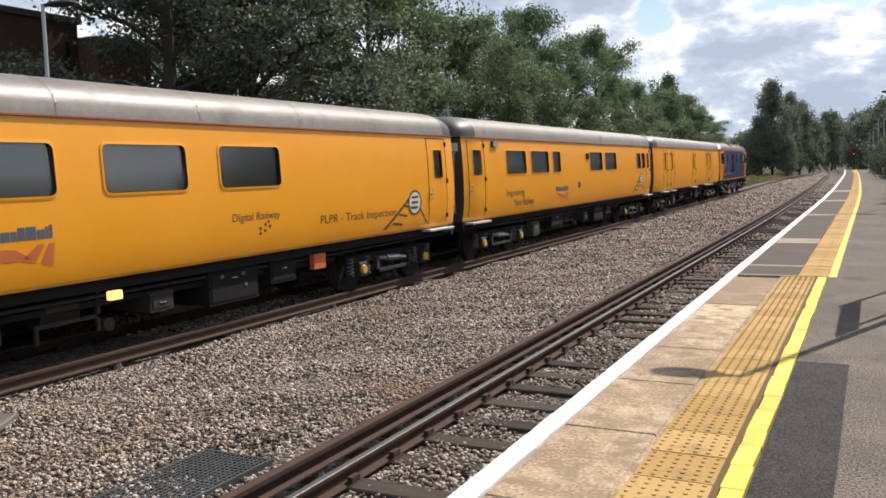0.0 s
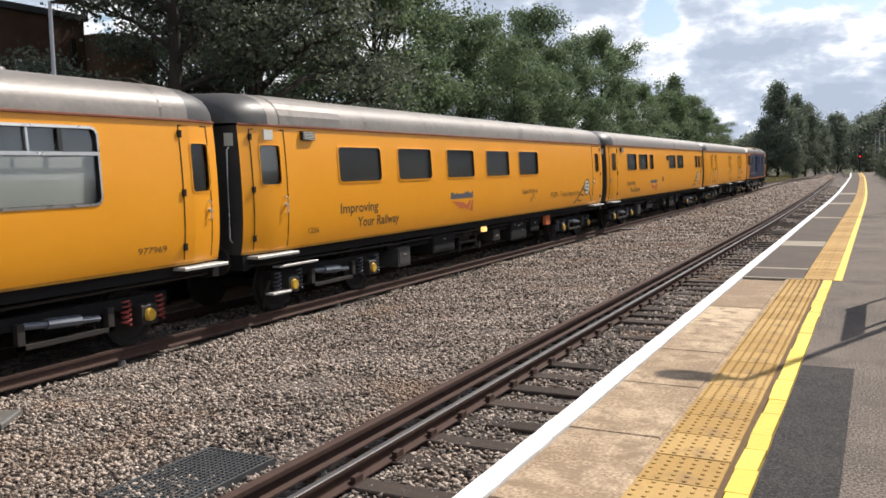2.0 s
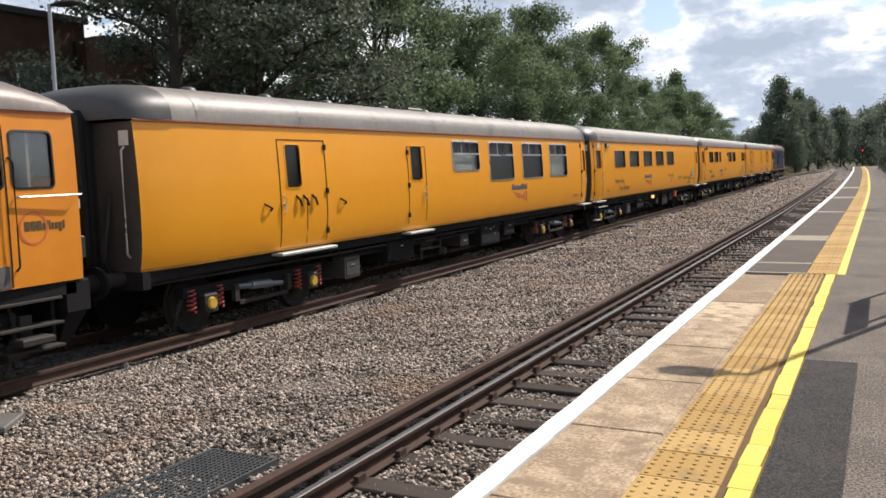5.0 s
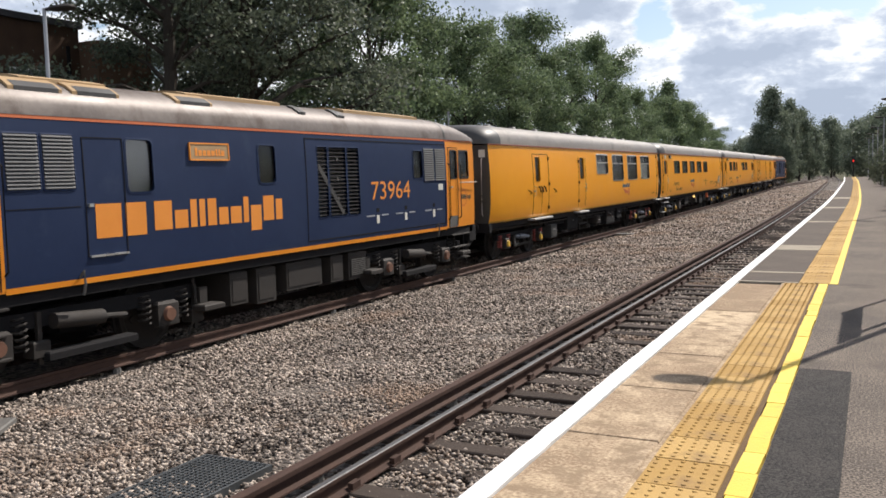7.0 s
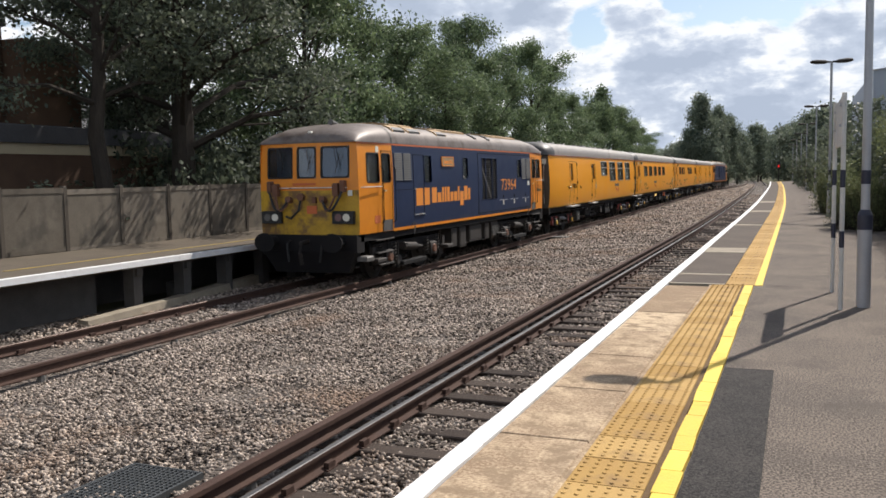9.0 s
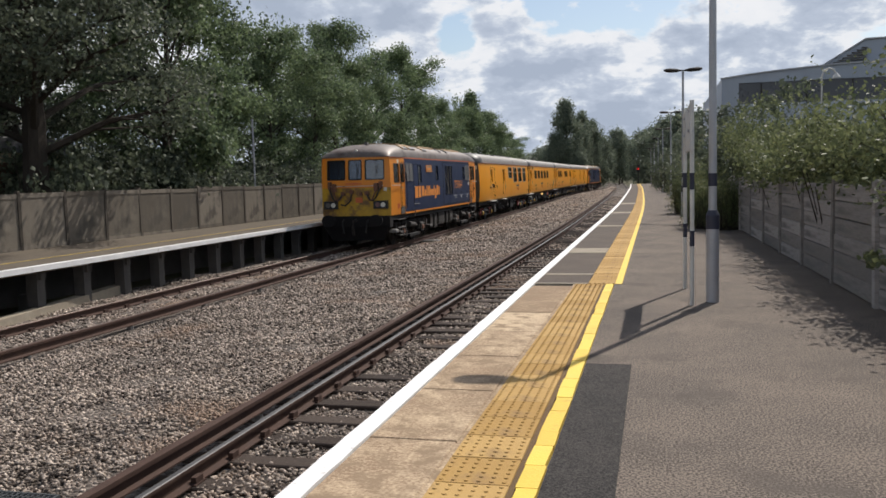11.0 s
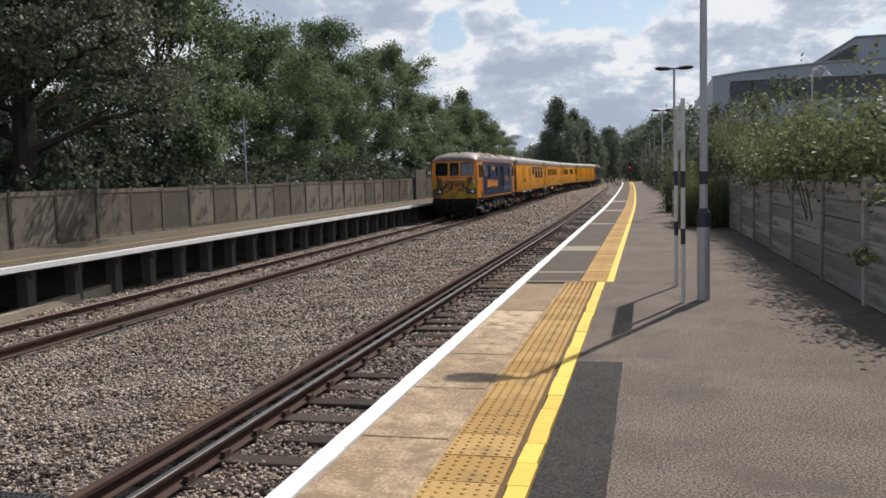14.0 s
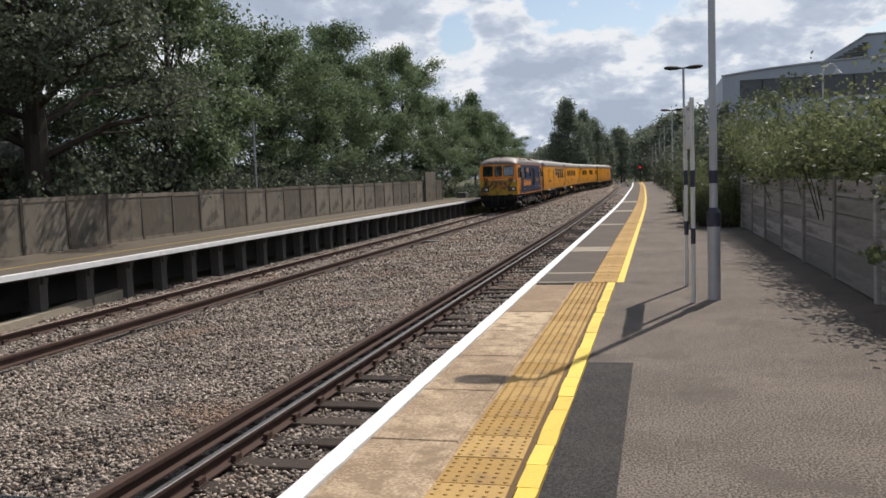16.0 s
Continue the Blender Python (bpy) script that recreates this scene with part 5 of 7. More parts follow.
        for sx in (-1, 1):
            hl = part("headlight_box", Build().slab(sx * 0.92 - 0.26, sx * 0.92 + 0.26, min(ff - s * 0.04, ff + s * 0.1), max(ff - s * 0.04, ff + s * 0.1), 1.4, 1.68, 0.02), RUBBER, c)
            part("lamp_lens", Build().rod((sx * 0.92 - 0.1, ff - s * 0.04, 1.54), (sx * 0.92 - 0.1, ff - s * 0.055, 1.54), 0.085, 14), TAIL_LAMP if (s == 1 and not flip and sx > 0) else UNDER_LIGHT, hl)
            part("lamp_lens", Build().rod((sx * 0.92 + 0.1, ff - s * 0.04, 1.54), (sx * 0.92 + 0.1, ff - s * 0.055, 1.54), 0.085, 14), PALE, hl)
            # jumper hoses
            hx = sx * 0.78
            part("jumper_socket", Build().slab(hx - 0.07, hx + 0.07, min(ff - s * 0.1, ff + s * 0.08), max(ff - s * 0.1, ff + s * 0.08), 2.02, 2.3, 0.03), HOSE_BROWN, c)
            part("jumper_socket", Build().slab(hx + sx * 0.16 - 0.05, hx + sx * 0.16 + 0.05, min(ff - s * 0.08, ff + s * 0.08), max(ff - s * 0.08, ff + s * 0.08), 2.1, 2.36, 0.02), HOSE_BROWN, c)
            arc = lambda x0, x1, z0, z1, sag: [(x0 + (x1 - x0) * t / 8, ff - s * (0.06 + 0.1 * math.sin(math.pi * t / 8)), z0 + (z1 - z0) * t / 8 - sag * math.sin(math.pi * t / 8)) for t in range(9)]
            part("hose", Build().tube(arc(hx + sx * 0.16, sx * 0.42, 2.12, 1.98, 0.36), 0.03), RUBBER, c)
            part("hose", Build().tube(arc(hx, sx * 0.46, 2.06, 1.86, 0.26), 0.026), HOSE_BROWN, c)
            part("socket", Build().rod((sx * 0.44, ff + s * 0.06, 1.92), (sx * 0.44, ff - s * 0.1, 1.95), 0.075, 10), HOSE_BROWN, c)
            part("air_pipe", Build().tube([(sx * 0.45, y - s * 0.05, 1.05), (sx * 0.45, y - s * 0.25, 0.95), (sx * 0.4, y - s * 0.28, 0.55)], 0.028), RUBBER, c)
        part("hose", Build().tube([(-0.12, ff - s * 0.05, 1.98), (-0.14, ff - s * 0.13, 1.7), (-0.34, ff - s * 0.13, 1.52), (-0.52, ff - s * 0.05, 1.56)], 0.028), RUBBER, c)
        part("socket", Build().rod((-0.12, ff + s * 0.06, 2.0), (-0.12, ff - s * 0.09, 2.0), 0.085, 10), HOSE_BROWN, c)
        part("socket", Build().slab(0.16, 0.26, min(ff - s * 0.06, ff + s * 0.08), max(ff - s * 0.06, ff + s * 0.08), 1.86, 2.0, 0.02), HOSE_BROWN, c)
        part("front_plate", Build().box(0.0, 0.26, ff - 0.006, ff + 0.006, 1.62, 1.8), CHEVRON, c)
        part("warning_plate", Build().box(1.05, 1.16, ff - 0.0, ff + 0.012, 2.02, 2.14), PALE, c)
        part("front_mark", Build().box(-0.35, 0.25, ff - 0.012, ff - 0.004, 2.26, 2.31), CHEVRON, c)
        part("buffer_beam", Build().slab(-1.25, 1.25, min(y - s * 0.1, y + s * 0.25), max(y - s * 0.1, y + s * 0.25), 0.75, 1.15, 0.03), UNDER, c)
        part("front_skirt", Build().loft([[(-1.2, y - s * 0.12, 0.78), (1.2, y - s * 0.12, 0.78), (1.2, y + s * 0.2, 0.78), (-1.2, y + s * 0.2, 0.78)], [(-0.95, y + s * 0.05, 0.28), (0.95, y + s * 0.05, 0.28), (0.95, y + s * 0.2, 0.28), (-0.95, y + s * 0.2, 0.28)]], caps=True), UNDER, c)
        for x in (-0.86, 0.86):
            part("buffer", Build().rod((x, y, 1.0), (x, y - s * 0.5, 1.0), 0.12, 12).loft([[(x + 0.26 * math.cos(a * math.pi / 12), y - s * (0.5 + d), 1.0 + 0.21 * math.sin(a * math.pi / 12)) for a in range(24)] for d in (0, 0.05)], caps=True), UNDER, c, smooth=True)
        part("coupling_hook", Build().tube([(0, y - s * 0.1, 1.0), (0, y - s * 0.4, 0.98), (0, y - s * 0.45, 0.75), (0, y - s * 0.38, 0.5)], 0.05), UNDER_GREY, c)
    # roof
    st = [(0.66, 0.97, 0.12), (0.74, 0.985, 0.36), (0.95, 0.99, 0.58), (1.35, 1, 0.8), (1.9, 1, 0.94), (2.5, 1, 1), (4.5, 1, 1), (8, 1, 1), (L - 4.5, 1, 1), (L - 2.5, 1, 1), (L - 1.9, 1, 0.94), (L - 1.35, 1, 0.8), (L - 0.95, 0.99, 0.58), (L - 0.74, 0.985, 0.36), (L - 0.66, 0.97, 0.12)]
    sec = roof_sections(1.29, 3.2, 3.72, st)
    rb = Build().loft(sec, closed=False)
    rb.add(sec[0], [tuple(range(17))]).add(sec[-1], [tuple(range(17))])
    roof = part("roof", rb, LOCO_ROOF, c, "grimy brown grey curved roof", smooth=True)
    part("roof_joint", Build().loft(roof_sections(1.3, 3.2, 3.733, [(F(2.36) - 0.025, 1, 0.985), (F(2.36) + 0.025, 1, 0.985)]), closed=False).loft(roof_sections(1.3, 3.2, 3.733, [(F(13.75) - 0.025, 1, 0.985), (F(13.75) + 0.025, 1, 0.985)]), closed=False), ROOF_END, roof)

    def roof_patch(y0, y1, k0, k1, proud, m, nm, label=""):
        out = []
        for y in span(y0, y1):
            s_ = roof_sections(1.29 + proud, 3.2, 3.72 + proud, [(y, 1, 1)])[0]
            out.append(s_[k0:k1 + 1])
        b = Build().loft(out, closed=False)
        low = [[(x, y, z - 0.06) for x, y, z in o] for o in out]
        for o, l in zip(out, low):
            b.loft([o, l], closed=False)
        b.loft([[o[0] for o in out], [l[0] for l in low]], closed=False).loft([[o[-1] for o in out], [l[-1] for l in low]], closed=False)
        return part(nm, b, m, roof, label)

    for a, b in ((2.65, 3.4), (3.55, 4.3), (5.35, 6.1), (8.3, 8.5), (9.5, 9.75)):
        roof_patch(a, b, 3, 5, 0.03, HATCH if b - a > 0.5 else ROOF_END, "roof_grille_frame")
        roof_patch(a + 0.08, b - 0.05, 3, 4, 0.034, ROOF_END, "roof_grille")
    for a, b in ((3.0, 4.3), (5.8, 8.1), (10.1, 13.1)):
        roof_patch(a, b, 5, 10, 0.05, HATCH, "roof_hatch")
    part("horn", Build().rod((0.1, F(1.9), 3.68), (0.1, F(1.6), 3.72), 0.04, 8, 0.07).rod((0.1, F(1.9), 3.6), (0.1, F(1.9), 3.72), 0.03), UNDER_LIGHT, roof)
    part("marker_lamp", Build().rod((0, F(0.9), 3.42), (0, F(0.82), 3.42), 0.06, 10), PALE, roof)
    # side details
    part("interior", Build().box(0.7, 0.75, 1.3, L - 1.3, 1.2, 3.15).box(-1.2, 1.2, 1.3, 1.34, 1.2, 3.15).box(-1.2, 1.2, L - 1.34, L - 1.3, 1.2, 3.15), INNER, c)
    for hs in (cab1, cab2):
        for h in hs:
            w_ = part("cab_window", ring_on(v, *h, 0.025, 0.012, 0.05, 0.03), RUBBER, c)
            pane(v, h, -0.02, GLASS, w_)
    for h in (mid[0], mid[1], mid[5]):
        w_ = part("body_window", ring_on(v, *h, 0.03, 0.012, 0.06, 0.03), BLUE, c)
        pane(v, h, -0.03, GLASS, w_)
    for h in mid[2:5]:
        gr = part("radiator_grille", ring_on(v, *h, 0.02, 0.01, 0.03, 0.05), BLUE, c)
        n = 18
        for k in range(n):
            z = h[2] + (h[3] - h[2]) * (k + 0.5) / n
            part("slat", Build().loft([[(side_x(v, yy, z) - 0.05, yy, z + 0.02), (side_x(v, yy, z) - 0.005, yy, z - 0.014), (side_x(v, yy, z) - 0.002, yy, z - 0.006), (side_x(v, yy, z) - 0.046, yy, z + 0.028)] for yy in h[:2]], caps=True), UNDER, gr)
    part("radiator_brace", patch_on(v, [(F(8.63), 2.56), (F(8.68), 2.64), (F(9.46), 1.74), (F(9.38), 1.7)] if not flip else [(F(8.68), 2.64), (F(8.63), 2.56), (F(9.38), 1.7), (F(9.46), 1.74)], -0.001), BOX_GREY, c)
    for z in (2.72, 2.36, 2.0):
        part("radiator_stay", Build().rod((side_x(v, F(9.26), z) - 0.03, F(9.26), z), (side_x(v, F(9.26), z), F(9.26), z), 0.04, 10), BOX_GREY, c)
    for a, b, z0, z1 in ((2.44, 2.9, 2.32, 2.98), (2.95, 3.4, 2.32, 2.98), (12.66, 13.15, 2.26, 2.98), (13.2, 13.7, 2.26, 2.98)):
        y0, y1 = span(a, b)
        lv = part("louvre", ring_on(v, y0, y1, z0, z1, 0.02, 0.014, 0.02, 0.0), BLUE, c)
        part("backing", patch_on(v, [(y0, z0), (y1, z0), (y1, z1), (y0, z1)], 0.002), RUBBER, lv)
        for k in range(15):
            z = z0 + (z1 - z0) * (k + 0.5) / 15
            part("slat", Build().loft([[(side_x(v, yy, z) + 0.002, yy, z + 0.014), (side_x(v, yy, z) + 0.022, yy, z - 0.012), (side_x(v, yy, z) + 0.022, yy, z - 0.004), (side_x(v, yy, z) + 0.004, yy, z + 0.02)] for yy in (y0 + 0.01, y1 - 0.01)], caps=True), LOUVRE, lv)
    part("panel_outline", line_on(v, [(F(8.27), 1.28), (F(8.27), 3.08), (F(13.72), 3.08), (F(13.72), 1.28), (F(8.27), 1.28)], 0.016, 0.008), UNDER, c)
    d = part("engine_room_door", line_on(v, [(F(3.54), 1.46), (F(3.54), 2.96), (F(4.18), 2.96), (F(4.18), 1.46)], 0.012, 0.008), UNDER, c)
    part("door_sill", patch_on(v, [(span(3.56, 4.18)[0], 1.45), (span(3.56, 4.18)[1], 1.45), (span(3.56, 4.18)[1], 1.475), (span(3.56, 4.18)[0], 1.475)], 0.03), CHROME, d)
    part("handle", Build().box(side_x(v, F(3.6), 2.1), side_x(v, F(3.6), 2.1) + 0.03, F(3.6) - 0.03, F(3.6) + 0.04, 2.09, 2.13), CHROME, d)
    part("panel_outline", line_on(v, [(F(2.42), 2.1), (F(3.46), 2.1)], 0.01, 0.006), UNDER, c)
    for y0, y1 in ((1.8, 2.3), (13.9, 14.4)):
        dd = part("cab_door", line_on(v, [(F(y0), 1.17), (F(y0), 3.02), (F(y1), 3.02), (F(y1), 1.17)], 0.014, 0.008), UNDER, c)
        part("kick_plate", patch_on(v, [(span(y0 + 0.03, y1 - 0.03)[0], 1.16), (span(y0 + 0.03, y1 - 0.03)[1], 1.16), (span(y0 + 0.03, y1 - 0.03)[1], 1.42), (span(y0 + 0.03, y1 - 0.03)[0], 1.42)], 0.01), UNDER_LIGHT, dd)
        part("handle", Build().box(1.31, 1.36, F(y0 + 0.08) - 0.03, F(y0 + 0.08) + 0.05, 2.08, 2.12), CHROME, dd)
        for yy in (y0 - 0.05, y1 + 0.06):
            x = side_x(v, F(yy), 1.9)
            part("grab_rail", Build().tube([(x, F(yy), 1.35), (x + 0.06, F(yy), 1.4), (x + 0.06, F(yy), 2.6), (x - 0.01, F(yy), 2.66)], 0.013), UNDER, dd)
    for y0, y1 in ((0.72, 1.7), (14.5, 15.38)):
        part("handrail", Build().tube([(1.31, F(y0), 2.2), (1.35, F(y0 + 0.03), 2.2), (1.35, F(y1), 2.2), (1.31, F(y1), 2.2)], 0.013), CHROME, c)
    lab = lambda y, z, w_, h_, m, nm: part(nm, patch_on(v, [(span(y, y + w_)[0], z), (span(y, y + w_)[1], z), (span(y, y + w_)[1], z + h_), (span(y, y + w_)[0], z + h_)], 0.006), m, c)
    for y in (10.6, 11.75, 13.05):
        lab(y, 1.46, 0.1, 0.16, PALE, "warning_label")
        lab(y, 1.68, 0.1, 0.08, UNDER, "catch")
        lab(y - 0.38, 1.6, 0.3, 0.03, GALV, "catch_bar")
        lab(y + 0.2, 1.6, 0.26, 0.03, GALV, "catch_bar")
    lab(13.35, 2.05, 0.22, 0.14, PALE, "data_panel")
    lab(1.55, 2.98, 0.14, 0.14, PALE, "warning_label")
    lab(1.4, 1.36, 0.28, 0.18, CHEVRON, "data_panel")
    if lettered:
        bars("lettering_bar", v, c, 3.68, 1.68, (0.42, 0.36), ((0, 0.44), (0, 0.44)), 0.07, ORANGE_LETTER, "plain orange bar of large lettering")
        bars("lettering_bar", v, c, 4.68, 1.72, (0.33, 0.26, 0.13, 0.12, 0.19, 0.21, 0.25, 0.12, 0.26, 0.27, 0.17),
             ((0, 0.4), (0, 0.26), (0, 0.4), (0, 0.4), (0, 0.4), (0, 0.26), (0, 0.26), (0, 0.4), (-0.14, 0.26), (0, 0.4), (0, 0.34)), 0.055, ORANGE_LETTER)
        words_on(v, "73964", 10.42, 1.93, 1.58, 0.38, ORANGE_LETTER, c, 0.0, "orange painted fleet number")
        npl = part("nameplate", patch_on(v, [(5.42, 2.69), (6.25, 2.69), (6.25, 2.93), (5.42, 2.93)], 0.02), HATCH, c, "cast nameplate with plain bars")
        part("plate_rim", line_on(v, [(5.42, 2.69), (6.25, 2.69), (6.25, 2.93), (5.42, 2.93), (5.42, 2.69)], 0.02, 0.03), ORANGE_LETTER, npl)
        bars("plate_bar", {**v, "side": [(z, x + 0.02) for z, x in LOCO_SIDE]}, npl, 5.52, 2.75, (0.05, 0.07, 0.07, 0.07, 0.07, 0.04, 0.04, 0.07), ((0, 0.12), (0, 0.08), (0, 0.08), (0, 0.08), (0, 0.08), (0, 0.1), (0, 0.1), (0, 0.08)), 0.022, ORANGE_LETTER)
        ringp = lambda r: [(14.72 + r * math.cos(a * math.pi / 12), 1.83 + r * math.sin(a * math.pi / 12)) for a in range(24)]
        part("badge_ring", Build().loft([[(side_x(v, a, b) + 0.002, a, b) for a, b in ringp(0.2)], [(side_x(v, a, b) + 0.005, a, b) for a, b in ringp(0.2)], [(side_x(v, a, b) + 0.005, a, b) for a, b in ringp(0.175)]]), CHEVRON, c)
        bars("badge_bar", v, c, 14.6, 1.8, (0.07, 0.065, 0.07, 0.045, 0.02, 0.02, 0.035, 0.04, 0.045, 0.03), ((0, 0.11), (0, 0.11), (0, 0.11), (0, 0.08), (0, 0.11), (0, 0.11), (0, 0.08), (0, 0.08), (-0.03, 0.08), (0, 0.1)), 0.014, LETTER)
    # underframe and bogies
    part("underframe", Build().box(-1.2, 1.25, 0.8, L - 0.8, 0.98, 1.15).box(-0.5, 0.5, 1.0, L - 1.0, 0.6, 0.98), UNDER, c)
    for yc in (F(3.6), F(12.5)):
        for dd in (-1.34, 1.34):
            wheelset(c, yc + dd, 0.508, turning)
        bg = part("bogie", Build().box(1.0, 1.12, yc - 2.0, yc + 2.0, 0.66, 0.86).box(-1.12, -1.0, yc - 2.0, yc + 2.0, 0.66, 0.86).box(-1.0, 1.0, yc - 0.3, yc + 0.3, 0.5, 0.8), UNDER, c)
        for dd in (-1.34, 1.34):
            part("axlebox", Build().slab(1.04, 1.24, yc + dd - 0.2, yc + dd + 0.2, 0.36, 0.7, 0.04), UNDER_GREY, bg)
            part("axle_cap", Build().rod((1.24, yc + dd, 0.52), (1.29, yc + dd, 0.52), 0.11, 14, 0.09), HOSE_BROWN, bg, smooth=True)
            for e in (-0.36, 0.36):
                part("spring", coil(Build(), 1.14, yc + dd + e, 0.42, 0.82, 0.09), UNDER_GREY, bg)
            part("brake_hanger", Build().box(1.1, 1.16, yc + dd + 0.6, yc + dd + 0.66, 0.2, 0.85).slab(1.0, 1.2, yc + dd + 0.5, yc + dd + 0.74, 0.3, 0.5, 0.02), UNDER_GREY, bg)
        part("brake_cylinder", Build().rod((1.2, yc - 0.55, 0.72), (1.2, yc + 0.2, 0.66), 0.1, 12).rod((1.2, yc + 0.2, 0.66), (1.2, yc + 0.6, 0.62), 0.04, 8), UNDER_GREY, bg, smooth=True)
        part("shoe_beam", Build().slab(1.1, 1.3, yc - 0.7, yc + 0.7, 0.26, 0.36, 0.02), UNDER, bg)
        part("sand_pipe", Build().tube([(1.18, yc + 1.9, 0.95), (1.2, yc + 1.95, 0.5), (1.1, yc + 1.85, 0.12)], 0.025), UNDER_GREY, bg)
        for e in (-2.1, 2.1):
            part("collector_shoe", Build().slab(1.16, 1.42, yc + e - 0.22, yc + e + 0.22, 0.48, 0.56, 0.02).box(1.12, 1.2, yc + e - 0.08, yc + e + 0.08, 0.5, 0.8), UNDER_GREY, bg)
    for y0, y1, z0, m in ((6.3, 6.72, 0.42, UNDER_GREY), (6.95, 7.45, 0.36, UNDER_GREY), (7.75, 8.8, 0.46, UNDER_GREY), (9.1, 9.5, 0.45, UNDER_GREY), (9.7, 10.35, 0.42, UNDER_GREY)):
        a, b = span(y0, y1)
        bx = part("equipment_box", Build().slab(0.4, 1.2, a, b, z0, 0.95, 0.03), m, c)
        part("box_door", Build().box(1.2, 1.21, a + 0.05, b - 0.05, z0 + 0.06, 0.85), m, bx)
        if y0 == 9.7:
            for k in range(9):
                part("rib", Build().box(1.21, 1.225, a + 0.07, b - 0.07, z0 + 0.085 + 0.036 * k, z0 + 0.1 + 0.036 * k), UNDER_LIGHT, bx)
    for ys in (1.45, 14.1):
        a, b = span(ys, ys + 0.95)
        for z in (0.98, 0.68, 0.4):
            part("footstep", Build().slab(1.08, 1.3, a + (0.98 - z) * 0.3, b, z - 0.03, z, 0.006), UNDER_GREY, c)
        for e in (a, b - 0.05):
            part("step_stringer", Build().box(1.1, 1.14, e, e + 0.05, 0.38, 1.1), UNDER, c)
    part("step_lamp", Build().slab(1.15, 1.4, F(0.95) - 0.18, F(0.95) + 0.18, 0.55, 0.66, 0.03), UNDER_LIGHT, c)
    for y in (3.4, 13.2):
        part("lifting_hook", Build().tube([(1.3, F(y), 1.2), (1.38, F(y), 1.3), (1.4, F(y), 1.15), (1.36, F(y), 1.0)], 0.02), UNDER_LIGHT, c)
    return c


loco_near = loco("locomotive", "dark blue and orange electric locomotive at the tail of the train", TURNING["l"])
loco_far = loco("locomotive", "blue and orange locomotive at the head of the train", TURNING["m"], flip=True, lettered=False)
TRAIN = [(loco_near, 0.0, LOCO_LEN, "l"), (coach_a, LOCO_LEN, COACH_LEN, "a"), (coach_b, LOCO_LEN + COACH_LEN, COACH_LEN, "b"),
         (coach_c, LOCO_LEN + 2 * COACH_LEN, COACH_LEN, "c"), (coach_d, LOCO_LEN + 3 * COACH_LEN, COACH_LEN, "d"), (loco_far, LOCO_LEN + 4 * COACH_LEN, LOCO_LEN, "m")]


# ---- trees, shrubs and grass ----
def quads(name, centres, sizes, material, seed, droop=0.25, slim=0.62):
    """Many small leaves as one mesh: each a folded rhombus with a direction of its own."""
    r = np.random.default_rng(seed)
    n = len(centres)
    a = r.normal(size=(n, 3))
    a[:, 2] -= droop
    a /= np.linalg.norm(a, axis=1)[:, None]
    b = np.cross(a, r.normal(size=(n, 3)))
    b /= np.linalg.norm(b, axis=1)[:, None]
    nrm = np.cross(a, b)
    s = sizes[:, None]
    p = np.stack([centres - a * s, centres + b * s * slim + nrm * s * 0.15, centres + a * s, centres - b * s * slim + nrm * s * 0.15], 1)
    me = bpy.data.meshes.new(name)
    me.vertices.add(n * 4)
    me.vertices.foreach_set("co", p.reshape(-1).astype(np.float32))
    me.loops.add(n * 4)
    me.polygons.add(n)
    me.loops.foreach_set("vertex_index", np.arange(n * 4, dtype=np.int32))
    me.polygons.foreach_set("loop_start", np.arange(0, n * 4, 4, dtype=np.int32))
    me.update(calc_edges=True)
    me.materials.append(material)
    return me


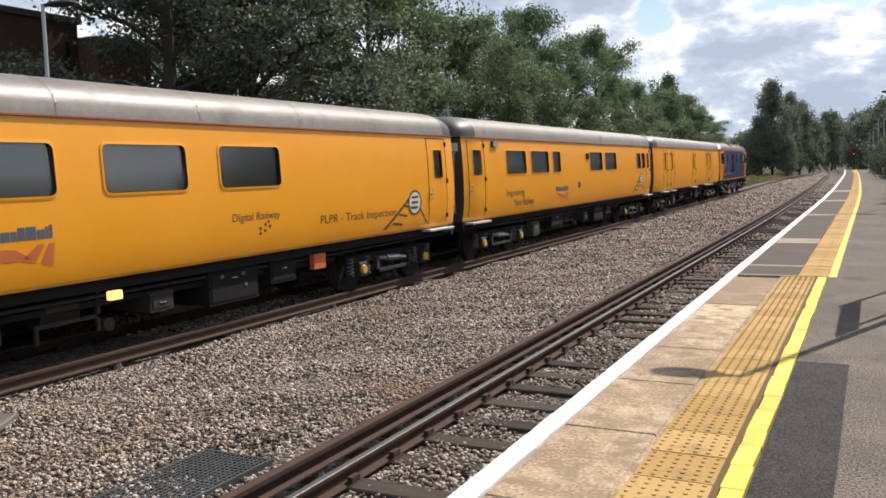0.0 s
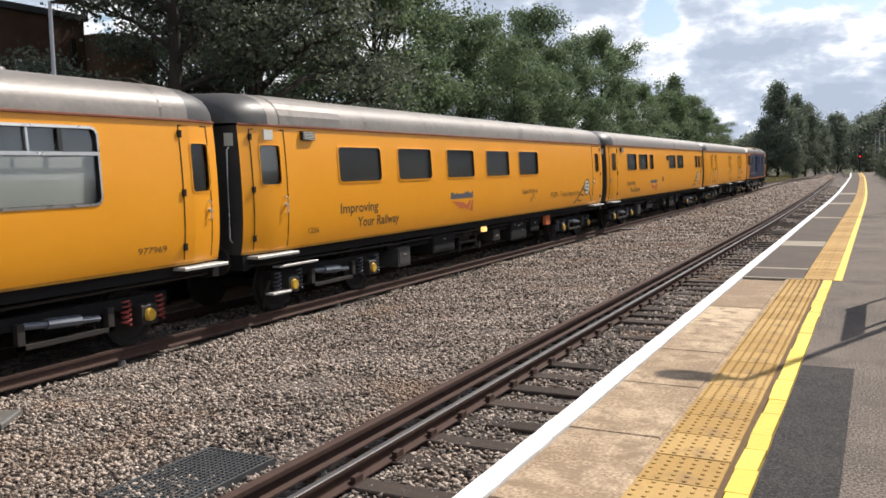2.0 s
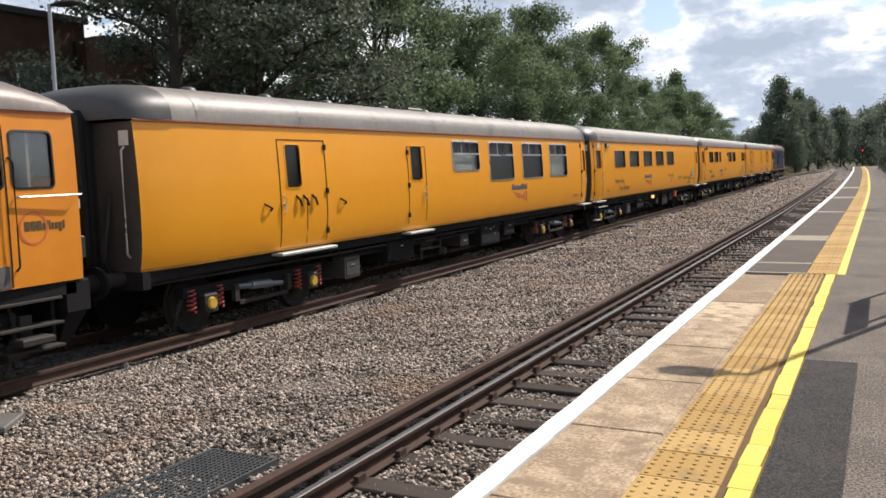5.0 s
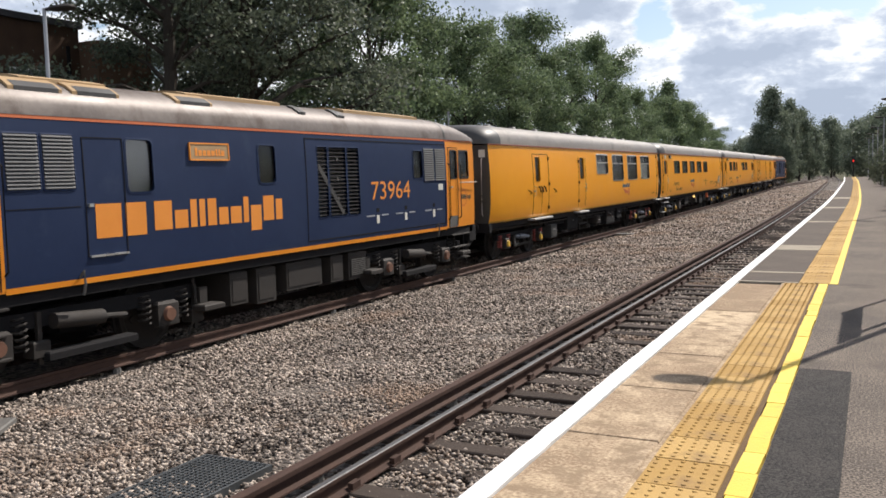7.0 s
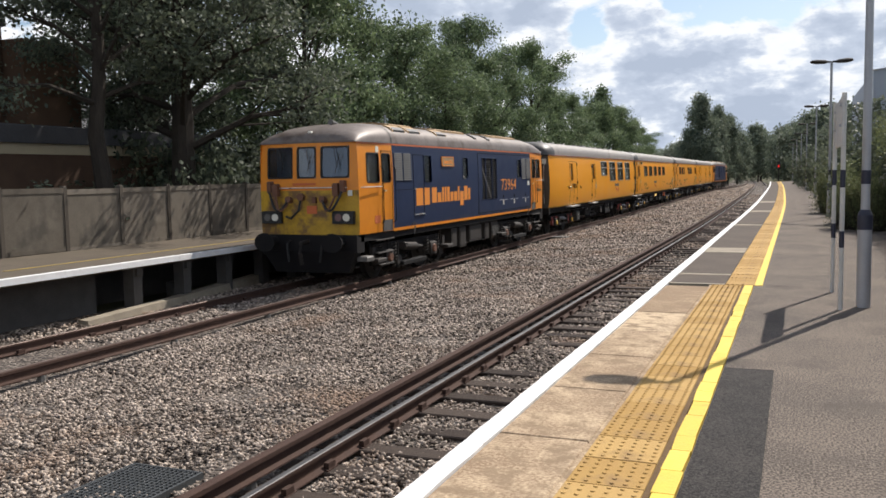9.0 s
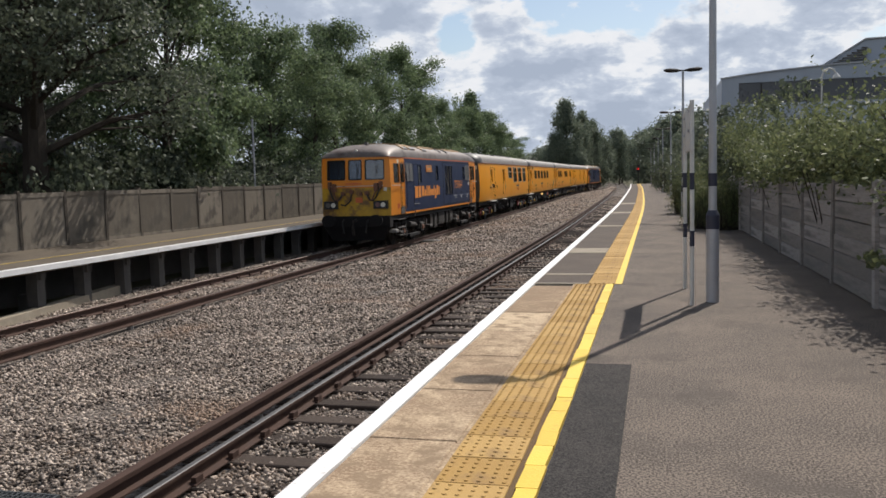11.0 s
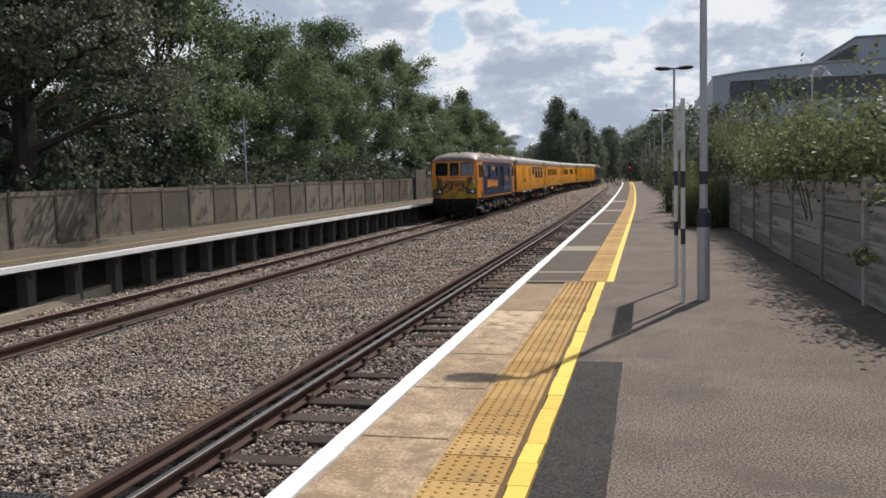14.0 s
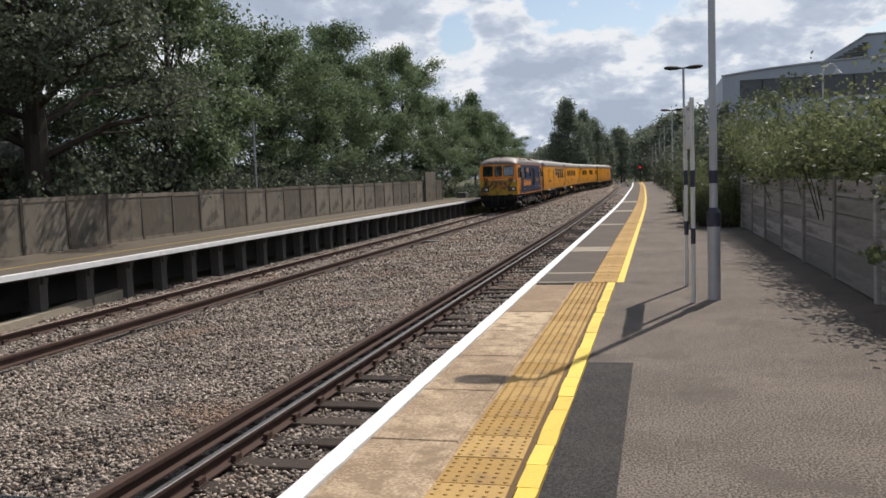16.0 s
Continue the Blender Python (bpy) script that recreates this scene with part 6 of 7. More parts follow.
def tree_meshes(h, spread, seed, material, leaf_size=0.15, clumps=150, per_clump=75, bare=0.22, top=1.0, puff=0.55, r0=0.22, rise=0, tall=0.62):
    """Trunk, limbs and crown of one tree, grown from forking branches."""
    r = random.Random(seed)
    q = np.random.default_rng(seed)
    trunk, limbs = Build(), Build()
    pts, x, y = [], 0.0, 0.0
    for k in range(9):
        t = k / 8
        pts.append(Vector((x, y, h * 0.9 * t)))
        x += r.uniform(-0.16, 0.16)
        y += r.uniform(-0.16, 0.16)
    ring = lambda c, rad: [(c.x + rad * math.cos(i * math.pi / 4), c.y + rad * math.sin(i * math.pi / 4), c.z) for i in range(8)]
    trunk.loft([ring(p, r0 * (1 - 0.88 * k / 8) * (1.35 if k == 0 else 1)) for k, p in enumerate(pts)], caps=True)
    ends = []
    n = max(10, clumps // 6)
    for i in range(n):
        t = bare + (0.97 - bare) * (i + r.random()) / n
        k = min(7, int(t * 8))
        base = pts[k].lerp(pts[k + 1], t * 8 - k) if k < 8 else pts[8]
        az = i * 2.4 + r.uniform(-0.5, 0.5)
        f = (t - bare) / (1 - bare)
        reach = spread * (0.5 + 1.5 * f * (1 - f) + 0.25 * (1 - f)) * r.uniform(0.65, 1.15) * (top if f > 0.6 else 1.0)
        el = radians(min(80 if rise > 15 else 60, r.uniform(8, 35) + 45 * f + rise))
        d = Vector((math.cos(az) * math.cos(el), math.sin(az) * math.cos(el), math.sin(el)))
        tip = base + d * reach
        mid = base.lerp(tip, 0.5) + Vector((0, 0, 0.08 * reach))
        rad = r0 * 0.38 * (1 - 0.7 * t)
        limbs.rod(base, mid, rad, 5, rad * 0.7).rod(mid, tip, rad * 0.7, 5, rad * 0.2)
        full = 1.0 - 0.55 * max(0.0, f - 0.7) / 0.3
        ends.append((tip, full))
        for j in range(5):
            s = r.uniform(0.35, 1.0)
            root = base.lerp(mid, s * 2) if s < 0.5 else mid.lerp(tip, s * 2 - 1)
            d2 = (d + Vector((r.uniform(-1, 1), r.uniform(-1, 1), r.uniform(-0.5, 0.9))) * 0.9).normalized()
            tip2 = root + d2 * reach * r.uniform(0.22, 0.5)
            limbs.rod(root, tip2, rad * 0.35, 4, rad * 0.1)
            ends.append((tip2, full * r.uniform(0.6, 1.1)))
    cs = []
    for tip, k in ends:
        m = int(per_clump * k)
        c = q.normal(size=(m, 3)) * np.array([1, 1, tall]) * puff * (0.7 + 0.5 * k)
        cs.append(c + np.array(tip))
    c = np.concatenate(cs)
    crown = quads("crown", c, leaf_size * q.uniform(0.6, 1.3, len(c)), material, seed + 1)
    return trunk.mesh("trunk", BARK, True), limbs.mesh("branchwork", BARK), crown


def plant(name, meshes, label, group, at, k=1.0, kind_="tree", turn=0.0, kz=None, top=None):
    """top: the height that the crown reaches."""
    if top:
        kz = top / float(np.quantile([p.co.z for p in meshes[2].vertices], 0.998))
    ob = thing(name, label, kind_, group)
    for nm, me in zip(("trunk", "branchwork", "crown"), meshes):
        part(nm, me, None, ob)
    ob.matrix_basis = pose(*at, 0, 0, turn) @ Matrix.Diagonal((k, k, kz or k, 1))
    return ob


dark_tree = tree_meshes(14.5, 4.4, 21, LEAF_B, 0.066, 200, 230, 0.16, 0.9, 0.36, 0.36, -6, 0.42)
dark_tree_2 = tree_meshes(13.5, 4.0, 27, LEAF_B, 0.066, 170, 230, 0.3, 0.9, 0.38, 0.3, -6, 0.45)
green_tree = tree_meshes(12.0, 3.9, 33, LEAF_A, 0.09, 150, 240, 0.12, 0.8, 0.34, 0.2, 4, 0.7)
green_tree_2 = tree_meshes(12.0, 4.1, 35, LEAF_A, 0.09, 150, 240, 0.1, 0.75, 0.36, 0.2, 8, 0.75)
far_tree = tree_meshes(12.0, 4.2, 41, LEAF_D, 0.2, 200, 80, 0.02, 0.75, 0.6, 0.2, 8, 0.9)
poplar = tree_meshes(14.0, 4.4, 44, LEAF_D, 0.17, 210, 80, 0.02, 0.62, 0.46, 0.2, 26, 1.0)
tip_tree = tree_meshes(12.0, 3.0, 47, LEAF_A, 0.14, 170, 110, 0.08, 0.4, 0.4, 0.18, 20, 0.9)
G1 = "trees behind the far platform"
for mesh, x, y, k, top, turn, lab in (
        (dark_tree, -17.5, 21.6, 1.18, 16.0, 10, "tall dark tree with a thick trunk"), (dark_tree_2, -20.5, 24.2, 1.0, 14.5, 140, "tall dark tree in deep shade"), (dark_tree_2, -17.9, 18.6, 0.92, 13.8, 260, "dark tree overhanging the brick house"),
        (green_tree, -18.3, 29.5, 0.9, 12.6, 30, "green tree with several slender stems"), (green_tree_2, -20.4, 35.0, 0.95, 12.6, 200, "broad green tree behind the concrete fence"), (green_tree, -19.2, 41.0, 0.85, 10.6, 110, "leafy green tree behind the concrete fence"),
        (green_tree_2, -19.4, 46.5, 0.8, 10.3, 300, "leafy green tree behind the concrete fence"), (green_tree, -19.8, 52.0, 0.82, 12.9, 250, "tall green tree behind the concrete fence"), (green_tree_2, -19.6, 58.6, 0.85, 11.9, 75, "leafy green tree behind the concrete fence"),
        (green_tree, -19.7, 65.5, 0.88, 13.2, 20, "tall green tree behind the concrete fence"), (green_tree_2, -19.8, 73.0, 0.85, 10.2, 160, "leafy green tree behind the concrete fence"), (green_tree, -20.0, 79.8, 0.8, 10.0, 20, "lower green tree at the end of the row"),
        (green_tree_2, -20.3, 86.5, 0.75, 7.8, 310, "lower green tree at the end of the row"), (tip_tree, -19.6, 94.0, 0.8, 12.2, 20, "slim pointed tree standing over the row"), (green_tree, -19.8, 102.5, 0.85, 10.6, 220, "lower green tree at the end of the row"),
        (green_tree_2, -20.0, 112.0, 0.85, 9.7, 120, "lower green tree at the end of the row"), (green_tree, -20.5, 120.5, 0.8, 8.6, 30, "lower green tree at the end of the row"), (green_tree_2, -21.0, 129.5, 0.75, 6.3, 130, "lower green tree at the end of the row"),
        (dark_tree_2, -25.0, 29.0, 1.0, 9.6, 70, "dark tree standing behind the front row"), (green_tree_2, -26.0, 37.0, 1.1, 8.6, 10, "green tree standing behind the front row"), (green_tree, -25.5, 46.0, 1.1, 8.6, 190, "green tree standing behind the front row"),
        (dark_tree_2, -26.0, 56.0, 1.1, 9.6, 150, "dark tree standing behind the front row"), (green_tree_2, -26.0, 67.0, 1.1, 9.0, 270, "green tree standing behind the front row"), (dark_tree_2, -22.8, 26.0, 0.8, 8.6, 200, "small dark tree under the taller ones"),
        (far_tree, -22, 140.0, 0.75, 5.6, 40, "small green tree beyond the row"), (far_tree, -24, 152.0, 0.8, 6.0, 140, "small green tree beyond the row")):
    plant("tree", mesh, lab, G1, (x, y, -0.1), k, turn=turn, top=top * (0.9 if y > 38 else 1.0))
G2 = "trees beyond the platform end"
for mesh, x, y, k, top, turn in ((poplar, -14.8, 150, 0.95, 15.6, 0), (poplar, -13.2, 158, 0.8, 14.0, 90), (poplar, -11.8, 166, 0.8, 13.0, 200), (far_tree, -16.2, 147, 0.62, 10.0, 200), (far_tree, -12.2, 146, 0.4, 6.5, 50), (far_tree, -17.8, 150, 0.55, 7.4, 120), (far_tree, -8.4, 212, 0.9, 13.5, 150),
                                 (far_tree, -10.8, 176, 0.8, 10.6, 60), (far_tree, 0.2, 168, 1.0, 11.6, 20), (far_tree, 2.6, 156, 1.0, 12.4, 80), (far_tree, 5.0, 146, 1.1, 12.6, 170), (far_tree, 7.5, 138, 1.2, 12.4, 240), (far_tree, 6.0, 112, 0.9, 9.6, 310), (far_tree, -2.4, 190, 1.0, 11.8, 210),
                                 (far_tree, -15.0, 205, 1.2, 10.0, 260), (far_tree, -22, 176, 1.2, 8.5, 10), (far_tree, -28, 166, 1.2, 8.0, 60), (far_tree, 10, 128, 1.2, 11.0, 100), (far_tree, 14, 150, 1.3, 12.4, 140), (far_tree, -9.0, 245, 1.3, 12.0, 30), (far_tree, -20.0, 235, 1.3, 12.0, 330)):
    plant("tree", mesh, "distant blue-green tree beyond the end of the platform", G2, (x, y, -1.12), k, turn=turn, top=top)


def shrub_meshes(w, d, h, seed, material, n, leaf_size, spikes=5):
    """A shrub of upright stems that carry leaves, denser below."""
    r = random.Random(seed)
    q = np.random.default_rng(seed)
    stems, cs = Build(), []
    for i in range(max(6, int(n / 90))):
        x, y = r.uniform(-w / 2, w / 2), r.uniform(-d / 2, d / 2)
        hh = h * (r.uniform(0.82, 1.08) if i < spikes else r.uniform(0.3, 0.8))
        lean = Vector((r.uniform(-0.25, 0.25), r.uniform(-0.25, 0.25), 1))
        tip = Vector((x, y, 0)) + lean * hh
        stems.rod((x, y, -0.05), Vector((x, y, 0)).lerp(tip, 0.72), 0.018, 5, 0.006)
        m = int(90 * r.uniform(0.7, 1.3))
        knots = q.uniform(0.12, 1.0, 5) ** 0.85
        side = q.normal(size=(5, 3)) * np.array([0.22, 0.22, 0.1])
        pick = q.integers(0, 5, m)
        t = knots[pick]
        c = np.array((x, y, 0))[None] + t[:, None] * np.array(lean * hh)[None] + side[pick] + q.normal(size=(m, 3)) * (0.17 - 0.04 * t[:, None])
        c[:, 2] = np.abs(c[:, 2])
        cs.append(c)
    c = np.concatenate(cs)
    c = c[np.abs(c[:, 0]) < w / 2 + np.where(c[:, 2] > 1.75, 0.6, 0.12)]
    return stems.mesh("branchwork", BARK), quads("foliage", c, leaf_size * q.uniform(0.55, 1.3, len(c)), material, seed + 2, 0.1)


def shrub(meshes, label, group, at, turn=0.0, k=1.0, kz=1.0):
    ob = thing("shrub", label, "shrub", group)
    for nm, me in zip(("branchwork", "foliage"), meshes):
        part(nm, me, None, ob)
    ob.matrix_basis = pose(*at, 0, 0, turn) @ Matrix.Diagonal((k, k, kz, 1))


bush_a = shrub_meshes(1.7, 2.6, 3.2, 51, LEAF_C, 30000, 0.042, 16)
bush_b = shrub_meshes(1.7, 2.6, 3.0, 53, LEAF_C, 28000, 0.04, 14)
bush_c = shrub_meshes(2.4, 3.2, 3.6, 57, LEAF_B, 5200, 0.09, 6)
G3 = "shrubs behind the platform fence"
rs = random.Random(9)
for i, y in enumerate((6.2, 8.0, 9.7, 11.3, 12.8, 14.4, 16.0, 17.6, 19.4, 21.2, 23.0, 25.2)):
    kz = (0.58, 0.6, 0.64, 0.74, 0.84, 0.88, 0.84, 0.72, 0.66, 0.74, 0.95, 1.15)[i]
    shrub((bush_a, bush_b)[i % 2], ("sunlit yellow-green shrub leaning over the concrete fence", "leafy green shrub leaning over the concrete fence")[i % 2], G3, (fence_x(y) + 1.03 + rs.uniform(0.0, 0.12), y, 0), rs.choice((0, 180)) + rs.uniform(-4, 4), 1.0, kz)
for y in (9, 11.6, 14.2, 16.8, 19.4, 22.0, 24.6):
    shrub(bush_b, "dense green shrub in the second row behind the fence", G3, (fence_x(y) + 2.9, y, 0), rs.uniform(0, 360), 1.15, 0.55)
for y in (27.5, 30.5, 34, 38, 42.5, 48, 54, 61, 69, 78, 88, 99):
    shrub(bush_c, "dark overgrown shrub beside the platform", G3, (fence_x(y) + 1.2 + bend(y) * 0.8, y, 0), rs.uniform(0, 360), 1.0, rs.uniform(0.95, 1.1))
shrub(bush_b, "leafy shoots growing out over the platform", G3, (1.55, 24.0, 0), 40, 0.55, 0.6)
shrub(bush_b, "leafy shoots growing out over the platform", G3, (1.6, 27.0, 0), 160, 0.6, 0.7)
shrub(bush_a, "leafy shoots growing out over the platform", G3, (1.5, 33.0, 0), 80, 0.6, 0.6)
def shoot_meshes(d, seed, material, stems_n, leaf_size):
    """Stems that rise behind the fence and lean out over it, leafy in their upper half."""
    r = random.Random(seed)
    q_ = np.random.default_rng(seed)
    stems, cs_ = Build(), []
    for i in range(stems_n):
        x, y_ = r.uniform(0.2, 0.8), r.uniform(-d / 2, d / 2)
        top_ = r.choice((1.5, 1.55, 1.65, 1.8, 2.1)) * r.uniform(0.95, 1.05)
        lean = r.uniform(-0.32, 0.2)
        mid_, tip_ = Vector((x, y_, 1.36)), Vector((lean, y_ + r.uniform(-0.5, 0.5), top_))
        stems.rod((x, y_, -0.05), mid_, 0.014, 5, 0.01).rod(mid_, tip_, 0.01, 5, 0.003)
        m = int(200 * r.uniform(0.6, 1.4))
        t = q_.uniform(0.1, 1.05, m)
        c_ = np.array(mid_)[None] + t[:, None] * np.array(tip_ - mid_)[None] + q_.normal(size=(m, 3)) * np.array([0.13, 0.17, 0.12])
        cs_.append(c_[c_[:, 2] > 1.4])
    c_ = np.concatenate(cs_)
    return stems.mesh("branchwork", BARK), quads("foliage", c_, leaf_size * q_.uniform(0.55, 1.3, len(c_)), material, seed + 2, 0.1)


shoots = shoot_meshes(2.6, 81, LEAF_C, 17, 0.034), shoot_meshes(2.6, 83, LEAF_C, 14, 0.034)
for i, y in enumerate(np.arange(10.8, 26, 2.2)):
    shrub(shoots[i % 2], "leafy shoots arching over the top of the concrete fence", G3, (fence_x(y) + 0.02, float(y), 0), rs.uniform(-3, 3), 1.0, (1.06, 1.14, 1.1, 1.0, 1.0, 1.2, 1.3, 1.3)[i % 8])
# trailing ivy shoots hanging over the planks
q = np.random.default_rng(77)
cs = []
for y in np.arange(5.5, 24, 0.5):
    n = int(q.integers(4, 34))
    drop = q.random() ** 2 * 0.25
    cs.append(np.stack([fence_x(y) - 0.02 + q.normal(0, 0.09, n), y + q.normal(0, 0.22, n), 1.38 - np.abs(q.normal(0, 0.05 + drop, n)) + 0.05], 1))
cs.append(np.stack([q.normal(2.12, 0.04, 60), q.normal(9.4, 0.2, 60), q.normal(0.62, 0.05, 60)], 1))
c = np.concatenate(cs)
tagged(new("hanging_leaves", quads("hanging_leaves", c, 0.05 * q.uniform(0.6, 1.3, len(c)), LEAF_C, 5)), "sunlit trailing leaves along the top of the fence", "leaves", kind="stuff")
under_a = shrub_meshes(2.6, 3.4, 3.4, 61, LEAF_B, 5200, 0.10, 4)
under_b = shrub_meshes(2.4, 3.2, 3.0, 63, LEAF_B, 6500, 0.09, 5)
G4 = "undergrowth behind the far fence"
for i, y in enumerate(np.arange(13.5, 66, 2.9)):
    shrub((under_a, under_b)[i % 2] if y > 20 else under_a, "dark leafy undergrowth behind the concrete panel fence", G4, (-17.5 - rs.uniform(0, 0.6), float(y), -0.05), rs.uniform(0, 360), 1.0, rs.uniform(0.75, 1.25) if y > 22 else 0.5)
for y in np.arange(22, 68, 3.3):
    shrub((under_a, under_b)[int(y) % 2], "dense dark undergrowth between the tree trunks", G4, (-20.6 - rs.uniform(0, 0.8), float(y), -0.05), rs.uniform(0, 360), 1.15, rs.uniform(1.0, 1.4))
for y in (70, 76, 83, 91, 100, 112, 126, 140):
    shrub(under_b, "scrubby bush on the grassy verge", G4, (-17.2 - (y - 70) * 0.02, y, -1.1), rs.uniform(0, 360), 1.0, 0.8)
for y in (142, 150, 160):
    shrub(under_b, "scrubby bush beyond the platform end", G4, (2.0 + rs.uniform(-2, 4), y, -1.1), rs.uniform(0, 360), 1.3, 1.0)
n = 16000
gx, gy = q.uniform(-17, -12.4, n), 66 + 95 * q.random(n)
tagged(new("grass", quads("grass", np.stack([gx, gy, -1.0 + np.abs(q.normal(0, 0.16, n))], 1), 0.14 * q.uniform(0.5, 1.3, n), GRASS, 15, -1.5, 0.16)), "dry yellow-green grass and weeds on the verge", "grass", kind="stuff")
n = 9000
gx = q.uniform(-12.6, -11.4, n)
tagged(new("weeds", quads("weeds", np.stack([gx - 0.7, 58 + 80 * q.random(n) ** 1.3, -1.0 + np.abs(q.normal(0, 0.2, n))], 1), 0.13 * q.uniform(0.5, 1.3, n), GRASS, 18, -1.5, 0.2)), "dry green weeds along the far track", "weeds", kind="stuff")
n = 7000
tagged(new("grass", quads("grass", np.stack([q.uniform(-3.2, 1.5, n), q.uniform(131, 175, n), -0.95 + np.abs(q.normal(0, 0.25, n))], 1), 0.2 * q.uniform(0.5, 1.3, n), GRASS, 16, -1.5, 0.16)), "sunlit grass beyond the platform end", "grass", kind="stuff")


# ---- lamps, signs and signal ----
def lamp_post(x, y, arms, label, banded=True, h=4.95, turn=0.0):
    ob = thing("platform_lamp", label, "lamp post", "platform lamps", at=pose(x, y, 0, 0, 0, turn))
    part("base_column", Build().rod((0, 0, 0), (0, 0, 1.0), 0.073, 14), GALV, ob, smooth=True)
    part("collar", Build().rod((0, 0, 0.86), (0, 0, 1.02), 0.077, 14).rod((0, 0, 1.02), (0, 0, 1.08), 0.077, 14, 0.05), BAND, ob, "dark blue painted band", smooth=True)
    part("upper_column", Build().rod((0, 0, 1.0), (0, 0, h), 0.047, 12, 0.036), GALV, ob, smooth=True)
    if banded:
        part("band", Build().rod((0, 0, 1.36), (0, 0, 1.51), 0.05, 12), BAND, ob, smooth=True)
    for s in arms:
        lt = Build()
        lt.loft([[(s * dx + 0, w_ * math.cos(a * math.pi / 5), h - 0.02 + 0.05 * dx + t_ * math.sin(a * math.pi / 5)) for a in range(10)] for dx, w_, t_ in ((0.03, 0.03, 0.025), (0.12, 0.05, 0.035), (0.2, 0.13, 0.06), (0.45, 0.16, 0.07), (0.58, 0.12, 0.05), (0.63, 0.03, 0.015))], caps=True)
        ln = part("lantern", lt, UNDER_GREY, ob, "grey street lantern", smooth=True)
        part("diffuser", Build().loft([[(s * dx, w_ * math.cos(a * math.pi / 4), h - 0.055 + 0.05 * dx) for a in range(8)] for dx, w_ in ((0.24, 0.05), (0.3, 0.075), (0.5, 0.07), (0.56, 0.04))], caps=True), PALE, ln)
    return ob


lamp_post(0.63, 10.47, (-1,), "galvanised lamp post with dark bands and one arm")
lamp_post(0.9, 30.3, (-1, 1), "slim lamp post with a lantern either side")
for y in (51, 70, 88, 106, 124):
    lamp_post(1.0 + bend(y), y, (-1, 1), "slim lamp post further along the platform")
lamp_post(-14.73, 11.94, (1,), "grey lamp post on the far platform", h=4.95, turn=25)
thin = thing("thin_post", "thin grey post behind the far fence", "post")
part("post", Build().rod((-15.55, 31.6, -0.05), (-15.55, 31.6, 4.0), 0.04, 8), GALV, thin)
part("cap", Build().rod((-15.55, 31.6, 4.0), (-15.55, 31.6, 4.06), 0.05, 8), GALV, thin)

sign = thing("platform_sign", "station sign on two banded white posts seen edge on", "sign")
for x, y in ((0.358, 11.66), (0.388, 10.2)):
    p = part("post", Build().rod((x, y, 0), (x, y, 2.34), 0.025, 10), POST_WHITE, sign, smooth=True)
    for z0, z1 in ((0.68, 0.86), (1.33, 1.52)):
        part("band", Build().rod((x, y, z0), (x, y, z1), 0.027, 10), BAND, p, smooth=True)
part("board", Build().slab(0.36, 0.385, 9.95, 11.7, 1.78, 2.3, 0.004), POST_WHITE, sign)
for z in (1.98, 2.2):
    for y in (10.2, 11.66):
        part("bracket", Build().box(0.34, 0.4, y - 0.04, y + 0.04, z, z + 0.03), GALV, sign)

signal = thing("railway_signal", "railway signal showing a red light beyond the platform", "signal", at=pose(-2.6, 138, -1.11))
part("post", Build().rod((0, 0, 0), (0, 0, 3.6), 0.08, 8), UNDER_GREY, signal)
hd = part("signal_head", Build().slab(-0.25, 0.25, -0.15, 0.05, 2.9, 4.0, 0.03), RUBBER, signal)
part("red_aspect", Build().rod((0, -0.16, 3.3), (0, -0.18, 3.3), 0.12, 14), RED_LAMP, hd, "lit red lens")
part("hood", Build().loft([[(0.15 * math.cos(a * math.pi / 8), yy, 3.3 + 0.15 * math.sin(a * math.pi / 8)) for a in range(9)] for yy in (-0.16, -0.36)], closed=False), RUBBER, hd)
hut = thing("relay_cabinet", "grey trackside cabinet on the verge", "cabinet", at=pose(-15.0, 66.5, -1.11))
part("body", Build().slab(-0.35, 0.35, -0.5, 0.5, 0, 1.5, 0.02), UNDER_LIGHT, hut)
part("door", Build().box(0.35, 0.365, -0.45, 0.45, 0.1, 1.4), UNDER_LIGHT, hut)

# ---- buildings ----
house = thing("brick_house", "brown brick house in shade behind the trees", "house")
part("wall", Build().box(-36, -22.4, 0, 19.4, -0.1, 6.3), BRICK, house, "brown brick wall")
part("parapet", Build().slab(-36.1, -22.3, -0.1, 19.5, 6.3, 6.5, 0.03), SLATE, house)
part("lean_to_roof", Build().loft([[(-22.4, 5.0, 4.6), (-22.4, 16.2, 4.6), (-22.4, 16.2, 4.5)], [(-19.9, 5.0, 3.3), (-19.9, 16.2, 3.3), (-19.9, 16.2, 3.2)]], caps=True), SLATE, house)
part("bay_wall", Build().box(-24.5, -21.6, 19.41, 21.6, -0.1, 5.9), BRICK, house)
part("downpipe", Build().rod((-22.3, 18.9, 0), (-22.3, 18.9, 5.7), 0.06, 8), UNDER, house)
for y0, z0 in ((16.9, 3.6),):
    wv = part("window", Build().box(-22.42, -22.36, y0, y0 + 1.2, z0, z0 + 1.3), POST_WHITE, house)
    for k in range(2):
        part("pane", Build().box(-22.36, -22.35, y0 + 0.06 + 0.56 * k, y0 + 0.58 + 0.56 * k, z0 + 0.07, z0 + 1.23), DARK_BAND, wv)
annex = thing("flat_roofed_annex", "low annex with a cream band beside the brick house", "building")
part("wall", Build().box(-21.8, -19.6, 1, 25.2, -0.1, 2.35), BRICK, annex)
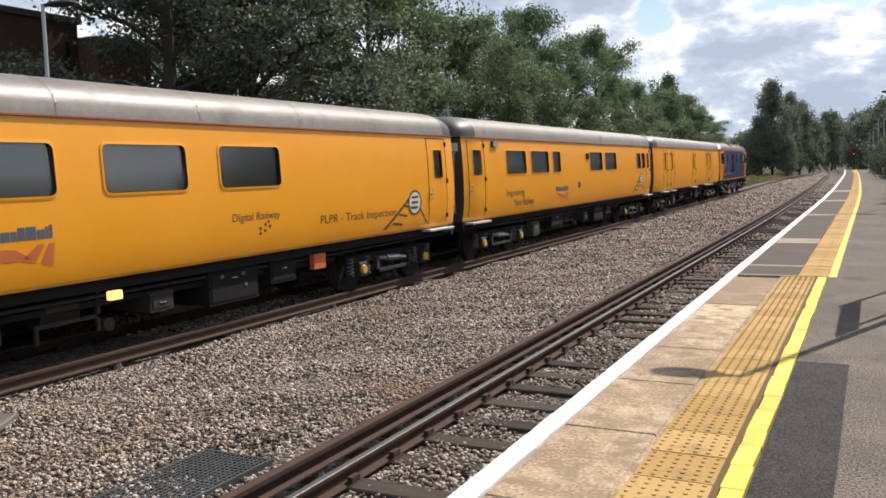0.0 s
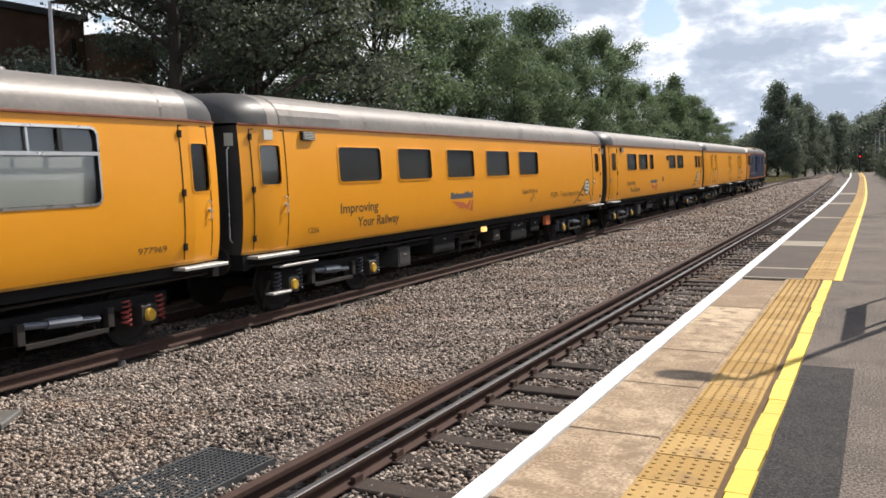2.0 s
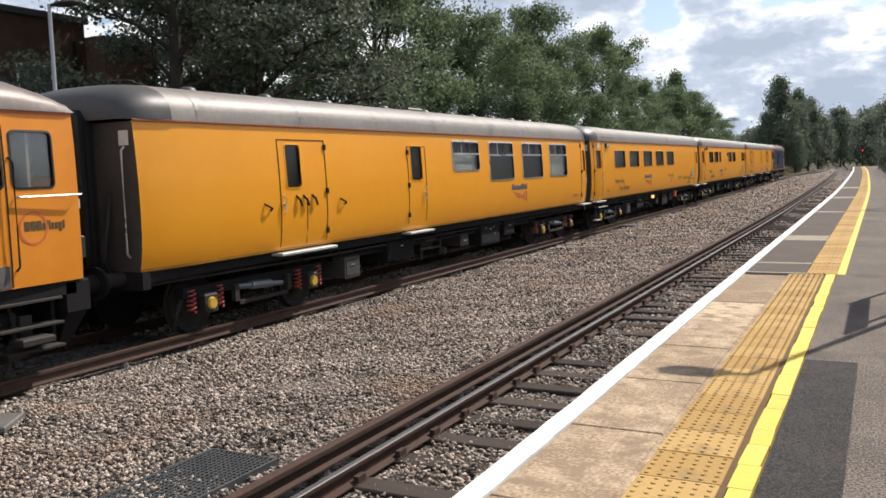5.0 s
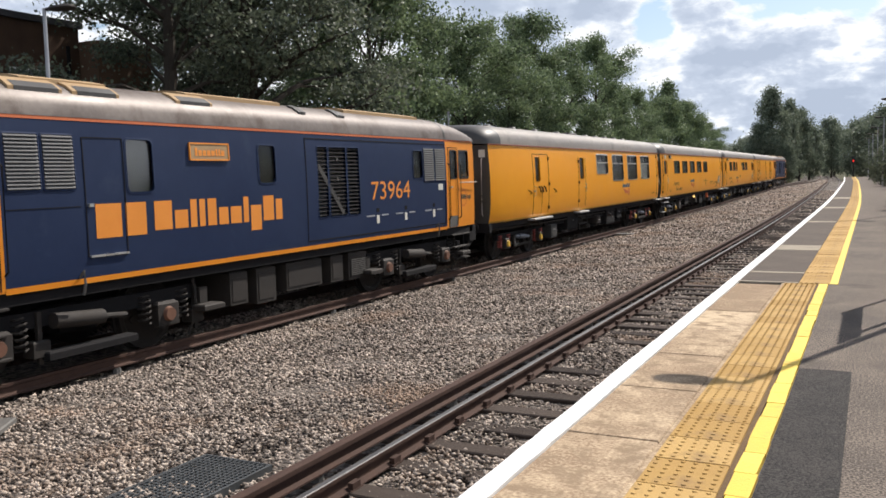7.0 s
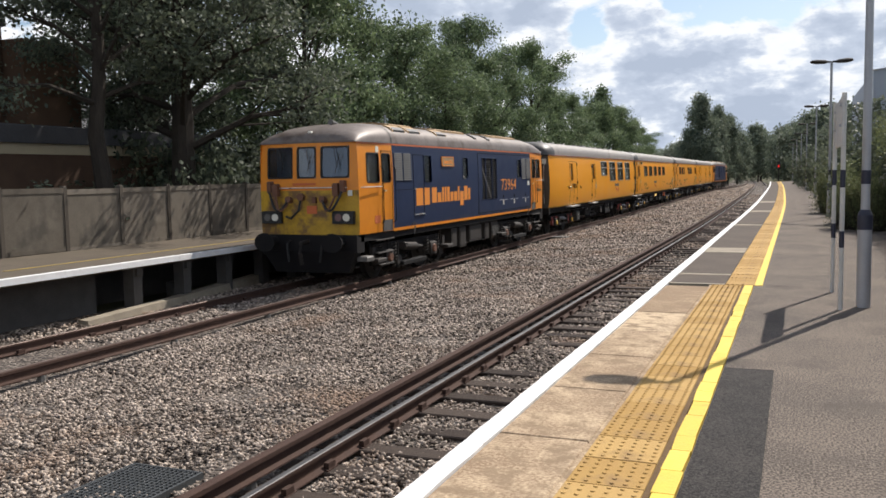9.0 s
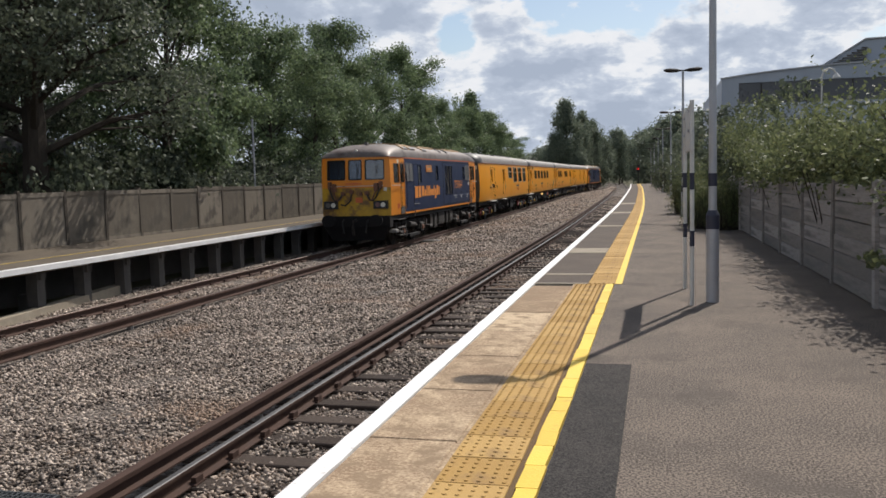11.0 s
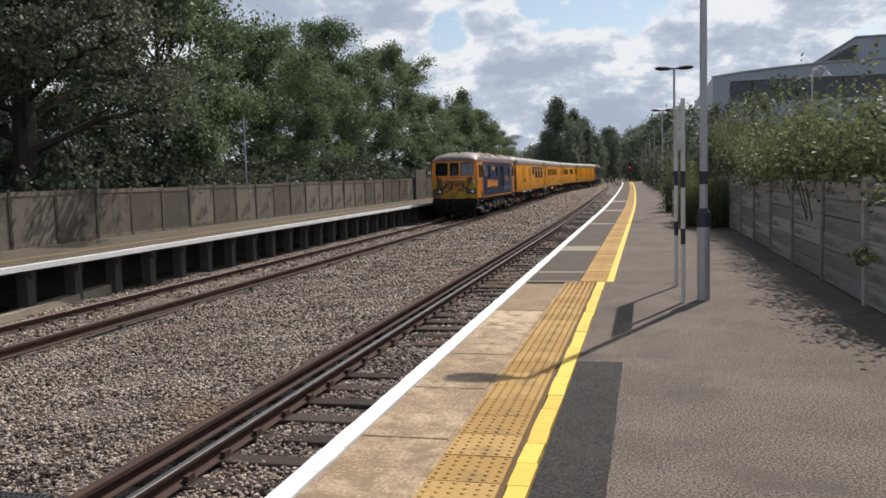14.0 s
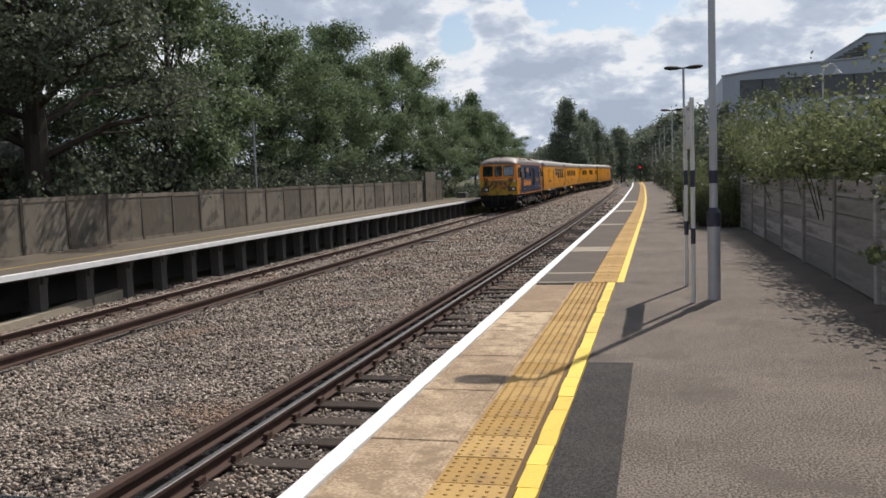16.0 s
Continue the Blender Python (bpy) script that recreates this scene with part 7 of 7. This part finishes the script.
part("cream_band", Build().box(-21.85, -19.55, 0.95, 25.25, 2.35, 2.65), RENDER_WALL, annex, "cream rendered band")
part("flat_roof", Build().slab(-22.0, -19.4, 0.8, 25.4, 2.65, 3.15, 0.04), SLATE, annex)
wall_house = thing("far_house", "pale house glimpsed through the tree trunks", "house")
part("wall", Build().box(-40, -33, 31, 42, -0.1, 4.0), RENDER_WALL, wall_house)
part("roof", Build().loft([[(-40.4, 30.6, 4.0), (-32.6, 30.6, 4.0), (-36.5, 30.6, 6.0)], [(-40.4, 42.4, 4.0), (-32.6, 42.4, 4.0), (-36.5, 42.4, 6.0)]], caps=True), SLATE, wall_house)

shed = thing("warehouse", "pale grey clad warehouse with a dark glazed band", "building")
SHED_X, SHED_Y = 4.95, 69.8
eaves = lambda x: 8.55 + 0.98 * (1 - math.exp(-(x - SHED_X) / 7.5))  # the roofline rises in a shallow curve


def front(x0, x1, z0, z1, y0=0.0, y1=26.0):
    """A block of the warehouse front; heights are numbers or follow the roofline."""
    at = lambda z, x: z(x) if callable(z) else z
    return Build().loft([[(x, SHED_Y + y0, at(z0, x)), (x, SHED_Y + y1, at(z0, x)), (x, SHED_Y + y1, at(z1, x)), (x, SHED_Y + y0, at(z1, x))] for x in stations(x0, x1, 2.0)], caps=True)


part("wall", front(SHED_X, 44, -0.1, 6.57), CLADDING, shed)
part("wall", front(SHED_X, 6.2, 6.57, 8.18), CLADDING, shed)
part("glazing_band", front(6.2, 44, 6.57, 8.18, 0.12), DARK_BAND, shed, "dark glazed band")
part("parapet", front(SHED_X, 44, 8.18, eaves), CLADDING, shed)
part("parapet_cap", front(SHED_X - 0.08, 44, eaves, lambda x: eaves(x) + 0.09, -0.12, 0.3), GALV, shed)
for k in range(13):
    part("cladding_rib", front(SHED_X + 0.6 + k * 2.9, SHED_X + 0.66 + k * 2.9, 0, 6.5, -0.04, 0.0), CLADDING, shed)
for k in range(9):
    part("glazing_bar", front(7.8 + k * 3.2, 7.88 + k * 3.2, 6.6, 8.15, 0.06, 0.12), UNDER_GREY, shed)
part("roof_light", Build().loft([[(x, SHED_Y + 1.0, 8.9), (x, SHED_Y + 9.0, 8.9), (x, SHED_Y + 9.0, z), (x, SHED_Y + 1.0, z)] for x, z in ((12.2, 9.2), (15.3, 11.05), (44, 11.3))], caps=True), CLADDING, shed)
part("roof_light_cap", Build().loft([[(x, SHED_Y + 0.85, z), (x, SHED_Y + 9.0, z), (x, SHED_Y + 9.0, z + 0.1), (x, SHED_Y + 0.85, z + 0.1)] for x, z in ((12.0, 9.1), (15.25, 11.06), (44, 11.31))], caps=True), GALV, shed)
for k in range(8):
    f = 0.06 + 0.115 * k
    part("louvre", Build().loft([[(12.5 + 2.9 * f + d, SHED_Y + 0.8, 9.12 + 1.5 * f), (12.5 + 2.9 * f + d, SHED_Y + 1.0, 9.12 + 1.5 * f), (12.5 + 2.9 * f + d, SHED_Y + 1.0, 9.22 + 1.5 * f), (12.5 + 2.9 * f + d, SHED_Y + 0.8, 9.2 + 1.5 * f)] for d in (0.0, 2.75 * (1 - f))], caps=True), UNDER_LIGHT, shed)
wl_ = thing("swan_neck_lamp", "white swan-neck yard lamp above the shrubs", "lamp post", at=pose(9.95, 57.5, 0))
pts = [(0, 0, 0), (0, 0, 7.0), (0.03, 0, 7.3), (0.16, 0, 7.55), (0.42, 0, 7.66), (0.68, 0, 7.55), (0.8, 0, 7.35)]
part("pole", Build().tube(pts, 0.055, 8), POST_WHITE, wl_)
part("shade", Build().rod((0.82, 0, 7.35), (0.84, 0, 7.05), 0.08, 12, 0.28), POST_WHITE, wl_, smooth=True)


# ---- motion ----
PLACES = [(0, -37.8), (1.5, -28.95), (3, -20.0), (5.5, -4.9), (7, 4.1), (9, 16.08), (10, 22.02), (12.5, 36.85), (14.5, 48.35), (16, 56.75)]  # seconds, y of the train's near end


def train_y(t):
    for (t0, y0), (t1, y1) in zip(PLACES, PLACES[1:]):
        if t <= t1:
            return y0 + (y1 - y0) * (t - t0) / (t1 - t0)
    return PLACES[-1][1]


def motions():
    for vehicle, offset, length, key in TRAIN:
        rows = []
        for k in range(33):
            t = k * 0.5
            y = train_y(t) + offset
            a, b = bend_far(y + 0.15 * length), bend_far(y + 0.85 * length)
            turn = -math.degrees(math.atan2(b - a, 0.7 * length))
            rows.append((t, pose(FAR_X + a - (b - a) * 0.214, y, RAIL_Z, 0, 0, turn)))
        walk(vehicle, rows)
        for ob, y, radius in TURNING[key]:
            walk(ob, [(k * 0.1, pose(0, y, radius, -math.degrees((train_y(k * 0.1) - train_y(0)) / radius), 0, 0)) for k in range(161)])


motions()
